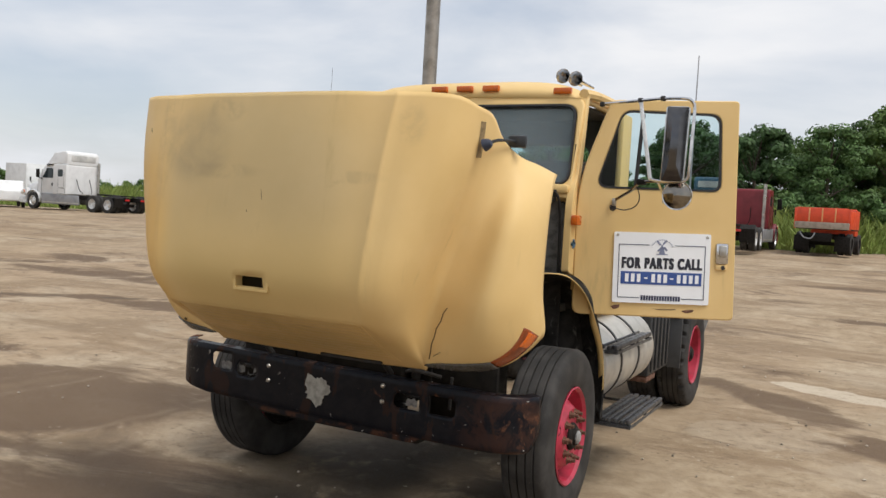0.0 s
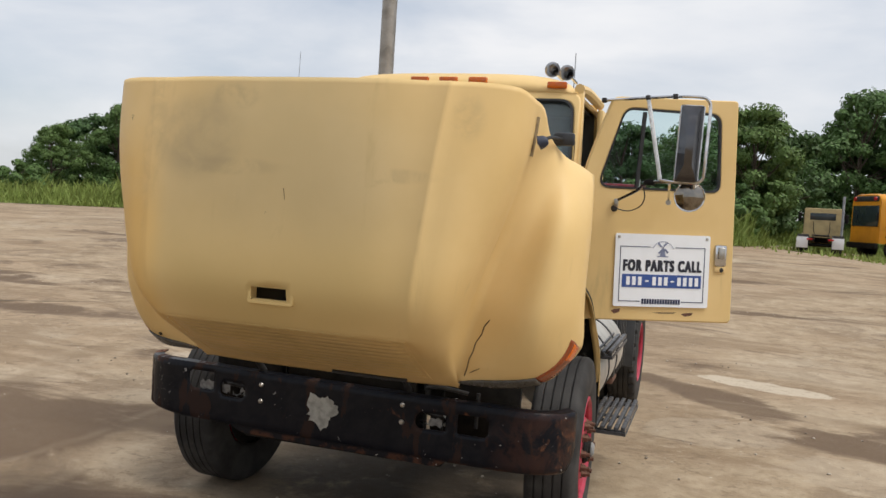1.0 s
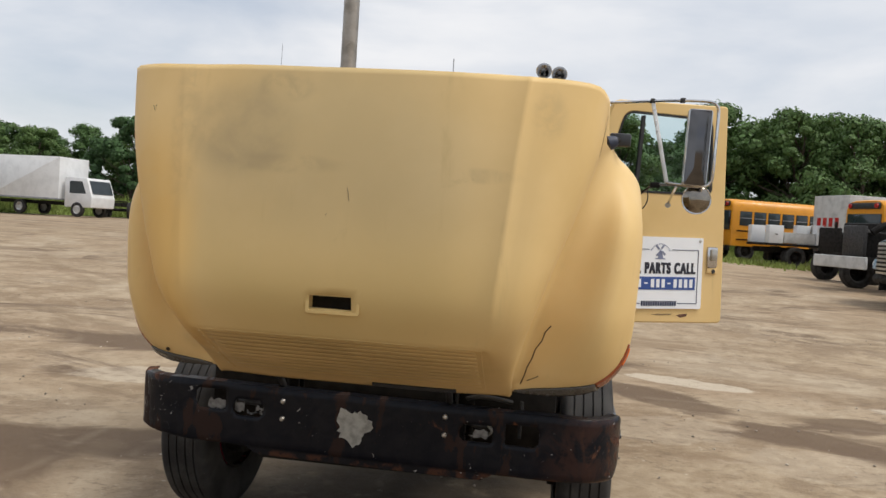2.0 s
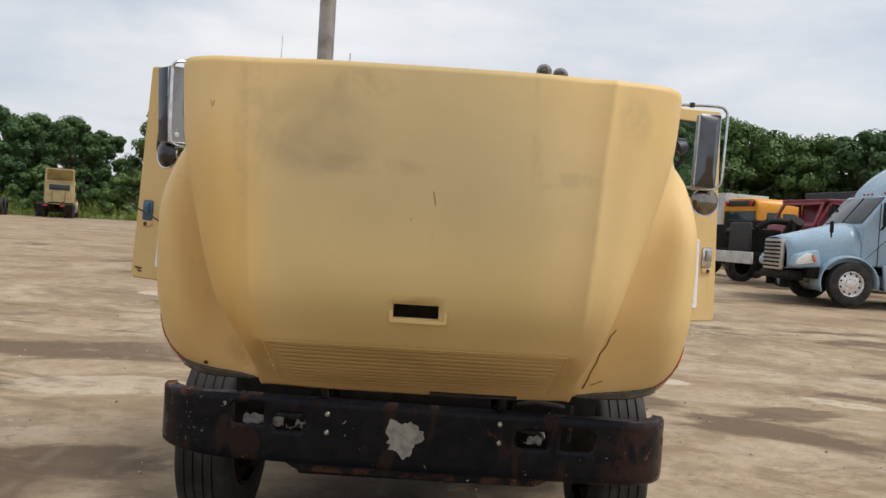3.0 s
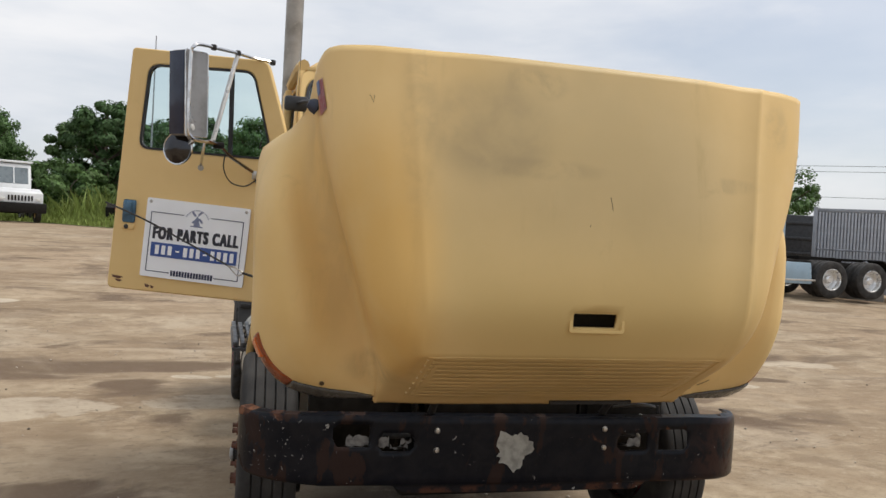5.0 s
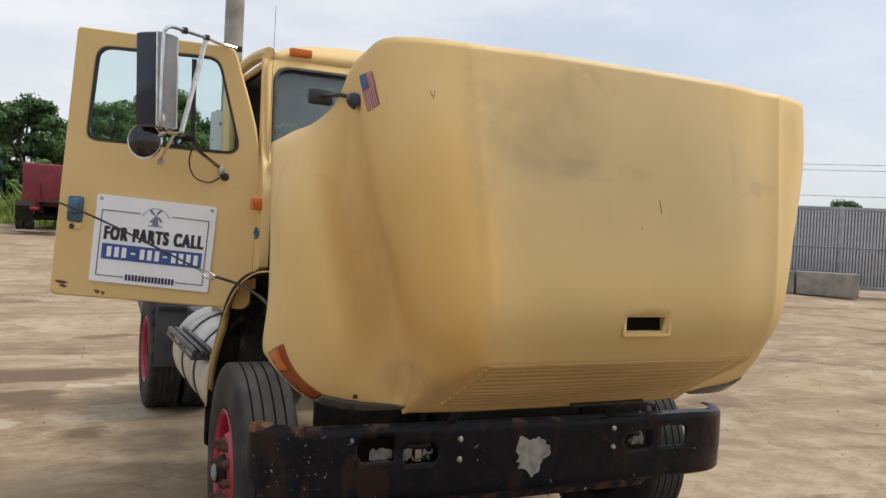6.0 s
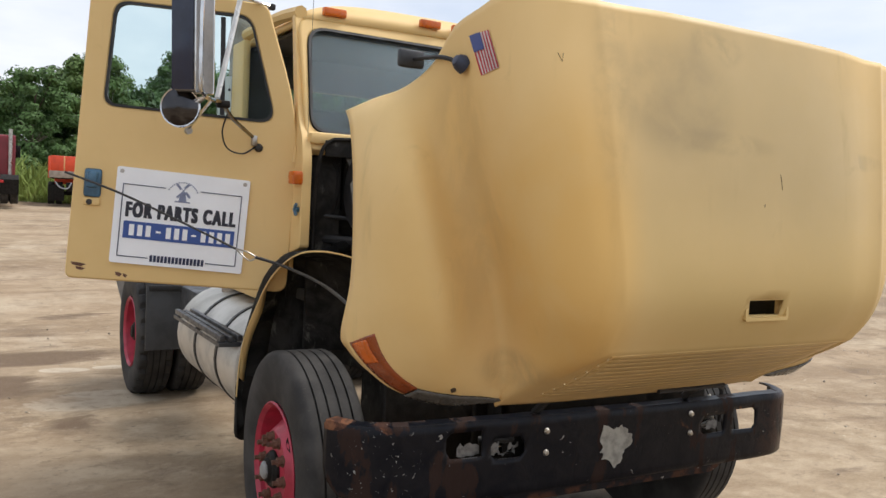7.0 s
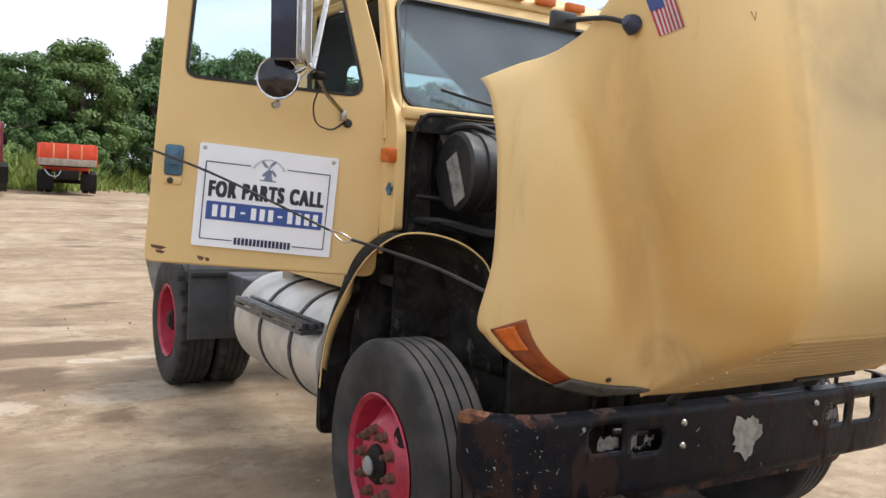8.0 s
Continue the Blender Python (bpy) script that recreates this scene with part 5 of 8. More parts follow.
def mirror(s):
    """A west-coast mirror: bent tube bracket, boxy head, round spot mirror, strut, brace and stays."""
    if s > 0:
        top = [(1.12, 1.385, 2.568), (1.26, 1.36, 2.575), (1.396, 1.29, 2.574), (1.56, 1.19, 2.568), (1.70, 1.135, 2.558), (1.745, 1.132, 2.540), (1.761, 1.136, 2.49)]
        drop = [(1.757, 1.137, 2.30), (1.752, 1.140, 2.13), (1.742, 1.144, 2.085), (1.70, 1.155, 2.062), (1.60, 1.19, 2.062), (1.502, 1.228, 2.078)]
        strut_ = [(1.396, 1.29, 2.572), (1.502, 1.228, 2.081)]
        brace = [(1.58, 1.20, 2.065), (1.44, 1.27, 2.062), (1.36, 1.34, 2.01), (1.235, 1.405, 1.945)]
        stay = [(1.56, 1.205, 2.06), (1.548, 1.47, 1.965)]
        cable = [(1.40, 1.31, 2.045), (1.41, 1.36, 1.97), (1.38, 1.40, 1.915), (1.31, 1.41, 1.885), (1.244, 1.402, 1.895)]
        head, wide, deep, tall = pose(1.656, 1.185, 2.288, 0, 1.5, 4), 0.132, 0.07, 0.445
        spot_m = pose(1.679, 1.20, 1.985, 90, 0, 6)
    else:
        top = [(-1.12, 1.455, 2.640), (-1.24, 1.40, 2.645), (-1.321, 1.29, 2.640), (-1.45, 1.14, 2.628), (-1.52, 1.06, 2.620), (-1.548, 1.030, 2.600), (-1.560, 1.030, 2.56)]
        drop = [(-1.560, 1.032, 2.36), (-1.556, 1.036, 2.17), (-1.545, 1.045, 2.135), (-1.52, 1.075, 2.120), (-1.47, 1.16, 2.120), (-1.432, 1.233, 2.135)]
        strut_ = [(-1.321, 1.29, 2.638), (-1.432, 1.233, 2.141)]
        brace = [(-1.46, 1.18, 2.125), (-1.40, 1.25, 2.115), (-1.33, 1.33, 2.06), (-1.195, 1.425, 1.985)]
        stay = [(-1.475, 1.16, 2.12), (-1.498, 1.485, 2.01)]
        cable = [(-1.36, 1.30, 2.09), (-1.37, 1.36, 2.00), (-1.33, 1.41, 1.925), (-1.25, 1.43, 1.905), (-1.19, 1.43, 1.94)]
        head, wide, deep, tall = pose(-1.568, 1.150, 2.366, 0, -3.0, 48), 0.165, 0.110, 0.450
        spot_m = pose(-1.611, 1.16, 2.074, 90, 0, -32)
    frame_ = part("mirror_frame", tube(B(), curve3(top + drop, 4), 0.0095, 8), CHROME, truck, "chromed mirror bracket of bent tube")
    for p in (top[0], top[2], top[3]):
        part("bracket_clamp", box(B(), p, (0.032, 0.032, 0.030), 0.007), DARKSTEEL, frame_, "small dark clamp")
    part("mirror_strut", tube(B(), strut_, 0.0125, 8), WHITEBAR, frame_, "white-chromed upright strut")
    part("mirror_brace", tube(B(), curve3(brace, 4), 0.0095, 8), SPOTSTEEL, frame_, "tarnished lower brace")
    part("brace_joint", box(B(), brace[1], (0.06, 0.045, 0.035), 0.01), GREASE, frame_, "black pivot of the brace")
    part("mirror_stay", tube(B(), stay, 0.008, 6), CHROME, frame_)
    part("stay_foot", cyl(B(), Vector(stay[1]) - Vector((0, 0.012, 0.012)), Vector(stay[1]) + Vector((0, 0.02, -0.012)), 0.017, None, 10), STEEL, frame_)
    part("brace_foot", box(B(), Vector(brace[-1]) - Vector((0, 0, 0.012)), (0.026, 0.03, 0.05), 0.006), STEEL, frame_)
    # the head
    shell = [[head @ Vector((x * w, y, z * h)) for x, z in rounded([(-wide / 2, -tall / 2), (wide / 2, -tall / 2), (wide / 2, tall / 2), (-wide / 2, tall / 2)], 0.012)]
             for w, h, y in ((0.97, 0.99, -deep / 2 - 0.003), (1.0, 1.0, -deep / 2), (1.0, 1.0, deep / 2 - 0.02), (0.86, 0.95, deep / 2))]
    bm = B()
    rings = [[bm.verts.new(p) for p in ring] for ring in shell]
    for r0, r1 in zip(rings, rings[1:]):
        for k in range(len(r0)):
            bm.faces.new((r0[k], r0[(k + 1) % len(r0)], r1[(k + 1) % len(r0)], r1[k]))
    bm.faces.new(rings[0])
    bm.faces.new(rings[-1])
    bmesh.ops.recalc_face_normals(bm, faces=bm.faces[:])
    part("mirror_housing", bm, STEEL if s > 0 else MIRRORGREY, frame_, "boxy stainless mirror housing")
    if s > 0:
        # this one shows its folded back: four facets round a flat middle
        bm = B()
        rim = [bm.verts.new(head @ Vector((x, -0.041, z))) for x, z in ((-0.062, -0.222), (0.062, -0.222), (0.062, 0.222), (-0.062, 0.222))]
        mid = [bm.verts.new(head @ Vector((x, -0.085, z))) for x, z in ((-0.022, -0.125), (0.022, -0.125), (0.022, 0.155), (-0.022, 0.155))]
        for k in range(4):
            bm.faces.new((rim[k], rim[(k + 1) % 4], mid[(k + 1) % 4], mid[k]))
        bm.faces.new(mid)
        bmesh.ops.recalc_face_normals(bm, faces=bm.faces[:])
        part("mirror_back", bm, MIRRORBACK, frame_, "folded stainless back of the mirror")
    else:
        part("mirror_glass", box(B(), (-wide / 2 - 0.003, 0, 0), (0.005, deep * 0.94, tall * 0.97), 0.002, head), NAVYGLASS, frame_, "dark blue mirror glass")
        part("head_lamp", lathe(B(), [(0, 0.006), (0.014, 0.005), (0.018, 0.0)], 14, head @ pose(-0.03, -deep / 2 - 0.003, -0.18, 90, 0, 0)), GALVPALE, frame_, "pale round boss")
    part("mirror_rim", tube(B(), [head @ Vector((x, -deep / 2 - 0.002, z)) for x, z in rounded([(-wide / 2, -tall / 2), (wide / 2, -tall / 2), (wide / 2, tall / 2), (-wide / 2, tall / 2)], 0.014)], 0.004, 6, True), CHROME, frame_, "chrome rim")
    # the round spot mirror on its legs
    bm = lathe(B(), [(0, 0.030), (0.035, 0.026), (0.062, 0.016), (0.082, 0.003)], 28, spot_m)
    bmesh.ops.recalc_face_normals(bm, faces=bm.faces[:])
    spot_ = part("spot_mirror", bm, SPOTSTEEL if s > 0 else SPOTCHROME, frame_, "round convex spot mirror")
    bm = lathe(B(), [(0.082, 0.004), (0.087, 0.006), (0.090, -0.002), (0.085, -0.016), (0.045, -0.036), (0, -0.042)], 28, spot_m)
    bmesh.ops.recalc_face_normals(bm, faces=bm.faces[:])
    part("spot_shell", bm, CHROME, spot_, "chrome shell and rim")
    for a in (100, 220, 340):
        part("spot_leg", tube(B(), [spot_m @ Vector((0.03 * math.cos(radians(a)), 0.03 * math.sin(radians(a)), -0.035)), drop[3]], 0.006, 6), CHROME, spot_)
    part("mirror_cable", tube(B(), curve3(cable, 6), 0.0038, 6), BLACK, frame_, "dangling black mirror cable")
    bm = lathe(B(), [(0.0, 0.02), (0.014, 0.018), (0.020, 0.004), (0.022, 0.0)], 14, DOORS[s] @ pose(0.235 if s > 0 else 0.19, -0.001, 0.708 if s > 0 else 0.708, 90, 0, 0))
    part("cable_grommet", bm, BLACK, frame_, "black cable grommet")


for s in (-1, 1):
    mirror(s)

# fuel tanks, steps, rear fenders, inner fenders
GREYFLAP = plain("grey_flap", (0.33, 0.33, 0.32), 0.6)
STEPGREY = plain("worn_grey_step", (0.105, 0.107, 0.112), 0.42, 0.5, 0.4, 22, 0.1)
for s in (-1, 1):
    bm = B()
    prof = [(0.0, 0.0), (0.24, 0.0), (0.29, 0.02), (0.305, 0.05), (0.305, 1.30), (0.29, 1.33), (0.24, 1.35), (0, 1.35)]
    lathe(bm, prof, 40, pose(0.895 * s, 1.64, 0.785, -90, 0, 0))
    bmesh.ops.recalc_face_normals(bm, faces=bm.faces[:])
    tank = part("fuel_tank", bm, ALU, truck, "dusty bare aluminium round fuel tank")
    for y in (1.96, 2.44):
        bm = lathe(B(), [(0.304, 0), (0.312, 0.002), (0.312, 0.036), (0.304, 0.038)], 40, pose(0.895 * s, y, 0.785, -90, 0, 0))
        part("tank_strap", bm, DARKSTEEL, tank, "dark steel tank strap")
    part("filler_cap", cyl(B(), (0.86 * s, 2.2, 1.06), (0.86 * s, 2.2, 1.13), 0.05, None, 16), DARKSTEEL, tank, "dark filler cap")
    for x, z in ((1.12, 0.935), (1.24, 0.435)) if s > 0 else ((1.135, 0.945),):
        y0, y1 = (1.66, 2.62) if s > 0 else (1.66, 2.74)
        tray = part("step", framed(B(), [(x - 0.135, y0), (x + 0.135, y0), (x + 0.135, y1), (x - 0.135, y1)], [(x - 0.128, y0 + 0.02), (x + 0.128, y0 + 0.02), (x + 0.128, y1 - 0.02), (x - 0.128, y1 - 0.02)], 0.02, pose(0, 0, z - 0.018, -90, 0, 0) @ Matrix.Diagonal((s, 1, 1, 1))), STEPGREY, truck, "dark grey slatted step")
        for k in range(6):
            part("slat", box(B(), ((x - 0.115 + 0.046 * k) * s, (y0 + y1) / 2, z + (0.006 if k % 2 else 0.0)), (0.028, y1 - y0 - 0.01, 0.03), 0.004), STEPGREY, tray)
        for y in (y0 + 0.05, (y0 + y1) / 2, y1 - 0.05):
            part("cross_bar", box(B(), (x * s, y, z - 0.022), (0.25, 0.022, 0.02), 0.003), STEPGREY, tray)
        for y in (1.98, 2.46):
            bm = tube(B(), [(x * s, y, z - 0.02), (0.95 * s, y, z - 0.02), (0.90 * s, y, 0.77)], 0.014, 6)
            part("step_bracket", bm, DARKSTEEL, truck)
    bm = box(B(), (0.875 * s, 4.10, 0.72), (0.63, 0.02, 0.54), 0.006)
    rows = [[Vector((x * s, 4.11 + 0.34 * (1 - math.cos(a)), 0.98 + 0.16 * math.sin(a))) for x in (0.56, 1.19)] for a in np.linspace(0, math.pi / 2, 7)]
    grid(bm, rows)
    q = part("quarter_fender", bm, GREYFENDER, truck, "dark grey plastic quarter fender ahead of the drive wheels")
    part("fender_rib", box(B(), (0.875 * s, 4.085, 0.945), (0.60, 0.03, 0.04), 0.006), BLACK, q, "black stiffening rib")
    flap = [[Vector(((0.70 + (0.56 - 0.16 * v) * u) * s, 5.36 + 0.10 * math.sin(2.6 * v), 1.02 - 0.56 * v)) for u in np.linspace(0, 1, 4)] for v in np.linspace(0, 1, 9)]
    thick(part("mud_flap", grid(B(), flap), GREYFLAP, truck, "pale grey mud flap"), 0.012)
    part("battery_box", box(B(), ((0.86 if s > 0 else 0.72) * s, 3.5, 0.78), (0.52, 0.72, 0.56 if s > 0 else 0.42), 0.02), DARKGREY, truck, "dark ribbed battery box")


for k in range(5):
    part("box_rib", box(B(), (1.125, 3.22 + 0.14 * k, 0.78), (0.02, 0.04, 0.50), 0.006), DARKGREY, truck, "raised rib of the battery box")
part("box_tray", box(B(), (0.98, 3.30, 0.47), (0.26, 0.30, 0.05), 0.01), RUST, truck, "rusty tray below the battery box")


def wheel_house(s):
    """The fixed black fender liner behind the front wheel, with a yellow lip."""
    rim = curve3([(1.19, 1.57, 0.45), (1.19, 1.585, 0.66), (1.185, 1.53, 0.93), (1.16, 1.40, 1.15), (1.135, 1.24, 1.325), (1.075, 1.09, 1.435), (0.98, 1.005, 1.458), (0.835, 0.99, 1.432),
                  (0.72, 0.985, 1.378), (0.64, 0.98, 1.30), (0.57, 0.975, 1.12), (0.54, 0.97, 0.80)], 5)
    rows = []
    for p in rim:
        row = []
        for d in (0.0, 0.25, 0.5, 0.75, 1.0):
            # the housing closes to a wall behind the wheel
            x, z = p.x + (0.86 - p.x) * 0.5 * d * d, p.z + (0.86 - p.z) * 0.45 * d * d
            row.append(Vector((x * s, p.y + (1.62 - p.y) * math.sin(d * math.pi / 2) * 0.9, z)))
        rows.append(row)
    bm = grid(B(), rows)
    bm.faces.new([bm.verts.new(r[-1]) for r in rows])
    w = part("wheel_house", bm, BAYDUST, truck, "black dusty wheel housing")
    thick(w, 0.01)
    edge = [r[0] for r in rows]
    part("wheel_house_lip", tube(B(), [p for k, p in enumerate(edge) if p.z > 0.62 and k < len(edge) - 6], 0.0045, 6), PAINT, w, "yellow lip of the wheel housing")
    # yellow skin from the lip back to the door
    skin = [[p, Vector((p.x * (1 - 0.03) , max(p.y + 0.02, 1.40 + 0.16 * max(0, 1.25 - p.z)), p.z - 0.03))] for p in edge if p.y > 1.06 and p.z > 0.75]
    thick(part("fender_skin", grid(B(), skin), PAINT, w, "yellow fender skin behind the wheel"), 0.006)
    part("splash_flap", plate(B(), rounded([(1.19 * s, 0.42), (0.85 * s, 0.42), (0.85 * s, 0.76), (1.19 * s, 0.76)], 0.06), 0.012, pose(0, 1.60, 0)), GREASE, truck, "black rubber splash flap")
    part("inner_wall", box(B(), (0.50 * s, 0.95, 0.96), (0.02, 1.15, 0.94), 0.004), BAYDUST, truck, "black inner splash shield")


for s in (-1, 1):
    wheel_house(s)

# engine bay
part("engine_block", box(B(), (0, 0.98, 1.15), (0.56, 0.72, 0.80), 0.05), BAYDUST, truck, "greasy black diesel engine")
part("valve_cover", box(B(), (0.02, 1.0, 1.60), (0.34, 0.66, 0.14), 0.04), GREASE, truck, "oily valve cover")
part("radiator", box(B(), (0, 0.42, 1.24), (0.82, 0.10, 0.84), 0.02), GREASE, truck, "black radiator")
part("oil_pan", box(B(), (0, 0.95, 0.68), (0.42, 0.70, 0.26), 0.05), GREASE, truck, "oil pan")
part("gearbox", box(B(), (0, 1.9, 0.86), (0.46, 1.0, 0.46), 0.06), GREASE, truck, "gearbox")
bm = lathe(B(), [(0.0, 0.0), (0.165, 0.0), (0.182, 0.012), (0.182, 0.05), (0.172, 0.055), (0.172, 0.085), (0.182, 0.09), (0.182, 0.12), (0.172, 0.125), (0.172, 0.16), (0.180, 0.165), (0.180, 0.19), (0.172, 0.195), (0.172, 0.42), (0.15, 0.44), (0, 0.44)], 36, pose(-0.79, 1.09, 1.74, 0, 90, -4))
bmesh.ops.recalc_face_normals(bm, faces=bm.faces[:])
GRIMYLABEL = plain("grimy_label", (0.30, 0.29, 0.26), 0.6, 0, 0.9, 14)
cleaner = part("air_cleaner", bm, BLACK, truck, "black drum air cleaner")
part("cleaner_label", box(B(), (0, 0, 0), (0.225, 0.100, 0.004), 0, pose(-0.79, 1.09, 1.74, 0, 90, -4) @ pose(0.035, -0.035, -0.005, 0, 0, -27)), GRIMYLABEL, cleaner, "grimy pale label")
bm = tube(B(), curve3([(-0.45, 1.02, 1.74), (-0.2, 0.9, 1.80), (0.1, 0.86, 1.72)], 5), 0.07, 12)
part("intake_hose", bm, BLACK, truck, "ribbed black intake hose")
bm = tube(B(), curve3([(-0.88, 1.36, 1.95), (-0.78, 1.25, 1.93), (-0.66, 1.15, 1.96), (-0.5, 1.1, 1.9)], 5), 0.016, 8)
part("hose", bm, BLACK, truck, "black hose")
bm = tube(B(), curve3([(-0.90, 1.36, 1.50), (-0.75, 1.2, 1.50), (-0.6, 1.0, 1.46), (-0.4, 0.9, 1.50)], 5), 0.022, 8)
part("hose", bm, BLACK, truck, "black hose")
part("bay_bracket", box(B(), (-0.84, 1.39, 1.72), (0.05, 0.03, 0.34), 0.008), DARKSTEEL, truck)
bm = lathe(B(), [(0, 0.012), (0.02, 0.01), (0.024, 0)], 14, pose(-0.88, 1.385, 1.66, 90, 0, 0))
part("firewall_plug", bm, STEEL, truck, "round steel plug in the firewall")
for s in (-1, 1):
    # rubber seal round the bay opening and the latch on the cowl side
    bm = tube(B(), curve3([(0.935 * s, 1.25, 1.45), (0.935 * s, 1.235, 1.75), (0.925 * s, 1.215, 1.92), (0.88 * s, 1.212, 1.985), (0.80 * s, 1.210, 2.0), (0.5 * s, 1.210, 2.004)], 5), 0.010, 8)
    part("bay_seal", bm, GREASE, truck, "black rubber hood seal")
    part("hood_latch", tube(tube(B(), [(1.0 * s, 1.27, 1.645), (1.03 * s, 1.262, 1.645)], 0.014, 8), [(1.028 * s, 1.25, 1.672), (1.03 * s, 1.27, 1.645), (1.026 * s, 1.255, 1.618)], 0.009, 6), BLUEPLASTIC, truck, "blue-grey hood latch")

for pts, r, name, mat in (([(-0.90, 1.34, 1.92), (-0.80, 1.30, 1.86), (-0.80, 1.30, 1.70), (-0.84, 1.32, 1.55)], 0.012, "wiring_harness", DUSTYBLACK),
                          ([(-0.88, 1.32, 1.62), (-0.70, 1.22, 1.60), (-0.55, 1.12, 1.52)], 0.010, "wiring_harness", BLACK),
                          ([(-0.86, 1.30, 1.44), (-0.74, 1.20, 1.47), (-0.58, 1.05, 1.45)], 0.020, "coolant_pipe", DUSTYBLACK),
                          ([(-0.72, 1.30, 1.95), (-0.60, 1.20, 1.97), (-0.42, 1.15, 1.96)], 0.010, "wiring_harness", BLACK),
                          ([(-0.70, 1.28, 1.90), (-0.55, 1.22, 1.92), (-0.45, 1.18, 1.88), (-0.35, 1.16, 1.92)], 0.014, "coolant_pipe", DUSTYBLACK)):
    part(name, tube(B(), curve3(pts, 4), r, 8), mat, truck, "black line in the engine bay")
part("washer_bottle", lathe(B(), [(0.0, 0.0), (0.030, 0.0), (0.034, 0.01), (0.034, 0.19), (0.026, 0.21), (0.0, 0.215)], 16, pose(-0.84, 1.20, 1.455, 0, 78, 20)), DUSTYBLACK, truck, "dusty black canister lying along the firewall")
part("heater_box", box(B(), (-0.62, 1.30, 1.80), (0.26, 0.12, 0.22), 0.03), BAYDUST, truck, "dusty black heater box")
part("heater_bracket", plate(B(), [(-0.80, 1.955), (-0.66, 1.955), (-0.64, 1.86), (-0.74, 1.84)], 0.01, pose(0, 1.245, 0)), DUSTYGREY, truck, "dusty grey bracket")
part("relay_box", box(B(), (-0.56, 1.225, 1.93), (0.12, 0.05, 0.05), 0.01), DUSTYGREY, truck, "dusty grey relay box")
part("wiper_motor", box(B(), (-0.60, 1.31, 1.90), (0.12, 0.08, 0.07), 0.02), DUSTYBLACK, truck, "dusty wiper motor")
part("bay_bracket", box(B(), (-0.74, 1.345, 1.80), (0.03, 0.03, 0.30), 0.006), DUSTYBLACK, truck)
part("battery_cable_tray", box(B(), (-0.66, 1.26, 1.475), (0.30, 0.06, 0.035), 0.012), DUSTYBLACK, truck, "dusty black tray")
PERF = Mat("perforated_steel", 0.4, 0.5)
_holes = PERF.ramp(PERF.voronoi(24), 0.22, 0.28)
PERF.base(PERF.mix((0.02, 0.02, 0.02), (0.55, 0.56, 0.55), _holes))
PERF = PERF.m
# exhaust stack, horns, marker lamps, antennas
bm = B()
cyl(bm, (-0.923, 2.675, 0.9), (-0.923, 2.675, 4.6), 0.064, None, 24)
part("exhaust_pipe", bm, STACKSTEEL, truck, "tall weathered steel exhaust pipe")
bm = B()
cyl(bm, (-0.923, 2.745, 1.2), (-0.923, 2.745, 2.45), 0.115, None, 24)
part("exhaust_shield", bm, PERF, truck, "perforated steel heat shield")
for x, y, z in ((0.706, 1.735, 2.822), (0.812, 1.705, 2.796)):
    bm = B()
    lathe(bm, [(0.010, 0.40), (0.013, 0.2), (0.019, 0.1), (0.030, 0.03), (0.050, 0.0), (0.053, -0.004), (0.049, 0.006), (0.026, 0.05), (0.008, 0.12)], 24, pose(x, y, z, -90, 0, 0))
    bmesh.ops.recalc_face_normals(bm, faces=bm.faces[:])
    part("air_horn", bm, CHROME, truck, "chromed trumpet air horn")
for x in (-0.755, -0.18, 0.03, 0.24, 0.785):
    bm = box(B(), (x, 1.535, 2.685 if abs(x) > 0.5 else 2.712), (0.13, 0.035, 0.042), 0.008)
    part("roof_marker", bm, ORANGE, truck, "amber roof marker lamp")
for s in (-1, 1):
    bm = box(B(), (1.03 * s, 1.27, 1.80), (0.05, 0.085, 0.065), 0.01)
    part("side_marker", bm, ORANGE, truck, "amber side marker lamp")

# antennas, wiper, hinges
for x, y, z0, z1 in ((-0.983, 1.25, 2.0, 2.853),):
    part("antenna", tube(B(), [(x, y, z0), (x + 0.01, y + 0.02, z1)], 0.0013, 5), DARKSTEEL, truck, "thin whip antenna")
part("wiper", tube(B(), [(-0.42, 1.27, 2.07), (-0.75, 1.30, 2.13)], 0.008, 5), BLACK, truck, "black wiper")
for s in (-1, 1):
    for z in (1.38, 1.92):
        part("door_hinge", cyl(B(), (1.005 * s, 1.36, z - 0.04), (1.005 * s, 1.36, z + 0.04), 0.012, None, 10), PAINT, truck)

# ---------- the signs on the doors, and the strap ----------


def letters(text, height, stretch=1.0, bold=0.0):
    """The text as a flat mesh, centred, in the xz plane and facing -y."""
    cu = bpy.data.curves.new("letters", "FONT")
    cu.space_character = 1.27
    cu.body, cu.align_x, cu.align_y, cu.size, cu.extrude, cu.offset = text, "CENTER", "CENTER", height / 0.72, 0.0005, bold
    ob = bpy.data.objects.new("letters", cu)
    me = bpy.data.meshes.new_from_object(ob)
    bpy.data.objects.remove(ob)
    me.transform(Matrix.Rotation(radians(90), 4, "X") @ Matrix.Diagonal((stretch, 1, 1, 1)))
    return me


def heavy(text, height, stretch, bold):
    """The same letters struck side by side and above one another, so that the strokes grow heavier."""
    one = letters(text, height, stretch, bold)
    bm = B()
    for i, (k, up) in enumerate((k, up) for k in (-2.4, -1.2, 0, 1.2, 2.4) for up in (-2.0, 2.0)):
        bm.from_mesh(one)
        bm.verts.ensure_lookup_table()
        n = len(one.vertices)
        for v in bm.verts[-n:]:
            v.co.x += 0.0024 * k
            v.co.z += 0.0012 * up
            v.co.y += 0.00008 * i
    me = bpy.data.meshes.new("lettering")
    bm.to_mesh(me)
    bm.free()
    return me


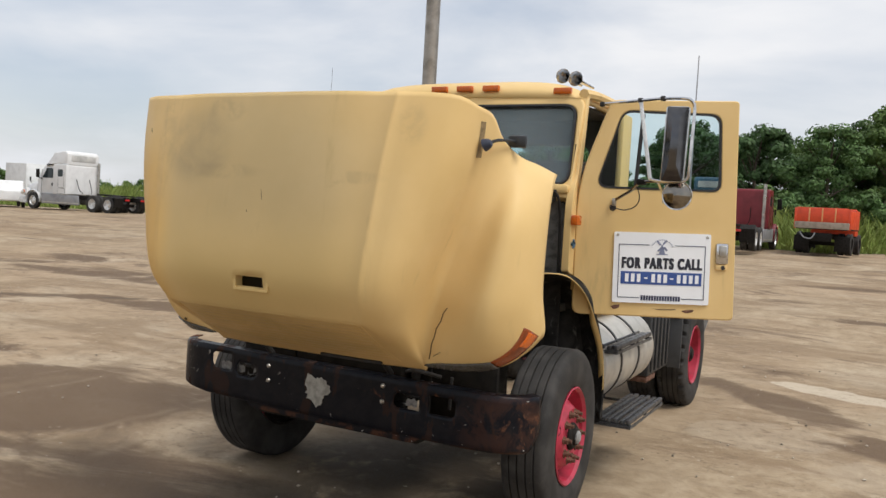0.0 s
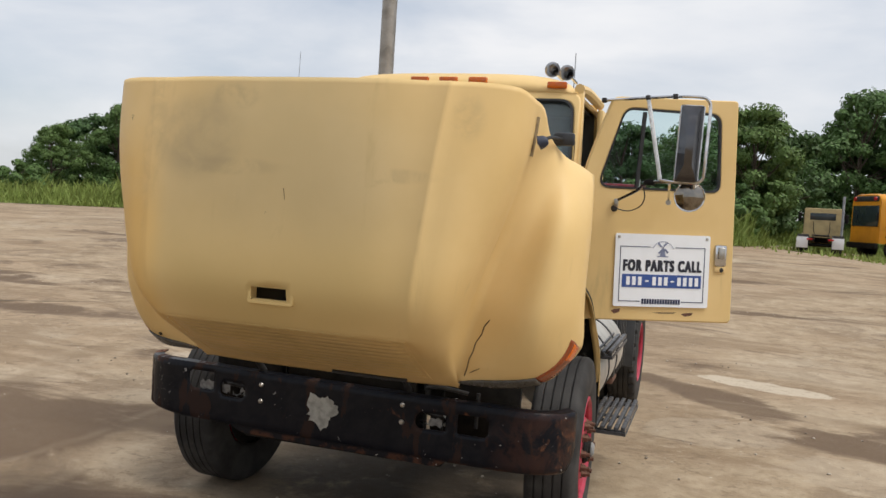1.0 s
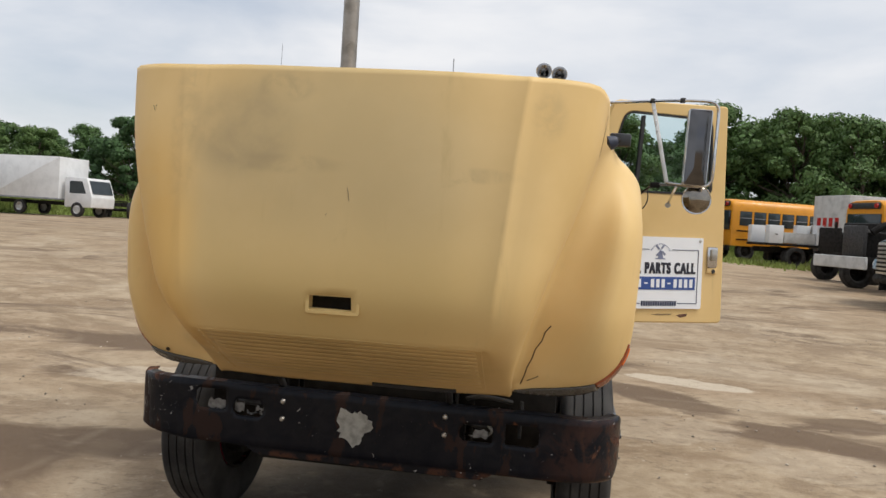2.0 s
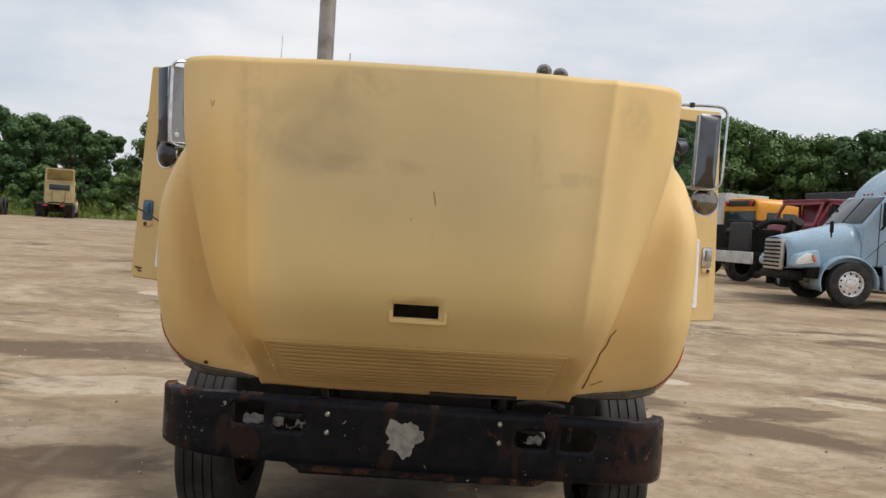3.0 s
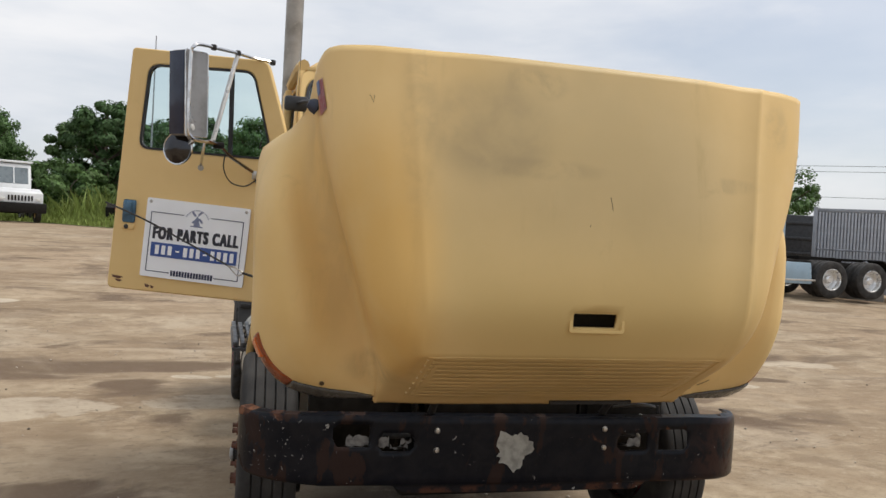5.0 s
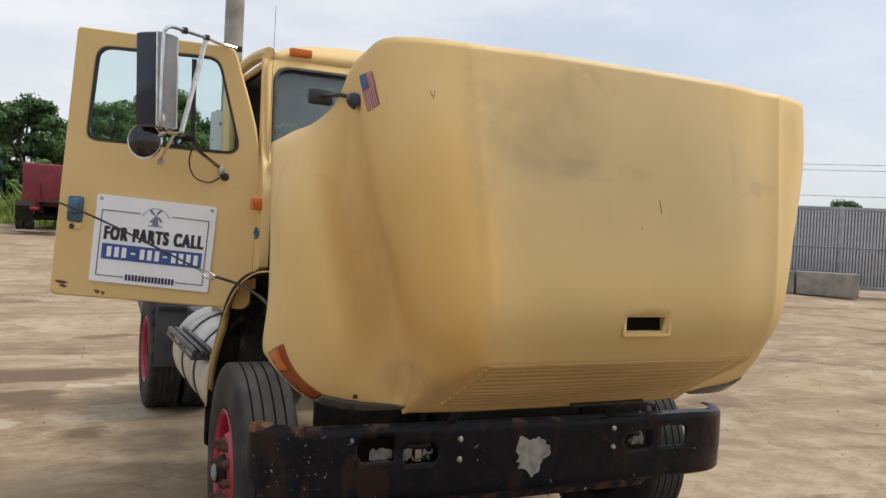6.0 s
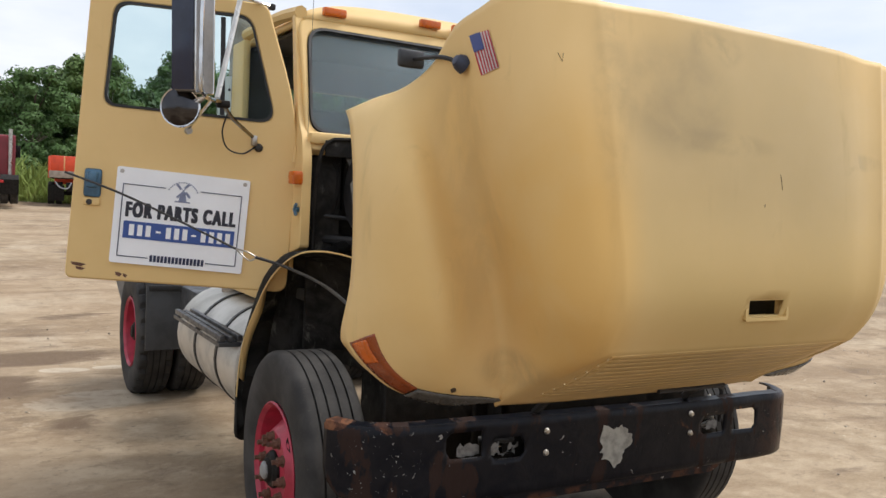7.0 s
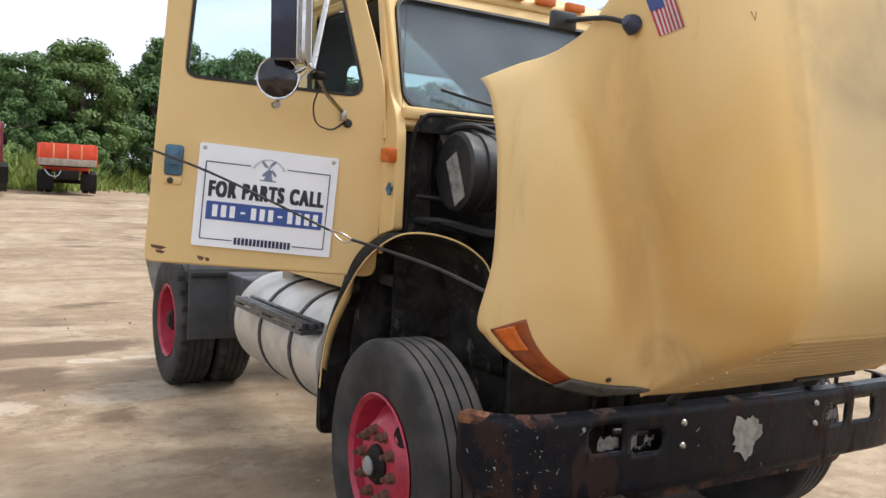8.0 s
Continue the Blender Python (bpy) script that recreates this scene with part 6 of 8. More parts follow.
def sign(s):
    t = thing("sign", "white parts-yard sign with blue band screwed to the open door", "sign", "door signs")
    u0, z0 = (0.566, 0.324) if s > 0 else (0.531, 0.316)
    flip = Matrix.Scale(-1, 4, (1, 0, 0)) if s < 0 else Matrix()
    m = DOORS[s] @ Matrix.Translation((u0, -0.010, z0)) @ flip @ Matrix.Rotation(radians(-0.5 if s > 0 else 1.2), 4, "Y")
    def flat(name, x, z, w, h, mat, y=-0.003, label=""):
        part(name, box(B(), (x, y, z), (w, 0.002, h), 0, m), mat, t, label)
    part("board", plate(B(), rounded([(-0.311, -0.2315), (0.311, -0.2315), (0.311, 0.2315), (-0.311, 0.2315)], 0.012), 0.008, m @ Matrix.Translation((0, -0.002, 0))), WHITE, t, "white plastic board")
    W, top, low, g = 0.277, 0.150, -0.197, 0.0045
    for x in (-W, W):
        flat("border_line", x, (top + low) / 2, g, top - low, INKBLUE)
    for x in (-1, 1):
        flat("border_line", x * (W + 0.082) / 2, top, W - 0.082, g, INKBLUE)
        flat("border_line", x * (W + 0.135) / 2, low, W - 0.135, g, INKBLUE)
    flat("blue_band", 0, -0.067, 0.520, 0.083, NAVY, -0.0032, "blue band")
    # the number and the address line are left as plain bars
    for x0, n in ((-0.221, 3), (-0.050, 3), (0.114, 4)):
        for k in range(n):
            flat("white_bar", x0 + 0.0385 * k, -0.067, 0.023, 0.054, WHITE, -0.0052)
    for x in (-0.097, 0.069):
        flat("white_bar", x, -0.067, 0.022, 0.009, WHITE, -0.0052)
    for k in range(15):
        flat("blue_bar", -0.120 + 0.0172 * k, low, 0.0125, 0.032, INKBLUE, -0.0034)
    me = heavy("FOR PARTS CALL", 0.069, 0.72, 0.0010)
    me.materials.append(INK)
    w = max(v.co.x for v in me.vertices) - min(v.co.x for v in me.vertices)
    me.transform(Matrix.Diagonal((0.518 / w, 1, 1, 1)))
    placed("lettering", me, t, "bold black lettering", m @ Matrix.Translation((0, -0.0036, 0.027)))
    # emblem: four sails over a small mill, with an arc of dashes
    hub_ = m @ Matrix.Translation((0, 0, 0.146))
    for a in (48, 132, 228, 312):
        arm = hub_ @ Matrix.Rotation(radians(a), 4, "Y")
        part("emblem_sail", box(box(B(), (0.023, -0.003, 0), (0.046, 0.002, 0.0035), 0, arm), (0.028, -0.0032, 0.0055), (0.032, 0.002, 0.0085), 0, arm), EMBLEM, t)
    part("emblem_mill", plate(B(), [(-0.019, 0.094), (0.019, 0.094), (0.011, 0.132), (0, 0.142), (-0.011, 0.132)], 0.002, m @ Matrix.Translation((0, -0.004, 0))), EMBLEM, t)
    part("emblem_base", plate(B(), [(-0.036, 0.088), (0.036, 0.088), (0.036, 0.094), (-0.036, 0.094)], 0.002, m @ Matrix.Translation((0, -0.004, 0))), EMBLEM, t)
    for a in range(-63, 64, 9):
        part("emblem_dash", box(B(), (0, -0.003, 0.074), (0.0055, 0.002, 0.0070), 0, m @ Matrix.Translation((0, 0, 0.112)) @ Matrix.Rotation(radians(a), 4, "Y")), EMBLEM, t)
    for x in (-0.288, 0.288):
        bm = lathe(B(), [(0.0, 0.004), (0.007, 0.004), (0.010, 0.0)], 12, m @ pose(x, -0.002, 0.21, 90, 0, 0))
        part("screw", bm, STEEL, t)


for s in (-1, 1):
    sign(s)

strap = thing("tie_strap", "black rubber strap hooked from the door to the hood", "strap")
part("cord", tube(B(), curve3([(-2.02, 1.63, 1.77), (-1.80, 1.50, 1.685), (-1.57, 1.37, 1.575), (-1.32, 1.24, 1.45)], 4), 0.0055, 6), BLACK, strap, "black cord")
part("hook", tube(B(), curve3([(-1.32, 1.24, 1.45), (-1.28, 1.205, 1.44), (-1.24, 1.19, 1.415), (-1.27, 1.20, 1.40), (-1.32, 1.24, 1.45)], 4), 0.004, 6), STEEL, strap, "bent steel hook")
part("cord", tube(B(), curve3([(-1.24, 1.19, 1.415), (-1.13, 1.10, 1.38), (-1.10, 0.7, 1.34), (-1.16, 0.22, 1.295)], 4), 0.0075, 6), BLACK, strap, "black rubber cord")

for s, u, z, w, h in ((-1, 0.985, 0.070, 0.035, 0.012), (-1, 0.975, 0.05, 0.022, 0.010), (-1, 0.80, 0.035, 0.016, 0.014), (-1, 0.77, 0.03, 0.010, 0.012), (1, 0.60, 0.055, 0.08, 0.007), (1, 0.75, 0.05, 0.04, 0.015), (1, 0.28, 0.06, 0.03, 0.02)):
    bm = plate(B(), [(u - w, z), (u - 0.3 * w, z - h), (u + 0.8 * w, z - 0.4 * h), (u + w, z + 0.7 * h), (u - 0.2 * w, z + 0.5 * h)], 0.001, DOORS[s] @ Matrix.Translation((0, -0.0015, 0)))
    part("paint_scrape", bm, RUST if w < 0.045 else SCUFF, truck, "rusty scrape on the door")

# ---------- trees and grass ----------


def tree_parts(seed, height, spread, leaf, clumps=84, leaves=230):
    """A tapered trunk with limbs, and a crown of leaf clumps with gaps."""
    rng = random.Random(seed)
    bm = B()
    trunk = curve3([(0, 0, -0.2), (rng.uniform(-.2, .2), rng.uniform(-.2, .2), height * 0.3), (rng.uniform(-.4, .4), rng.uniform(-.4, .4), height * 0.6), (rng.uniform(-.5, .5), rng.uniform(-.5, .5), height * 0.86)], 3)
    prev = None
    for i, p in enumerate(trunk):
        r = 0.022 * height * (1 - 0.85 * i / len(trunk))
        ring = [bm.verts.new(p + Vector((r * math.cos(a), r * math.sin(a), 0))) for a in np.linspace(0, 2 * math.pi, 8)[:-1]]
        if prev:
            for k in range(7):
                bm.faces.new((prev[k], prev[(k + 1) % 7], ring[(k + 1) % 7], ring[k]))
        prev = ring
    verts, faces = [], []
    # clumps fill an uneven dome; each hangs on a limb
    for k in range(clumps):
        h = rng.uniform(0.10, 0.97)
        shape = (math.sin(math.pi * min(1, (h + 0.18) / 1.2)) ** 0.7) if h > 0.25 else 0.75 + h
        a = k * 2.4 + rng.uniform(-.5, .5)
        reach = spread * shape * rng.uniform(0.25, 1.0) ** 0.6 * (1 + 0.22 * math.sin(3 * a + seed))
        e = Vector((math.cos(a) * reach, math.sin(a) * reach, height * h))
        cr = spread * rng.uniform(0.11, 0.27)
        if k % 3 == 0:
            i = max(1, min(len(trunk) - 1, int(h * 0.75 * len(trunk))))
            tube(bm, [trunk[i], (trunk[i] + e) / 2 + Vector((0, 0, -0.02 * height)), e], 0.0045 * height, 5)
        for _ in range(leaves):
            u = Vector((rng.gauss(0, 1), rng.gauss(0, 1), rng.gauss(0, 0.75))).normalized()
            p = e + Vector((u.x, u.y, u.z * 0.75)) * cr * rng.random() ** 0.25
            if p.z < 0.2:
                continue
            size = rng.uniform(0.06, 0.15)
            # leaves look outwards from their clump and upwards
            n = (u + Vector((rng.gauss(0, 0.32), rng.gauss(0, 0.32), rng.gauss(0, 0.32) + 0.25))).normalized()
            e1 = n.orthogonal().normalized()
            a1 = rng.uniform(0, 6.3)
            e1 = e1 * math.cos(a1) + n.cross(e1) * math.sin(a1)
            q = Matrix((e1, n.cross(e1), n)).transposed()
            base = len(verts)
            verts += [p + q @ Vector(c) * size for c in ((-0.55, -0.8, 0), (0.6, -0.5, 0.14), (0.35, 0.9, 0), (-0.6, 0.4, -0.12))]
            faces.append(tuple(range(base, base + 4)))
    me = bpy.data.meshes.new("crown")
    me.from_pydata(verts, [], faces)
    me.materials.append(leaf)
    return solid("trunk", bm, BARK, 60), me


TREES = [tree_parts(3, 8.6, 3.3, LEAF_A), tree_parts(5, 8.0, 3.2, LEAF_B), tree_parts(8, 9.4, 3.8, LEAF_A, 96), tree_parts(11, 6.6, 3.0, LEAF_B, 70), tree_parts(14, 3.2, 2.2, LEAF_A, 34, 190)]


def tree(kind, x, y, scale=1.0, turn=0.0, z=0.0):
    tm, me = TREES[kind]
    bush = kind == 4
    t = thing("bush" if bush else "tree", "rounded green bush at the edge of the grass" if bush else "leafy green broadleaf tree at the edge of the lot",
              "bush" if bush else "tree", "bushes round the lot" if bush else "trees round the lot",
              pose(x, y, ground_z(x, y) + z, 0, 0, turn) @ Matrix.Scale(scale, 4))
    placed("trunk", tm, t)
    placed("crown", me, t)
    return t


def tree_line():
    """Rows of trees behind the lot; azimuth (clockwise from +y), distance, height of the nearer row."""
    rng = random.Random(42)
    skyline = [(-43.4, 66, 6.2), (-41.6, 66, 7.7), (-39.4, 67, 8.2), (-37.2, 68, 7.4), (-34.8, 68, 6.8), (-32.0, 68, 7.4), (-29.2, 65, 7.9), (-27.0, 62, 8.0), (-24.8, 61, 7.8), (-22.8, 61, 7.1), (-18.9, 58, 9.2), (-17.0, 58, 9.4), (-15.9, 60, 8.2),
               (-11.0, 55, 9.0), (-8.6, 54, 9.3), (-6.2, 52, 9.1), (-4.0, 48, 9.3), (-1.8, 46, 8.8), (0.2, 46, 9.5), (2.6, 48, 10.7), (4.4, 50, 10.4), (8.6, 62, 10.4), (10.6, 64, 11.0), (13.2, 62, 11.3), (15.4, 60, 11.3),
               (17.6, 58, 11.4), (19.8, 58, 10.5), (22.0, 58, 9.7), (24.2, 58, 9.4), (26.4, 58, 9.9), (28.4, 58, 9.7), (31.4, 57, 9.5), (33.6, 55, 10.5), (35.2, 56, 10.0)]
    stations = []
    for a, d, h in skyline:
        x, y = d * math.sin(radians(a)), d * math.cos(radians(a)) - 3
        stations.append((a, d, (h - 1.7) * d / 58 + 1.7 - ground_z(x, y)))
    full = (8.6, 8.0, 9.4, 6.6)
    for i, (a, d, h) in enumerate(stations):
        near = i % 2 == 0
        for row, (dd, f) in enumerate(((0, 1.0), (5, 0.98))):
            if row == 0 and not near:
                continue
            az, dist = a + rng.uniform(-0.3, 0.3) + 0.4 * row, d + dd + rng.uniform(-1.0, 1.0)
            k = rng.choice((0, 1, 2, 3))
            tree(k, dist * math.sin(radians(az)), dist * math.cos(radians(az)) - 3, h * f / full[k] * rng.uniform(0.93, 1.01), rng.uniform(0, 360))
        for _ in range(1):
            az, dist = a + rng.uniform(-2, 2), d - 3.0 + rng.uniform(-1, 1)
            if -43 < az < -29 or 5 < az < 22:
                continue
            tree(4, dist * math.sin(radians(az)), dist * math.cos(radians(az)) - 3, rng.uniform(0.6, 1.1), rng.uniform(0, 360))
    for k in range(16):
        az, dist = -64 + 1.4 * k, rng.uniform(92, 112)
        tree(4, dist * math.sin(radians(az)), dist * math.cos(radians(az)), rng.uniform(0.8, 1.25), rng.uniform(0, 360))
    for az, dist, s in ((-20.8, 57, 1.15), (-19.6, 58, 1.0), (-21.6, 59, 1.1), (-13.9, 54, 1.1), (-12.8, 55, 1.2), (-14.8, 56, 1.0), (-37.5, 64, 1.1), (42, 70, 0.9), (47, 95, 1.0), (50, 100, 0.8)):
        tree(4, dist * math.sin(radians(az)), dist * math.cos(radians(az)), s)

    tree(3, 46.6, 35.4, 0.74, 40)


tree_line()

EDGE = [(-260, 60), (-75, 36), (-50, 33), (-40, 33), (-30, 45), (-24, 47), (-12, 44), (-6, 37), (1, 31), (3.6, 38), (5.2, 45), (9, 49), (20, 50), (34, 46), (60, 60), (260, 90)]


def edge_y(x):
    for (x0, y0), (x1, y1) in zip(EDGE, EDGE[1:]):
        if x0 <= x <= x1:
            return y0 + (y1 - y0) * (x - x0) / (x1 - x0)
    return 80.0


def grass_field():
    m = Mat("meadow_floor", 0.9)
    col = m.mix((0.10, 0.13, 0.045), (0.20, 0.215, 0.085), m.ramp(m.noise(0.5, 6), 0.35, 0.65))
    m.base(m.mix(col, (0.26, 0.22, 0.14), m.ramp(m.noise(1.7, 5), 0.58, 0.7, 0, 0.6))).bump(m.noise(6, 4), 0.5, 0.1)
    rows = []
    for k, d in enumerate((0, 0.8, 2, 4, 8, 14, 22, 34, 60, 120, 300)):
        row = []
        for x in np.linspace(-200, 120, 321):
            y = edge_y(x) + d + (0.9 * noise.noise((x * 0.35, 3.1, 0)) + 0.4 * noise.noise((x * 1.3, 7.7, 0)) if k < 3 else 0)
            row.append(Vector((x, y, ground_z(x, y) + (0.012 if k == 0 else 0.05))))
        rows.append(row)
    g = part("grass_field", grid(B(), rows), m.m, sharp=60)
    tagged(g, "rough green meadow beyond the lot", "grass", kind="structure")
    rng = random.Random(9)
    verts, faces = [], []
    for _ in range(52000):
        x = rng.uniform(-70, 34)
        far = rng.random() ** 1.6 * 20
        y = edge_y(x) + 0.2 + far + 0.9 * noise.noise((x * 0.35, 3.1, 0))
        p = Vector((x, y, ground_z(x, y)))
        patch = 0.6 + 0.8 * noise.noise((x * 0.18, y * 0.18, 2.0))
        h = max(0.2, (0.35 + 1.6 * min(1, far / 3.5)) * rng.uniform(0.6, 1.3) * max(0.45, patch))
        a, w = rng.uniform(0, 6.3), rng.uniform(0.035, 0.09)
        side, bend = Vector((math.cos(a), math.sin(a), 0)) * w, Vector((rng.gauss(0, 1), rng.gauss(0, 1), 0)) * 0.14 * h
        base = len(verts)
        verts += [p - side, p + side, p + bend + side * 0.6 + Vector((0, 0, h * 0.6)), p + bend * 2.4 + Vector((0, 0, h)), p + bend - side * 0.6 + Vector((0, 0, h * 0.6))]
        faces.append(tuple(range(base, base + 5)))
    # weeds along the parked vehicles
    for _ in range(2600):
        x, y = rng.gauss(9.5, 2.6), rng.gauss(36.5, 2.2)
        if noise.noise((x * 0.7, y * 0.7, 8.0)) < 0.0:
            continue
        p, h, a = Vector((x, y, ground_z(x, y))), rng.uniform(0.08, 0.34), rng.uniform(0, 6.3)
        side, bend = Vector((math.cos(a), math.sin(a), 0)) * 0.05, Vector((rng.gauss(0, 1), rng.gauss(0, 1), 0)) * 0.08
        base = len(verts)
        verts += [p - side, p + side, p + bend + Vector((0, 0, h))]
        faces.append((base, base + 1, base + 2))
    me = bpy.data.meshes.new("tall_grass")
    me.from_pydata(verts, [], faces)
    me.materials.append(GRASS)
    tagged(new("tall_grass", me), "tall uneven green grass and weeds", "grass", kind="stuff")


grass_field()

# ---------- parked vehicles ----------
VGLASS = plain("dark_vehicle_glass", (0.025, 0.035, 0.038), 0.08, 0, 0.2, 3, 0)
PALEBLUE = plain("pale_blue_paint", (0.30, 0.42, 0.52), 0.28, 0, 0.12, 2.5)
WHITEPAINT = plain("white_paint", (0.72, 0.73, 0.73), 0.35, 0, 0.12, 2)
DIRTYWHITE = plain("dirty_white_paint", (0.55, 0.55, 0.53), 0.5, 0, 0.3, 2)
MAROON = plain("dark_red_paint", (0.20, 0.018, 0.026), 0.35, 0, 0.3, 2)
TEAL = plain("teal_paint", (0.015, 0.09, 0.15), 0.35, 0, 0.3, 2)
TANPAINT = plain("tan_paint", (0.47, 0.36, 0.17), 0.5, 0, 0.25, 2)
BUSYELLOW = plain("bus_yellow", (0.72, 0.30, 0.018), 0.35, 0, 0.15, 1.5)
ORANGERED = plain("orange_red_paint", (0.72, 0.075, 0.022), 0.4, 0, 0.2, 3)
TIMBER = plain("grey_timber", (0.36, 0.30, 0.24), 0.8, 0, 0.3, 6, 0.3)
CONCRETE = plain("concrete", (0.30, 0.28, 0.25), 0.9, 0, 0.3, 3, 0.3)
GALV = plain("galvanised_steel", (0.33, 0.34, 0.36), 0.5, 0.4, 0.25, 3)
CLEARLAMP = plain("clear_lamp", (0.75, 0.75, 0.72), 0.12, 0, 0.1, 8, 0)
REDLAMP = plain("red_lamp", (0.45, 0.02, 0.02), 0.25, 0, 0.2, 8, 0)

POLISHED = plain("polished_wheel", (0.74, 0.74, 0.73), 0.3, 0.6, 0.15, 9)
V_TYRE = solid("tyre", lathe(B(), [(0.29, -0.10), (0.33, -0.135), (0.42, -0.14), (0.48, -0.13), (0.51, -0.11), (0.51, -0.035), (0.50, -0.03), (0.50, 0.03), (0.51, 0.035), (0.51, 0.11), (0.48, 0.13), (0.42, 0.14), (0.33, 0.135), (0.29, 0.10)], 36), RUBBER, 30)
DISC = [(0.285, -0.10), (0.292, 0.11), (0.30, 0.125), (0.29, 0.13), (0.275, 0.11), (0.262, 0.055), (0.20, 0.075), (0.12, 0.075), (0.10, 0.105), (0.06, 0.115), (0.0, 0.115)]
DEEP = [(0.285, -0.10), (0.292, 0.11), (0.30, 0.125), (0.29, 0.13), (0.275, 0.11), (0.262, 0.0), (0.20, -0.06), (0.12, -0.06), (0.11, 0.03), (0.07, 0.06), (0.0, 0.06)]
V_RIMS = {}
V_HOLE = solid("hand_hole", lathe(B(), [(0.0, 0.003), (0.026, 0.003), (0.028, 0.0)], 12), GREASE)


def vwheel(parent, x, y, side, rim="alu", deep=False, r=0.5, holes=True):
    """A truck wheel under a vehicle; side: the way its outer face looks along y."""
    mat = {"alu": POLISHED, "dark": GREASE, "white": DIRTYWHITE, "red": MAROON, "tan": TANPAINT}[rim]
    key = (rim, deep)
    if key not in V_RIMS:
        V_RIMS[key] = solid("rim", lathe(B(), DEEP if deep else DISC, 32), mat, 30)
    w = placed("wheel", V_RIMS[key], parent, "", pose(x, y, r, -90 * side, 0, 0) @ Matrix.Scale(r / 0.51, 4))
    placed("tyre", V_TYRE, w, "black tyre")
    if holes and not deep and rim == "alu":
        for k in range(10):
            a = 2 * math.pi * (k + 0.5) / 10
            placed("hand_hole", V_HOLE, w, "", Matrix.Translation((0.228 * math.cos(a), 0.228 * math.sin(a), 0.071)))
    return w


def prism(outline, width, bevel=0.04, y=0.0, seg=2):
    """A body whose side view is the outline (x, z), across the width, edges rounded."""
    bm = plate(B(), outline, width, Matrix.Translation((0, y - width / 2, 0)))
    if bevel:
        bmesh.ops.bevel(bm, geom=[e for e in bm.edges if e.calc_face_angle(0) > 0.5], offset=bevel, segments=seg, affect="EDGES", profile=0.5)
    return bm


def side_plate(outline, y, thick_, side):
    """A flat plate on a flank: outline (x, z), at y, growing outwards."""
    return plate(B(), outline, thick_ * side, Matrix.Translation((0, y, 0)))


def vehicle(name, label, category, x, y, heading, group=""):
    return thing(name, label, category, group, pose(x, y, ground_z(x, y) + 0.01, 0, 0, heading))


def chassis(v, x0, x1, axles, rim="alu", z=0.95):
    for s in (-1, 1):
        part("frame_rail", box(B(), ((x0 + x1) / 2, 0.42 * s, z - 0.12), (x0 - x1, 0.09, 0.25), 0.01), GREASE, v)
    for x in axles:
        for s in (-1, 1):
            vwheel(v, x, 1.06 * s, s, rim, True)
            vwheel(v, x, 0.74 * s, -s, rim, True)
        part("axle", cyl(B(), (x, -0.8, 0.5), (x, 0.8, 0.5), 0.09, None, 10), GREASE, v)


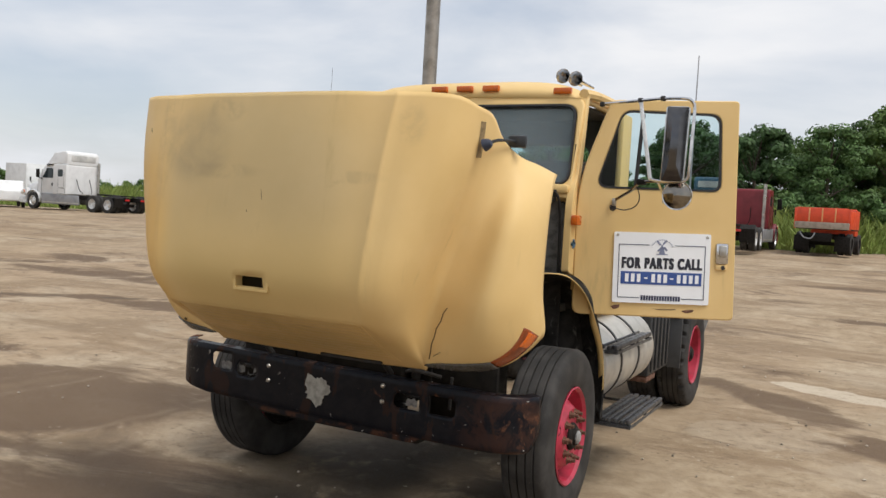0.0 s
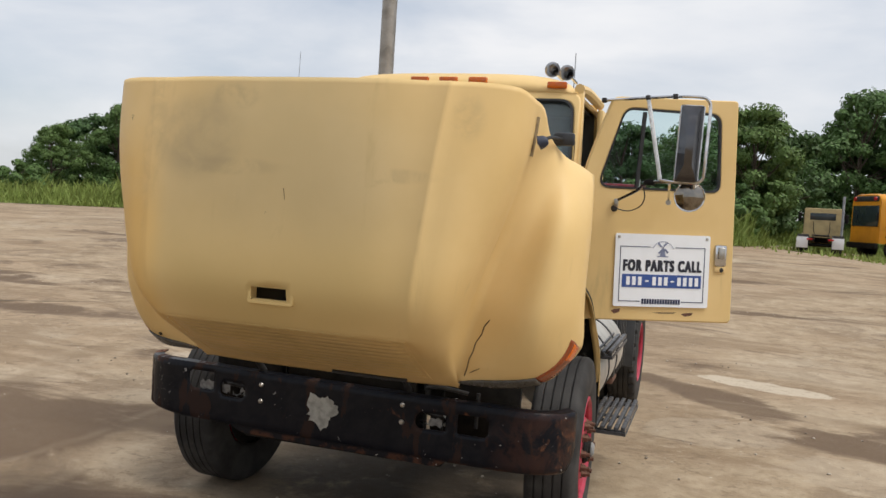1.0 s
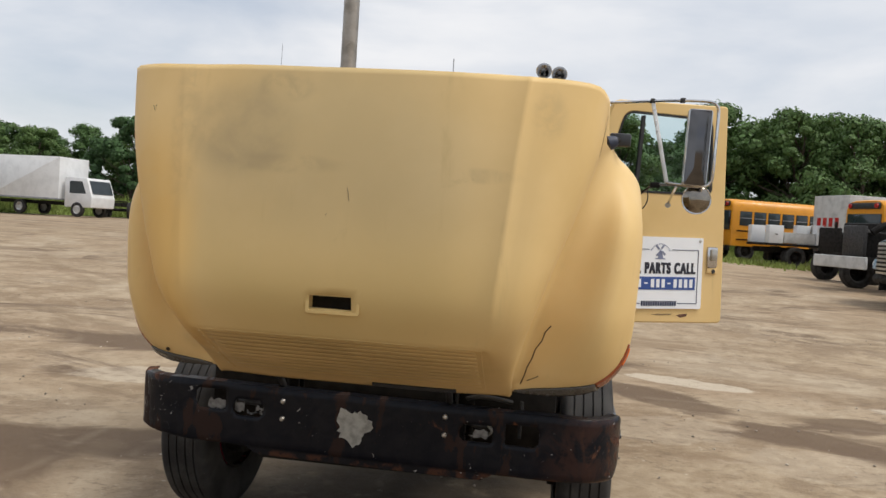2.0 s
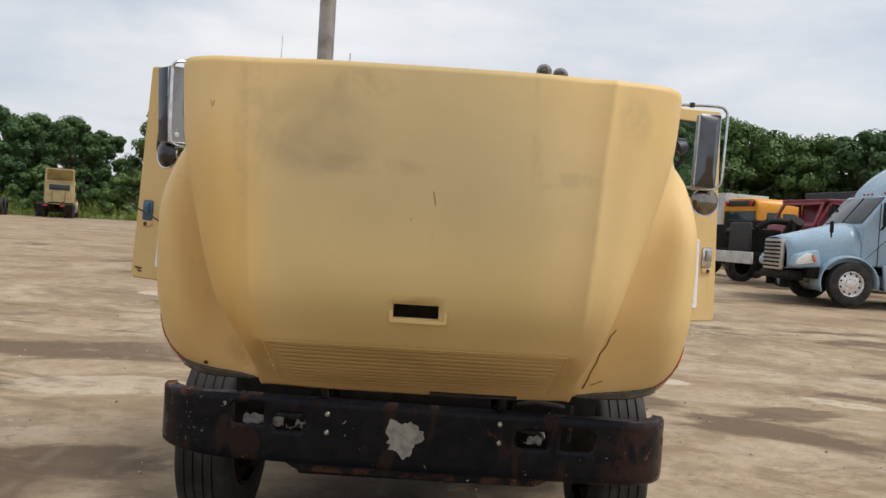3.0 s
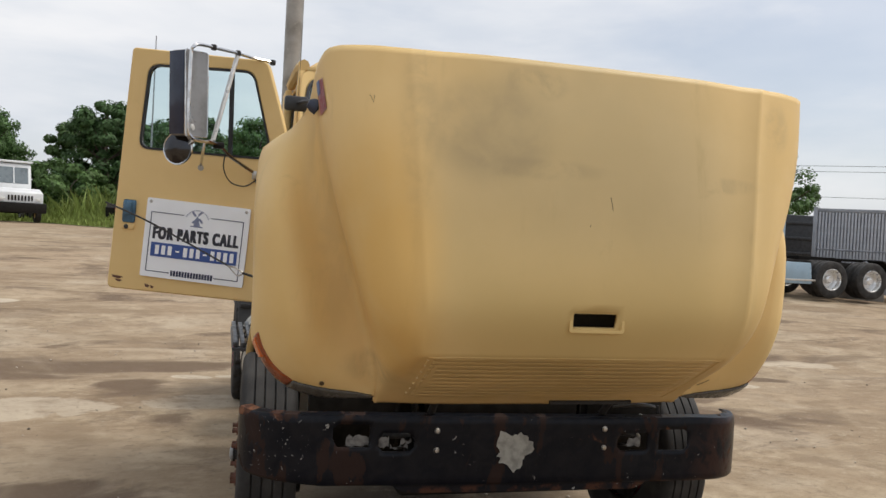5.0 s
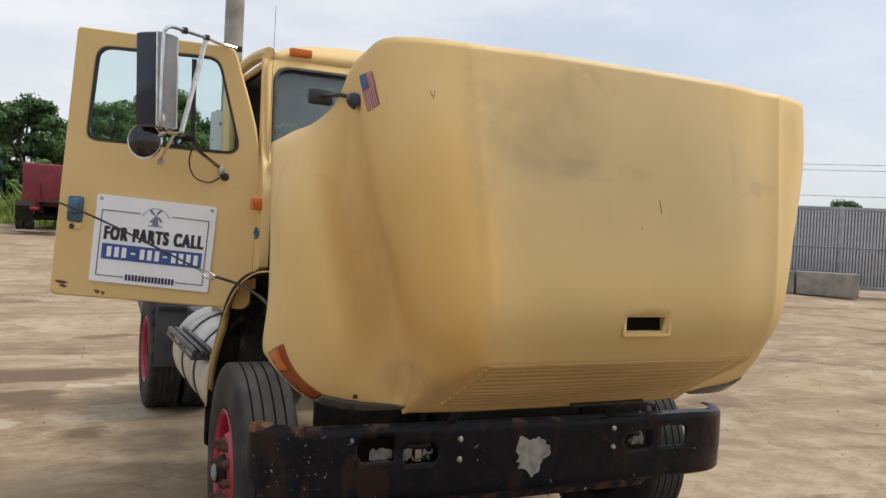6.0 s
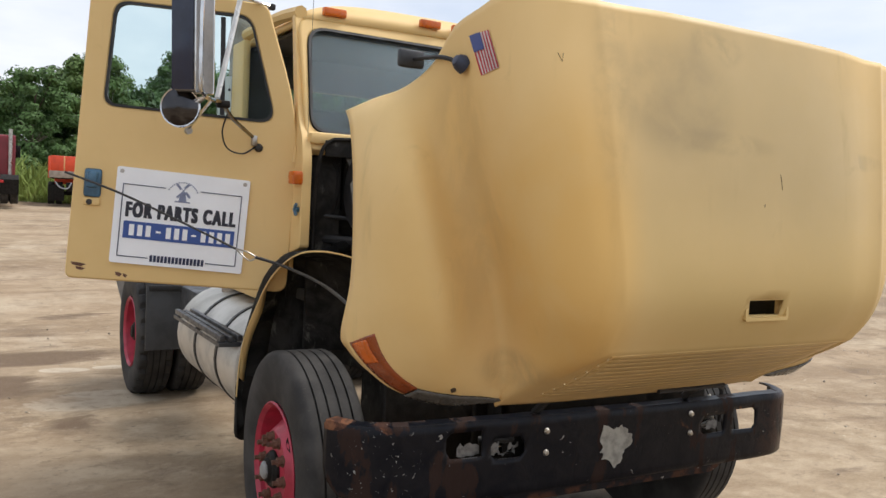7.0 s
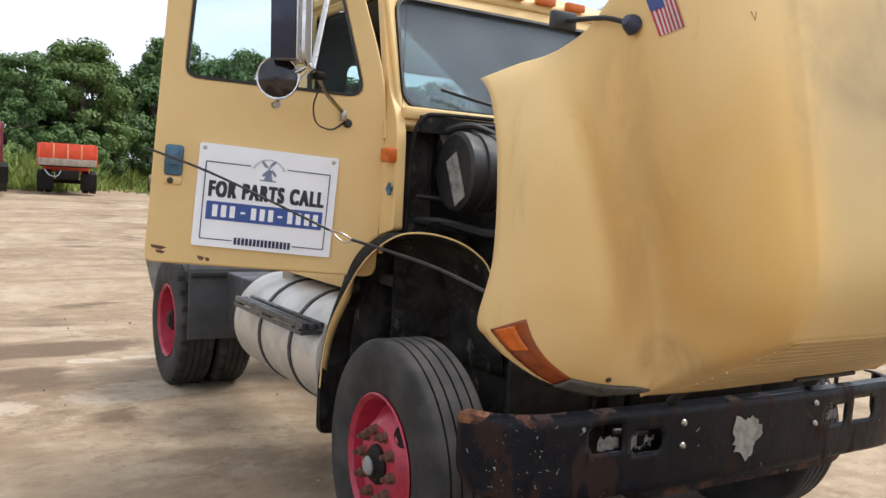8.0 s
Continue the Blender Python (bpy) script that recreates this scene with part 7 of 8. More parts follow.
def semi(label, x, y, heading, paint, roof="aero", sleeper=True, rim="alu", tandem=(-4.95, -6.25), detail=True, name="semi_truck", size=1.0):
    """A bonneted highway tractor. x forward, front axle at x = 0."""
    v = vehicle(name, label, "truck", x, y, heading, "parked trucks")
    v.scale = (size, size, size)
    back = (-3.42 if detail else -3.0) if sleeper else -1.95
    skirt = -4.35 if detail else back - 1.1
    # hood, lofted from the grille to the cowl
    rows = []
    for t in np.linspace(0, 1, 9):
        xx = 1.38 - 1.6 * t
        w, top, low = 0.62 + 0.42 * t ** 0.7, 1.50 + (0.42 * t if detail else 0.34 * t ** 0.8), 0.98 + 0.05 * t
        row = []
        for a in np.linspace(-math.pi / 2 - 0.35, math.pi / 2 + 0.35, 25):
            sx, cz = math.sin(a), math.cos(a)
            row.append(Vector((xx - 0.10 * (1 - abs(cz)) * (1 - t), w * math.copysign(abs(sx) ** 0.75, sx), low + (top - low) * max(0, math.copysign(abs(cz) ** 0.55, cz)) - (0.2 if cz < 0 else 0))))
        rows.append(row)
    hood_ = part("hood", grid(B(), rows), paint, v, sharp=50)
    thick(hood_, 0.02)
    part("grille", prism([(1.30, 0.72), (1.40, 0.72), (1.38, 1.46), (1.28, 1.46)], 1.04, 0.03), ALU, v, "bright grille surround")
    for k in range(7):
        part("grille_bar", box(B(), (1.405, 0, 0.80 + 0.095 * k), (0.02, 0.94, 0.045), 0.006), GREASE, v, "dark grille gap")
    if detail:
        part("bumper_frame", prism(rounded([(0.95, 0.50), (1.30, 0.50), (1.36, 0.60), (1.30, 0.72), (0.95, 0.72)], 0.04), 1.7, 0.04), GREASE, v, "bare black frame where the bumper is missing")
        for q in (-1, 1):
            part("tow_bracket", box(B(), (1.22, 0.42 * q, 0.45), (0.22, 0.07, 0.22), 0.02), GREASE, v, "black tow bracket")
            part("inner_liner", box(B(), (0.80, 0.86 * q, 0.72), (0.30, 0.34, 0.30), 0.06), GREASE, v, "dark inner liner ahead of the wheel")
    else:
        part("front_bumper", prism(rounded([(1.0, 0.32), (1.45, 0.34), (1.50, 0.5), (1.45, 0.70), (1.0, 0.70)], 0.05), 2.1, 0.05), paint, v, "front bumper")
    for s in (-1, 1):
        # fender arch and headlamp
        arch = []
        for a in np.linspace(-20, 190, 16):
            c, q = math.cos(radians(a)), math.sin(radians(a))
            arch.append([Vector((0.62 * c * 1.05 + 0.05, yy * s, 0.52 + 0.62 * q)) for yy in (0.62, 0.95, 1.14)] + [Vector((0.66 * c * 1.05 + 0.05, 1.18 * s, 0.50 + 0.60 * q))])
        thick(part("front_fender", grid(B(), arch), paint, v, sharp=50), 0.03)
        lamp = part("headlamp", prism(rounded([(0.80, 0.94), (1.27, 0.86), (1.26, 1.00), (1.02, 1.16), (0.90, 1.14)], 0.05), 0.07, 0.025, 1.085 * s), CLEARLAMP, v, "clear swept headlamp")
        part("amber_corner", prism(rounded([(0.81, 0.96), (0.88, 0.95), (0.94, 1.12), (0.90, 1.13)], 0.02), 0.03, 0.006, 1.125 * s), ORANGE, lamp, "amber corner lens")
        part("hood_mirror", tube(tube(B(), [(0.45, 0.98 * s, 1.55), (0.47, 1.02 * s, 1.72)], 0.02, 6), [(0.47, 1.02 * s, 1.66), (0.47, 1.02 * s, 1.92)], 0.045, 8), GREASE, v, "black hood mirror on a stalk")
        part("fender_nose", prism(rounded([(0.66, 0.84), (1.30, 0.80), (1.24, 1.10), (0.74, 1.26)], 0.10), 0.46, 0.06, 0.86 * s), paint, v)
        # side window, door seam, handle, mirror
        part("side_window", side_plate(rounded([(-0.66, 1.90), (-1.66, 1.90), (-1.64, 2.48), (-1.08, 2.50)], 0.08), 1.035 * s, 0.012, s), VGLASS, v, "dark side window")
        for xa in (-0.62, -1.76):
            part("door_seam", box(B(), (xa, 1.045 * s, 1.66), (0.014, 0.012, 1.5), 0), GREASE, v)
        part("door_handle", box(B(), (-1.60, 1.055 * s, 1.52), (0.10, 0.03, 0.17), 0.01), GREASE, v, "black handle")
        part("side_mirror", box(B(), (-0.62, 1.32 * s, 2.15), (0.10, 0.20, 0.52), 0.03), GREASE, v, "black side mirror")
        part("mirror_arm", tube(B(), [(-0.62, 1.30 * s, 1.92), (-0.68, 1.03 * s, 1.80)], 0.025, 6), GREASE, v)
        part("side_skirt", prism(rounded([(-0.80, 0.36), (skirt, 0.36), (skirt + 0.05, 0.92), (-0.72, 0.98)], 0.06), 0.08, 0.015, 1.10 * s), paint if detail else GALV, v, "fuel tank skirt")
        part("skirt_trim", box(B(), ((back - 1.9) / 2, 1.145 * s, 0.46), (abs(back - 0.3), 0.012, 0.05), 0.004), ALU, v, "bright trim strip")
        vwheel(v, 0, 1.05 * s, s, rim)
        part("rear_lamp", box(B(), (tandem[-1] - 0.9, 0.55 * s, 0.82), (0.05, 0.30, 0.10), 0.01), REDLAMP, v)
        part("mud_guard", prism([(tandem[-1] - 0.55, 0.35), (tandem[-1] - 0.58, 0.35), (tandem[-1] - 0.66, 0.9), (tandem[-1] - 0.3, 1.08), (tandem[-1] - 0.28, 1.05), (tandem[-1] - 0.62, 0.88)], 0.6, 0.0, 0.9 * s), GREASE, v, "black mud guard")
    # cab and windscreen
    part("cab", prism(rounded([(-0.22, 0.98), (-0.22, 1.84), (-0.82, 2.62), (-1.90, 2.70), (-1.90, 0.92), (-0.4, 0.92)], [0.05, 0.06, 0.12, 0.05, 0.03, 0.03]), 2.08, 0.07, 0, 3), paint, v)
    ws = pose(-0.512, 0, 2.238, 0, -37.6, 0)
    part("windscreen", box(B(), (0.006, 0, 0), (0.02, 1.82, 0.80), 0.008, ws), VGLASS, v, "dark windscreen")
    part("windscreen_post", box(B(), (0.020, 0, 0), (0.012, 0.03, 0.80), 0.0, ws), GREASE, v)
    for k in (-0.5, -0.12, 0, 0.12, 0.5):
        part("roof_marker", box(B(), (-0.86, k * 1.5, 2.66), (0.08, 0.05, 0.04), 0.01), REDLAMP if detail else ORANGE, v, "small roof marker lamp")
    if sleeper:
        part("sleeper", prism(rounded([(-1.80, 0.95), (-1.80, 2.72), (back, 2.72), (back, 0.95)], 0.10), 2.34, 0.035, 0, 3), paint, v)
        for s in (-1, 1):
            part("vent_window", side_plate(rounded([(back + 0.98, 3.28), (back + 0.50, 3.32), (back + 0.24, 2.98), (back + 0.30, 2.88)], 0.05), 1.17 * s, 0.012, s) if roof == "aero" else side_plate(rounded([(back + 0.75, 2.0), (back + 0.32, 2.0), (back + 0.32, 2.42), (back + 0.75, 2.42)], 0.06), 1.17 * s, 0.012, s), VGLASS, v, "dark sleeper window")
            for (xa, za, xb, zb) in ((back + 0.22, 1.35, back + 0.72, 2.25), (back + 0.1, 1.0, back + 0.75, 1.30)):
                ring = tube(B(), [(px, 1.172 * s, pz) for px, pz in rounded([(xa, za), (xb, za), (xb, zb), (xa, zb)], 0.06)], 0.008, 5, True)
                part("hatch_seam", ring, DARKGREY, v)
    if roof == "aero":
        prof = [(-0.80, 2.58), (-1.02, 2.90), (-1.42, 3.26), (-1.95, 3.56), (-2.45, 3.74), (back + 0.06, 3.82), (back, 3.7), (back, 2.66)]
        top = [p.xz for p in curve3([(px, 0, pz) for px, pz in prof[:6]], 5)] + [Vector(p) for p in prof[6:]]
        rows = []
        for p in top[:-2]:
            k = min(1, max(0.0, (-0.84 - p.x) / 0.9))
            w, row = 0.98 + 0.18 * k, []
            for a in np.linspace(0, math.pi, 25):
                c, q = math.cos(a), math.sin(a)
                row.append(Vector((p.x - 0.25 * (1 - q) * (1 - k), w * math.copysign(abs(c) ** 0.45, c), 2.60 + (p.y - 2.60) * abs(q) ** 0.32)))
            rows.append(row)
        rows.append([Vector((back, q.y * 0.98, 2.6 + (q.z - 2.6) * 0.97)) for q in rows[-1]])
        rows.append([Vector((back, 0, 2.6)) for q in rows[-1]])
        part("roof_fairing", grid(B(), rows), paint, v, "raised aerodynamic roof", sharp=45)
    elif roof == "box":
        prof = [(-1.0, 2.62), (-1.75, 3.42), (back + 0.25, 3.56), (back, 3.40), (back, 2.66)]
        part("roof_fairing", prism(rounded(prof, 0.12), 2.2, 0.10, 0, 3), paint, v, "boxy raised roof")
        part("fairing_back", box(B(), (back - 0.01, 0, 3.12), (0.03, 1.7, 0.36), 0.01), DIRTYWHITE, v)
    elif roof == "hollow":
        bm = framed(B(), rounded([(-1.0, 2.62), (1.0, 2.62), (0.98, 3.60), (-0.98, 3.60)], 0.10), rounded([(-0.90, 2.70), (0.90, 2.70), (0.88, 3.50), (-0.88, 3.50)], 0.08), 0.10, pose(back + 0.1, 0, 0, 0, 0, 90))
        part("fairing_rim", bm, paint, v, "open back of the roof fairing")
        part("roof_fairing", prism([(-0.9, 2.64), (back + 0.12, 3.52), (back + 0.16, 3.46), (-0.98, 2.62)], 1.9, 0.01), paint, v, "hollow roof fairing")
    if sleeper and not detail:
        part("exhaust_pipe", cyl(B(), (back - 0.14, -0.98, 0.8), (back - 0.14, -0.98, 2.95), 0.075, None, 14), STEEL, v, "dull steel exhaust pipe")
    if not sleeper:
        part("back_window", box(B(), (-1.905, 0, 2.2), (0.02, 1.42, 0.42), 0.006), VGLASS, v, "dark rear window")
    chassis(v, 1.0, tandem[-1] - 0.9, tandem, rim)
    part("fifth_wheel", prism(rounded([(tandem[0] + 0.5, 1.0), (tandem[-1] - 0.3, 1.0), (tandem[-1] - 0.5, 1.06), (tandem[0] + 0.5, 1.10)], 0.02), 0.9, 0.01), GREASE, v, "greasy fifth wheel")
    part("engine", box(B(), (0.3, 0, 0.85), (1.6, 0.8, 0.5), 0.05), GREASE, v)
    bm = tube(B(), curve3([(back - 0.05, 0.5, 1.9), (back - 0.25, 0.45, 1.3), (back - 0.4, 0.3, 1.05)], 4), 0.02, 6)
    part("air_line", bm, GREASE, v, "black coiled air line")
    bm = tube(B(), curve3([(back - 0.05, -0.4, 1.9), (back - 0.25, -0.42, 1.3), (back - 0.4, -0.3, 1.05)], 4), 0.02, 6)
    part("air_line", bm, GREASE, v)
    return v


semi("pale blue sleeper tractor with a tall rounded roof", 9.95, 16.95, 180, PALEBLUE, size=1.045)
semi("white sleeper tractor with a boxy raised roof, at the grass edge", -42.6, 29.4, 180, WHITEPAINT, "box", detail=False, tandem=(-5.3, -6.6))
semi("dark red sleeper tractor parked nose to the trees", -1.95, 32.4, 89, MAROON, "none", detail=False, size=0.86)
semi("teal sleeper tractor parked nose to the trees", -5.4, 47.0, 86, TEAL, "box", detail=False)
semi("tan day-cab tractor with a hollow roof fairing", -23.3, 46.2, 110, TANPAINT, "hollow", False, "dark", (-3.4, -4.6), False, size=0.80)
TAIL_OUT = semi("faded tan day-cab tractor with white mud flaps, tail to the lot", 6.85, 39.9, 82.6, TANPAINT, "none", False, "dark", (-3.4, -4.6), False, size=0.78)
for q in (-1, 1):
    part("mud_flap", box(B(), (-5.32, 0.93 * q, 0.62), (0.03, 0.62, 0.62), 0.006), WHITEPAINT, TAIL_OUT, "white mud flap")
part("exhaust_pipe", cyl(B(), (-2.05, -1.08, 0.9), (-2.05, -1.08, 3.45), 0.075, None, 12), GALV, TAIL_OUT, "dull steel exhaust pipe")


def bare_chassis(x, y, heading):
    v = vehicle("truck_chassis", "bare black truck chassis with twin wheels", "chassis", x, y, heading)
    chassis(v, 1.5, -3.0, (-0.6, -1.9), "dark")
    part("fifth_wheel", box(B(), (-1.2, 0, 1.02), (0.8, 0.8, 0.08), 0.02), GREASE, v)


bare_chassis(-27.2, 45.0, 110)


def school_bus(x, y, heading):
    v = vehicle("school_bus", "orange-yellow school bus with black trim strips", "bus", x, y, heading)
    rows = []
    for xx in (0.0, -0.12, -8.2, -8.3):
        k = 0.94 if xx in (0.0, -8.3) else 1.0
        row = []
        for a in np.linspace(0, math.pi, 17):
            row.append(Vector((xx, 1.22 * k * math.copysign(abs(math.cos(a)) ** 0.35, math.cos(a)), 2.35 + 0.78 * k * math.sin(a) ** 0.55)))
        rows.append([Vector((xx, 1.22 * k, 0.75))] + row + [Vector((xx, -1.22 * k, 0.75))])
    bm = grid(B(), rows)
    for r in (rows[0], rows[-1]):
        bm.faces.new([bm.verts.new(p) for p in r])
    part("bus_body", bm, BUSYELLOW, v, sharp=40)
    part("windscreen", box(B(), (0.03, 0, 2.05), (0.05, 2.05, 1.0), 0.03), VGLASS, v, "dark wide windscreen")
    part("front_lamp_housing", box(B(), (0.03, 0, 2.88), (0.10, 1.9, 0.26), 0.05), DARKGREY, v, "black warning lamp housing")
    for s in (-1, 1):
        for k in range(9):
            w = part("side_window", box(B(), (-0.75 - 0.84 * k, 1.225 * s, 2.15), (0.70, 0.03, 0.72), 0.03), VGLASS, v, "dark sliding window")
            part("window_bar", box(B(), (-0.75 - 0.84 * k, 1.245 * s, 2.17), (0.70, 0.01, 0.03), 0), GALV, w)
        for z in (1.08, 1.52):
            part("rub_rail", box(B(), (-4.2, 1.235 * s, z), (7.9, 0.03, 0.06), 0.01), GREASE, v, "black rub rail")
        part("warning_lamp", cyl(B(), (0.08, 0.8 * s, 2.88), (0.13, 0.8 * s, 2.88), 0.10, None, 14), REDLAMP, v, "red warning lamp")
        part("mirror", box(B(), (0.30, 1.35 * s, 2.0), (0.06, 0.18, 0.40), 0.03), GREASE, v, "black mirror")
        vwheel(v, -0.9, 1.06 * s, s, "dark")
        vwheel(v, -6.2, 1.06 * s, s, "dark", True)
    part("bus_bumper", box(B(), (0.10, 0, 0.62), (0.18, 2.3, 0.28), 0.04), GREASE, v, "black bumper")
    part("entry_door", box(B(), (-0.55, -1.235, 1.55), (0.75, 0.02, 1.7), 0.02), VGLASS, v, "glazed entry door")


school_bus(8.75, 40.2, 204)
school_bus(13.0, 31.8, 198)


def wreck(x, y, heading):
    v = vehicle("wrecked_truck", "stripped dark red truck cab with bare engine and white bumper", "truck", x, y, heading)
    part("front_bumper", prism(rounded([(1.3, 0.62), (1.42, 0.62), (1.42, 0.96), (1.3, 0.96)], 0.03), 2.35, 0.03), DIRTYWHITE, v, "white steel bumper")
    chassis(v, 1.3, -5.2, (-3.9,), "dark")
    for s in (-1, 1):
        vwheel(v, 0.1, 1.03 * s, s, "dark", False, 0.5, False)
        part("door_frame", framed(B(), [(-0.95, 1.1), (-2.0, 1.1), (-2.0, 2.55), (-1.35, 2.6), (-0.9, 1.9)], [(-1.03, 1.2), (-1.92, 1.2), (-1.92, 2.47), (-1.40, 2.52), (-0.98, 1.9)], 0.05 * s, Matrix.Translation((0, 0.98 * s, 0))), MAROON, v, "empty red door frame")
    part("roof", prism(rounded([(-1.25, 2.56), (-1.25, 2.66), (-2.0, 2.70), (-2.05, 2.56)], 0.03), 2.0, 0.04), MAROON, v)
    part("screen_frame", framed(B(), [(-0.98, 0), (0.98, 0), (0.9, 0.82), (-0.9, 0.82)], [(-0.88, 0.10), (0.88, 0.10), (0.8, 0.74), (-0.8, 0.74)], 0.05, pose(-0.85, 0, 1.85, 0, -28, 0) @ pose(0, 0, 0, 0, 0, 90)), MAROON, v, "empty windscreen frame")
    part("cowl", prism([(-0.6, 1.0), (-0.75, 1.85), (-1.0, 1.9), (-1.0, 1.0)], 1.95, 0.03), MAROON, v)
    part("rear_panel", box(B(), (-2.02, 0, 1.75), (0.05, 1.95, 1.6), 0.02), MAROON, v)
    part("engine", box(B(), (0.3, 0, 1.25), (1.2, 0.62, 0.85), 0.08), GREASE, v, "bare black engine")
    part("radiator", box(B(), (1.0, 0.1, 1.35), (0.12, 0.95, 0.95), 0.03), DARKSTEEL, v, "grey radiator")
    part("air_cleaner", cyl(B(), (-0.35, 0.55, 1.55), (-0.35, 0.9, 1.95), 0.20, None, 18), GREASE, v)
    part("intake_pipe", tube(B(), curve3([(0.7, 0.4, 1.65), (0.3, 0.5, 1.9), (-0.4, 0.5, 1.9)], 5), 0.10, 10), GREASE, v, "thick black intake pipe")
    part("dump_body", prism([(-2.4, 1.15), (-2.2, 2.95), (-5.3, 2.75), (-5.3, 1.15)], 2.3, 0.04), DARKGREY, v, "dark dump body")


wreck(9.9, 20.9, 196)


def stripped_truck(x, y, heading):
    v = vehicle("stripped_truck", "black truck chassis with bare engine and no hood", "truck", x, y, heading)
    chassis(v, 1.2, -5.2, (-4.2,), "dark")
    for s in (-1, 1):
        vwheel(v, 0.2, 1.03 * s, s, "dark", False, 0.5, False)
    part("engine", box(B(), (0.35, 0, 1.2), (1.1, 0.7, 0.8), 0.08), GREASE, v, "bare engine")
    part("cab_shell", box(B(), (-0.75, 0, 1.5), (0.8, 1.9, 0.9), 0.06), GREASE, v, "stripped black cab shell")
    part("radiator", box(B(), (1.0, 0, 1.3), (0.1, 0.9, 0.85), 0.02), GREASE, v)
    part("intake_pipe", tube(B(), curve3([(0.8, 0.3, 1.5), (0.4, 0.45, 1.7), (-0.2, 0.4, 1.65)], 4), 0.08, 8), DARKSTEEL, v)


stripped_truck(10.2, 24.2, 205)
v = vehicle("van_body", "weathered white van body with red marks", "van body", 13.1, 36.5, 200)
part("box_shell", prism(rounded([(-2.6, 0.6), (-2.6, 3.5), (0, 3.5), (0, 0.6)], 0.03), 2.5, 0.03), DIRTYWHITE, v)
part("base_frame", box(B(), (-1.3, 0, 0.35), (2.5, 2.2, 0.5), 0.03), GREASE, v)
for k in range(4):
    part("red_bar", box(B(), (0.005, -0.8 + 0.42 * k, 2.25), (0.012, 0.26, 0.42), 0), REDLAMP, v)


def service_truck(x, y, heading):
    v = vehicle("service_truck", "white service truck with side lockers and flat deck", "truck", x, y, heading)
    chassis(v, 1.0, -4.6, (-3.2,), "dark")
    part("cab", prism(rounded([(0.9, 0.7), (0.95, 1.25), (0.1, 1.42), (-0.45, 2.12), (-1.5, 2.15), (-1.5, 0.7)], 0.08), 1.95, 0.06), DIRTYWHITE, v)
    part("windscreen", box(B(), (0.01, 0, 0), (0.02, 1.6, 0.70), 0.0, pose(-0.17, 0, 1.78, 0, -38, 0)), VGLASS, v)
    part("deck", box(B(), (-3.1, 0, 1.08), (3.0, 2.3, 0.12), 0.01), GREASE, v, "dark flat deck")
    for s in (-1, 1):
        for xx, h in ((-1.9, 0.95), (-4.2, 0.85)):
            lk = part("locker", box(B(), (xx, 0.95 * s, 1.14 + h / 2), (0.7, 0.42, h), 0.02), WHITEPAINT, v, "white side locker")
            part("locker_handle", box(B(), (xx, 1.17 * s, 1.14 + h / 2), (0.10, 0.02, 0.05), 0), GREASE, lk)
        part("locker", box(B(), (-3.05, 0.95 * s, 1.42), (1.5, 0.42, 0.5), 0.02), DIRTYWHITE, v)
        vwheel(v, 0.0, 0.95 * s, s, "dark", False, 0.42, False)


service_truck(14.6, 38.4, 12)


def box_van(x, y, heading):
    v = vehicle("box_van", "white cab-over box van parked at the edge of the grass", "truck", x, y, heading)
    part("box_body", prism(rounded([(-1.0, 0.95), (-1.0, 3.40), (-6.0, 3.40), (-6.0, 0.95)], 0.03), 2.4, 0.03), WHITEPAINT, v, "plain white box")
    part("box_trim", box(B(), (-3.5, 0, 0.96), (5.0, 2.42, 0.10), 0.01), GALV, v)
    part("cab", prism(rounded([(1.1, 0.55), (1.15, 1.15), (0.75, 2.25), (-0.75, 2.30), (-0.75, 0.55)], 0.08), 2.0, 0.06), WHITEPAINT, v)
    part("windscreen", box(B(), (0.02, 0, 0), (0.02, 1.7, 0.80), 0.0, pose(0.95, 0, 1.72, 0, -20, 0)), VGLASS, v)
    for s in (-1, 1):
        part("side_window", side_plate(rounded([(0.75, 1.35), (0.45, 2.05), (-0.4, 2.05), (-0.4, 1.35)], 0.05), 1.0 * s, 0.012, s), VGLASS, v)
        vwheel(v, 0.15, 0.92 * s, s, "white", False, 0.42, False)
        vwheel(v, -3.9, 0.95 * s, s, "white", True, 0.42, False)
    part("chassis_rail", box(B(), (-2.6, 0, 0.72), (6.6, 0.9, 0.22), 0.02), GREASE, v)


box_van(-26.9, 40.5, -8)


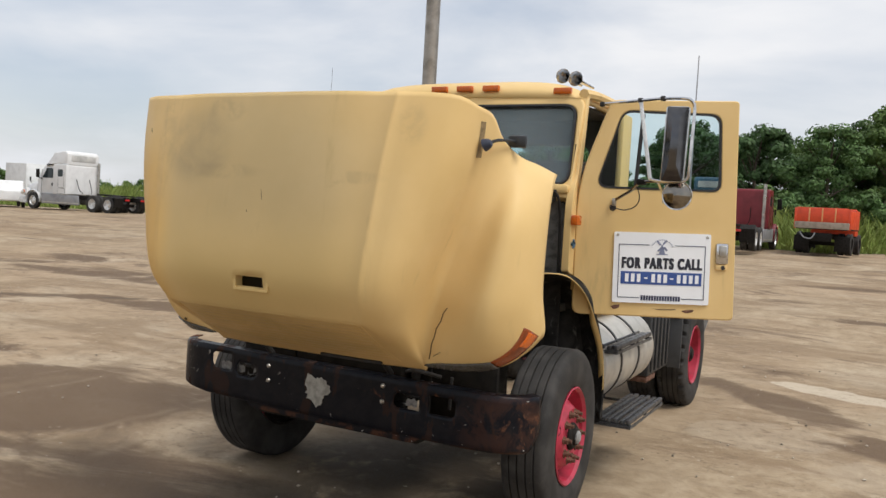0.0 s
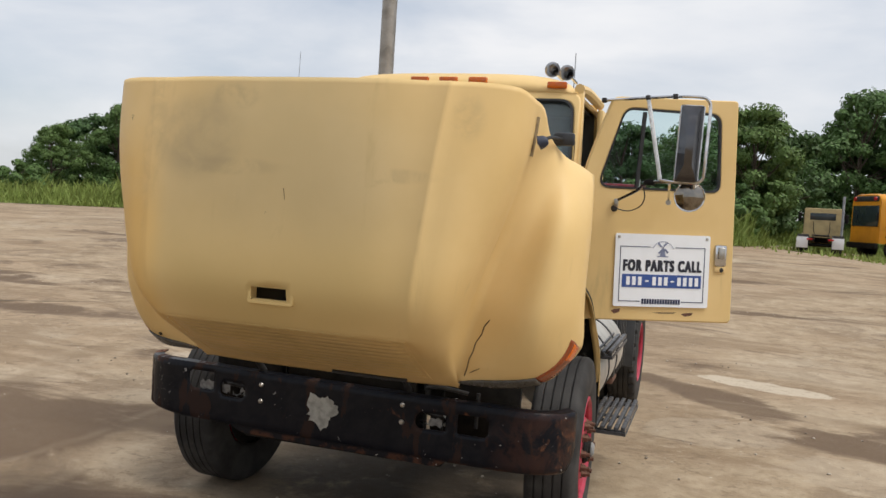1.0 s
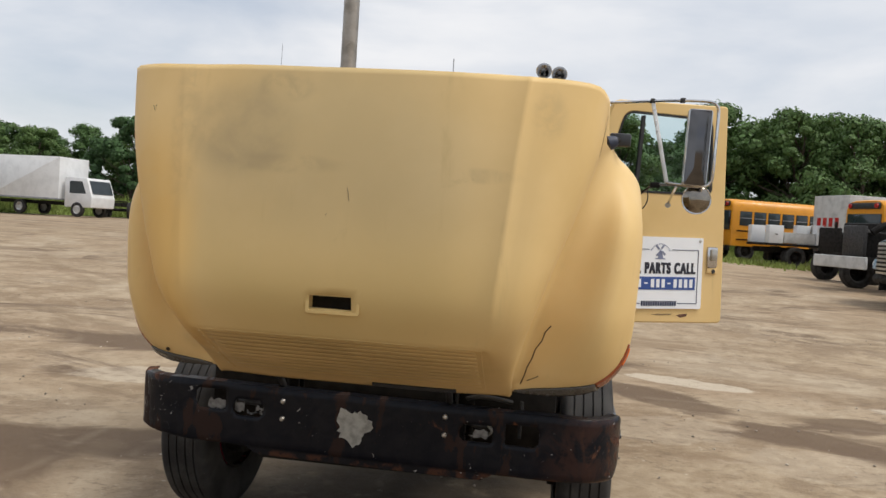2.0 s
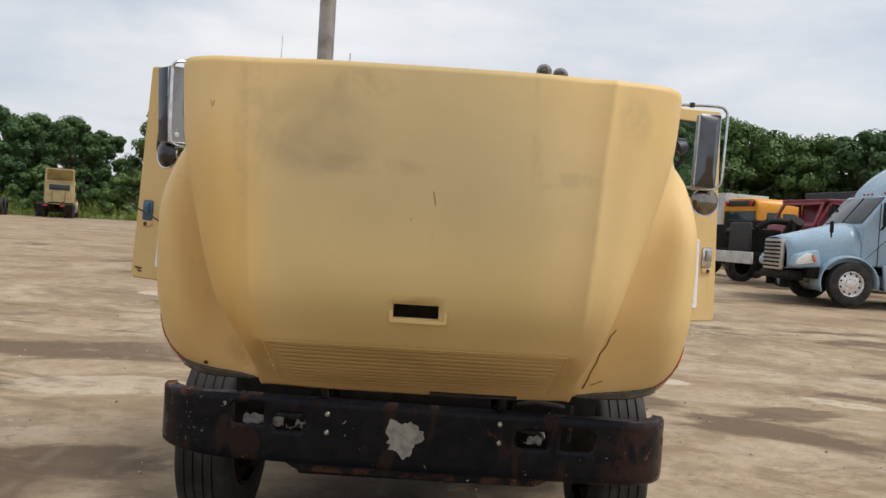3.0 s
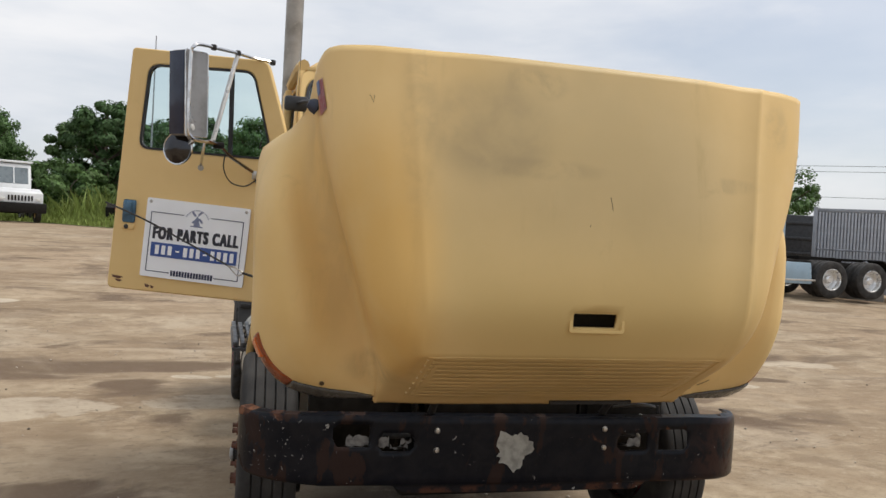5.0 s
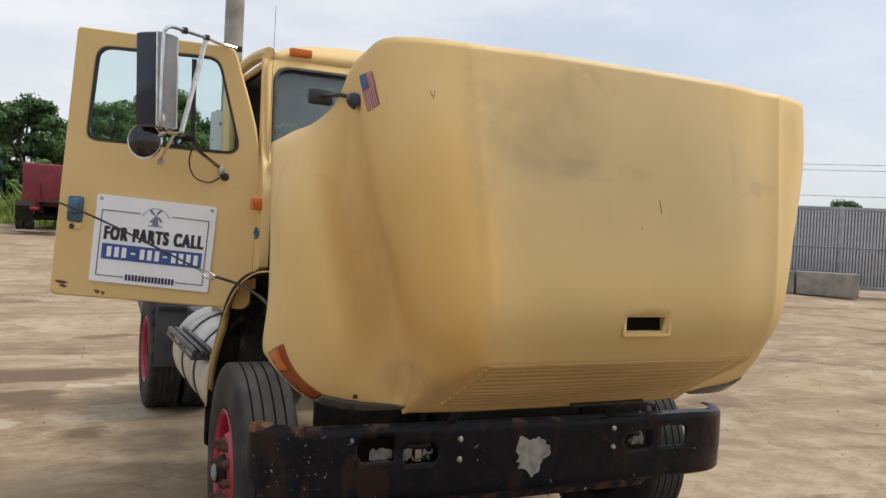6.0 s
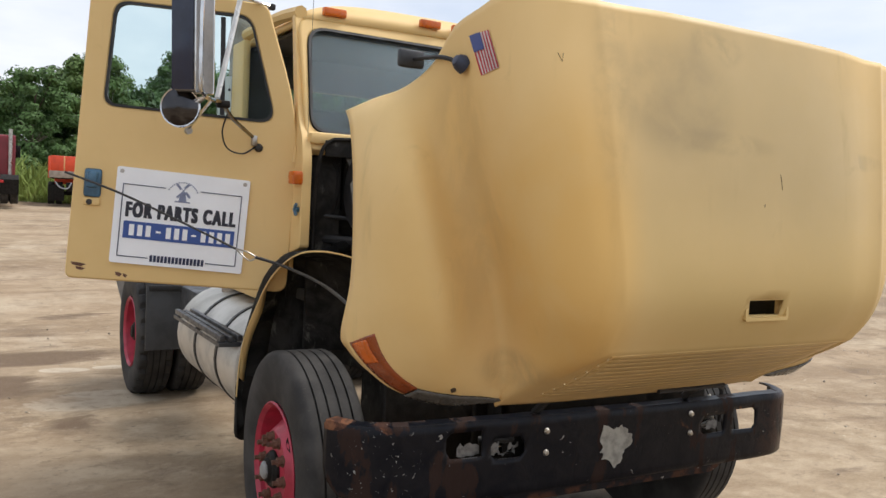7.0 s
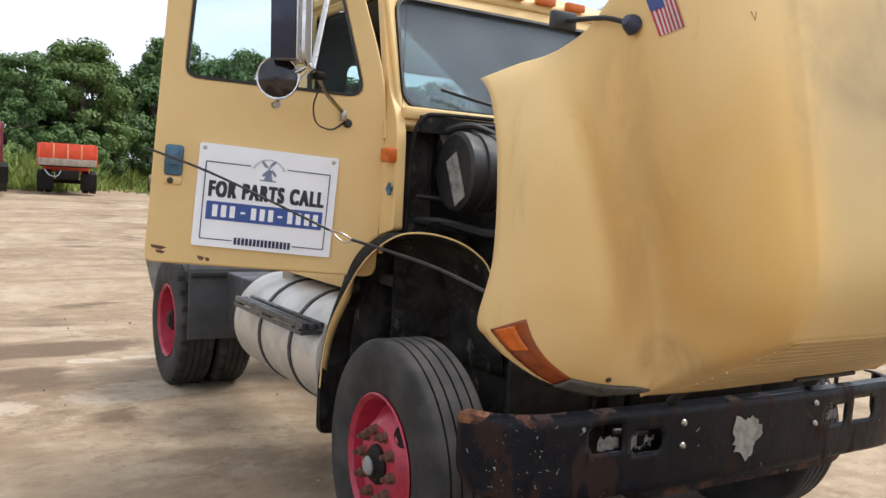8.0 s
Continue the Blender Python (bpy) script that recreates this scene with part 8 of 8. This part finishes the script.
def dump_truck(x, y, heading):
    v = vehicle("dump_truck", "small orange-red dump truck with timber sideboards", "truck", x, y, heading)
    v.scale = (0.80, 0.80, 0.80)
    chassis(v, 1.0, -3.9, (-3.0,), "dark")
    for s in (-1, 1):
        vwheel(v, 0.2, 0.98 * s, s, "dark", False, 0.5, False)
        part("mud_flap", box(B(), (-3.65, 0.86 * s, 0.50), (0.02, 0.66, 0.70), 0.004), GREASE, v, "black mud flap")
        part("side_board", prism([(-0.9, 1.2), (-0.9, 2.1), (-3.9, 2.0), (-3.9, 1.2)], 0.08, 0.01, 1.12 * s), ORANGERED, v, "orange side board")
        part("body_post", box(B(), (-3.9, 1.14 * s, 1.62), (0.10, 0.10, 0.95), 0.01), ORANGERED, v)
    part("load_floor", box(B(), (-2.4, 0, 1.2), (3.0, 2.3, 0.10), 0.01), GREASE, v)
    part("tailgate", box(B(), (-3.92, 0, 1.80), (0.06, 2.18, 0.66), 0.02), ORANGERED, v, "orange tailgate")
    for k in (-0.55, 0.0, 0.55):
        part("tailgate_rib", box(B(), (-3.965, k, 1.80), (0.03, 0.06, 0.62), 0.01), plain("pale_rib", (0.75, 0.38, 0.16), 0.5), v, "paler rib")
    part("timber_board", box(B(), (-3.98, 0, 1.32), (0.10, 2.3, 0.30), 0.01), TIMBER, v, "weathered timber board")
    part("cab", prism(rounded([(0.2, 0.9), (0.2, 1.7), (-0.15, 2.15), (-0.8, 2.2), (-0.8, 0.9)], 0.08), 2.0, 0.05), ORANGERED, v)
    part("hose", tube(B(), curve3([(-4.02, 0.9, 1.0), (-4.05, 0.7, 0.75), (-4.05, 0.4, 0.72), (-4.02, 0.25, 0.98)], 5), 0.03, 6), GALV, v, "pale hanging hose")
    part("hitch_plate", box(B(), (-3.95, 0, 0.78), (0.08, 0.9, 0.40), 0.02), GREASE, v)


dump_truck(1.27, 32.1, 84)


# the pale base colour stands in for sky mirrored in the glass
PALEGLASS = plain("painted_sky_glass", (0.20, 0.23, 0.24), 0.12, 0.3, 0.3, 4, 0.0)


def yard_truck(x, y, heading):
    v = vehicle("yard_truck", "white yard tractor with a black front bumper", "truck", x, y, heading)
    chassis(v, 0.9, -3.2, (-2.4,), "white")
    for s in (-1, 1):
        vwheel(v, 0.1, 1.0 * s, s, "tan", False, 0.5, False)
    part("front_bumper", box(B(), (1.25, 0, 0.72), (0.22, 2.4, 0.5), 0.04), GREASE, v, "heavy black bumper")
    part("hood", prism(rounded([(1.25, 0.95), (1.22, 1.5), (0.3, 1.72), (0.3, 0.95)], 0.08), 2.1, 0.06), WHITEPAINT, v)
    part("cab", prism(rounded([(0.35, 0.95), (0.30, 1.8), (-0.05, 2.95), (-1.25, 3.0), (-1.25, 0.95)], 0.08), 1.6, 0.06, -0.15), WHITEPAINT, v)
    part("windscreen", box(B(), (0.02, -0.15, 0), (0.02, 1.30, 0.86), 0.0, pose(0.12, 0, 2.34, 0, -17, 0)), PALEGLASS, v, "windscreen with the sky's reflection painted into its colour")
    part("screen_post", box(B(), (0.034, -0.15, 0), (0.012, 0.05, 0.86), 0.0, pose(0.12, 0, 2.34, 0, -17, 0)), WHITEPAINT, v)
    part("roof_cap", box(B(), (-0.62, -0.15, 3.04), (1.36, 1.72, 0.12), 0.04), WHITEPAINT, v, "white roof cap")
    for s in (-1, 1):
        part("side_window", side_plate(rounded([(0.05, 1.8), (-0.2, 2.7), (-1.0, 2.7), (-1.0, 1.8)], 0.05), -0.15 + 0.8 * s, 0.012, s), VGLASS, v)
        part("headlamp", box(B(), (1.27, 0.8 * s, 1.15), (0.03, 0.22, 0.14), 0.02), CLEARLAMP, v)
    for k in range(8):
        part("grille_slot", box(B(), (1.265, -0.52 + 0.15 * k, 1.2), (0.02, 0.08, 0.26), 0.01), GREASE, v)
    part("mirror_post", cyl(B(), (0.9, -1.15, 1.0), (0.9, -1.15, 2.5), 0.05, None, 10), WHITEPAINT, v, "white post")
    part("exhaust_pipe", cyl(B(), (0.3, -1.05, 1.2), (0.3, -1.05, 3.4), 0.07, None, 10), WHITEPAINT, v, "white exhaust pipe")
    part("exhaust_pipe", cyl(B(), (-1.35, -0.95, 1.0), (-1.35, -0.95, 3.3), 0.07, None, 10), WHITEPAINT, v, "white exhaust pipe")


yard_truck(-11.6, 42.2, -68)


def pickup(x, y, heading, paint, label):
    v = vehicle("pickup", label, "car", x, y, heading)
    part("body", prism(rounded([(1.0, 0.4), (1.05, 0.95), (-0.1, 1.08), (-0.75, 1.68), (-2.2, 1.70), (-2.4, 1.1), (-4.2, 1.08), (-4.2, 0.4)], 0.12), 1.8, 0.10, 0, 3), paint, v)
    part("windscreen", box(B(), (0.02, 0, 0), (0.02, 1.5, 0.75), 0.0, pose(-0.40, 0, 1.39, 0, -47, 0)), VGLASS, v)
    for s in (-1, 1):
        part("side_window", side_plate(rounded([(-0.65, 1.15), (-0.95, 1.58), (-2.1, 1.6), (-2.2, 1.15)], 0.05), 0.89 * s, 0.012, s), VGLASS, v)
        vwheel(v, 0.1, 0.82 * s, s, "alu", False, 0.36, False)
        vwheel(v, -3.2, 0.82 * s, s, "alu", False, 0.36, False)


pickup(-48.5, 30.4, 150, WHITEPAINT, "white pickup parked in the grass")
pickup(66.0, 38.5, 120, MAROON, "dark red car parked far off")

v = vehicle("box_trailer", "white box trailer standing on the grass", "trailer", -53.5, 38.5, 90)
part("box_body", prism(rounded([(0, 0.9), (0, 3.1), (-4, 3.1), (-4, 0.9)], 0.03), 2.4, 0.03), WHITEPAINT, v)
for s in (-1, 1):
    vwheel(v, -2.6, 1.0 * s, s, "white", False, 0.42, False)

v = vehicle("dump_bed", "dark ribbed dump body lying behind the trucks", "dump bed", 19.0, 23.2, 170)
part("bed_shell", prism([(0.6, 0.3), (1.4, 2.5), (-2.6, 2.5), (-2.6, 0.3)], 2.2, 0.04), DARKGREY, v)
for k in range(4):
    part("bed_rib", box(B(), (-0.5, 1.14, 0.55 + 0.55 * k), (3.8, 0.10, 0.10), 0.01), DARKGREY, v)

# ---------- slatted gate, blocks, far fence and shed ----------
gate = thing("slatted_gate", "tall grey steel gate of upright slats on castors", "gate")
A, C = Vector((17.2, 19.15, 0)), Vector((23.4, 13.6, 0))
L = (C - A).length
gm = Matrix.Translation((A.x, A.y, ground_z(20, 16) + 0.06)) @ Matrix.Rotation(math.atan2(C.y - A.y, C.x - A.x), 4, "Z")
for z, h in ((0.16, 0.12), (1.45, 0.06), (2.72, 0.12)):
    part("rail", box(B(), (L / 2, 0, z), (L, 0.07, h), 0.01, gm), GALV, gate)
for k in range(4):
    part("post", box(B(), (0.06 + (L - 0.12) * k / 3, 0, 1.42), (0.12, 0.10, 2.80), 0.01, gm), GALV, gate, "grey steel post")
slat_me = solid("slat", box(B(), (0, 0, 1.42), (0.055, 0.03, 2.5), 0.004), plain("pale_slat", (0.46, 0.47, 0.50), 0.5, 0.2, 0.2, 3))
for k in range(int(L / 0.095)):
    placed("slat", slat_me, gate, "", gm @ Matrix.Translation((0.10 + 0.095 * k, -0.01, 0)))
for k in (0.3, L - 0.25):
    part("castor", cyl(B(), gm @ Vector((k, -0.12, 0.06)), gm @ Vector((k, -0.04, 0.06)), 0.10, None, 14), GREASE, gate, "rubber castor")
part("back_sheet", box(B(), (L / 2, 0.05, 1.42), (L - 0.1, 0.012, 2.5), 0, gm), GALV, gate, "grey backing sheet")
for k in range(3):
    b = thing("concrete_block", "weathered concrete barrier block before the gate", "block", "concrete blocks", Matrix.Translation((17.165 + 1.4 * k, 17.30 - 1.26 * k, ground_z(20, 15.5))) @ Matrix.Rotation(math.atan2(C.y - A.y, C.x - A.x), 4, "Z"))
    part("block_body", prism(rounded([(-0.9, 0), (-0.9, 0.72), (0.9, 0.72), (0.9, 0)], 0.05), 0.6, 0.03), CONCRETE, b)

fence = thing("panel_fence", "white panel fence with dark posts behind the lot", "fence")
for k in range(9):
    a0 = Vector((26.0 + 3.0 * k, 36.0 - 1.6 * k, 0))
    fm = Matrix.Translation((a0.x, a0.y, ground_z(a0.x, a0.y))) @ Matrix.Rotation(math.atan2(-1.6, 3.0), 4, "Z")
    part("panel", box(B(), (1.7, 0, 1.2), (3.3, 0.04, 2.1), 0.01, fm), WHITEPAINT, fence)
    part("post", box(B(), (0, -0.03, 1.25), (0.10, 0.10, 2.5), 0.01, fm), GALV, fence)
    part("rail", box(B(), (1.7, -0.04, 1.6), (3.3, 0.05, 0.07), 0.0, fm), GALV, fence)

shed = thing("warehouse", "long dark teal warehouse far beyond the gate", "building", "", pose(100, 52, ground_z(100, 52), 0, 0, -58))
part("wall", box(B(), (0, 0, 2.4), (46, 12, 4.8), 0.05), plain("teal_cladding", (0.012, 0.055, 0.075), 0.5, 0, 0.2, 0.4), shed, "dark teal cladding")
part("roof", box(B(), (0, 0, 4.95), (46.6, 12.6, 0.3), 0.05), GALV, shed)
part("plinth", box(B(), (0, -6.03, 0.35), (46, 0.1, 0.7), 0.02), CONCRETE, shed)

mast = thing("pole", "thin grey steel pole behind the parked trucks", "pole")
part("shaft", cyl(B(), (-4.3, 31.2, ground_z(-4.3, 31.2)), (-4.3, 31.2, 8.95), 0.045, 0.02, 8), GALV, mast)
for z in (11.6, 11.0, 8.3):
    w = thing("overhead_wire", "thin black overhead wire", "wire", "overhead wires")
    part("wire", tube(B(), [(40 + 100 * t, 92 - 110 * t, z - 2.2 * 4 * t * (1 - t) * 0.4) for t in np.linspace(0, 1, 13)], 0.022, 5), GREASE, w)
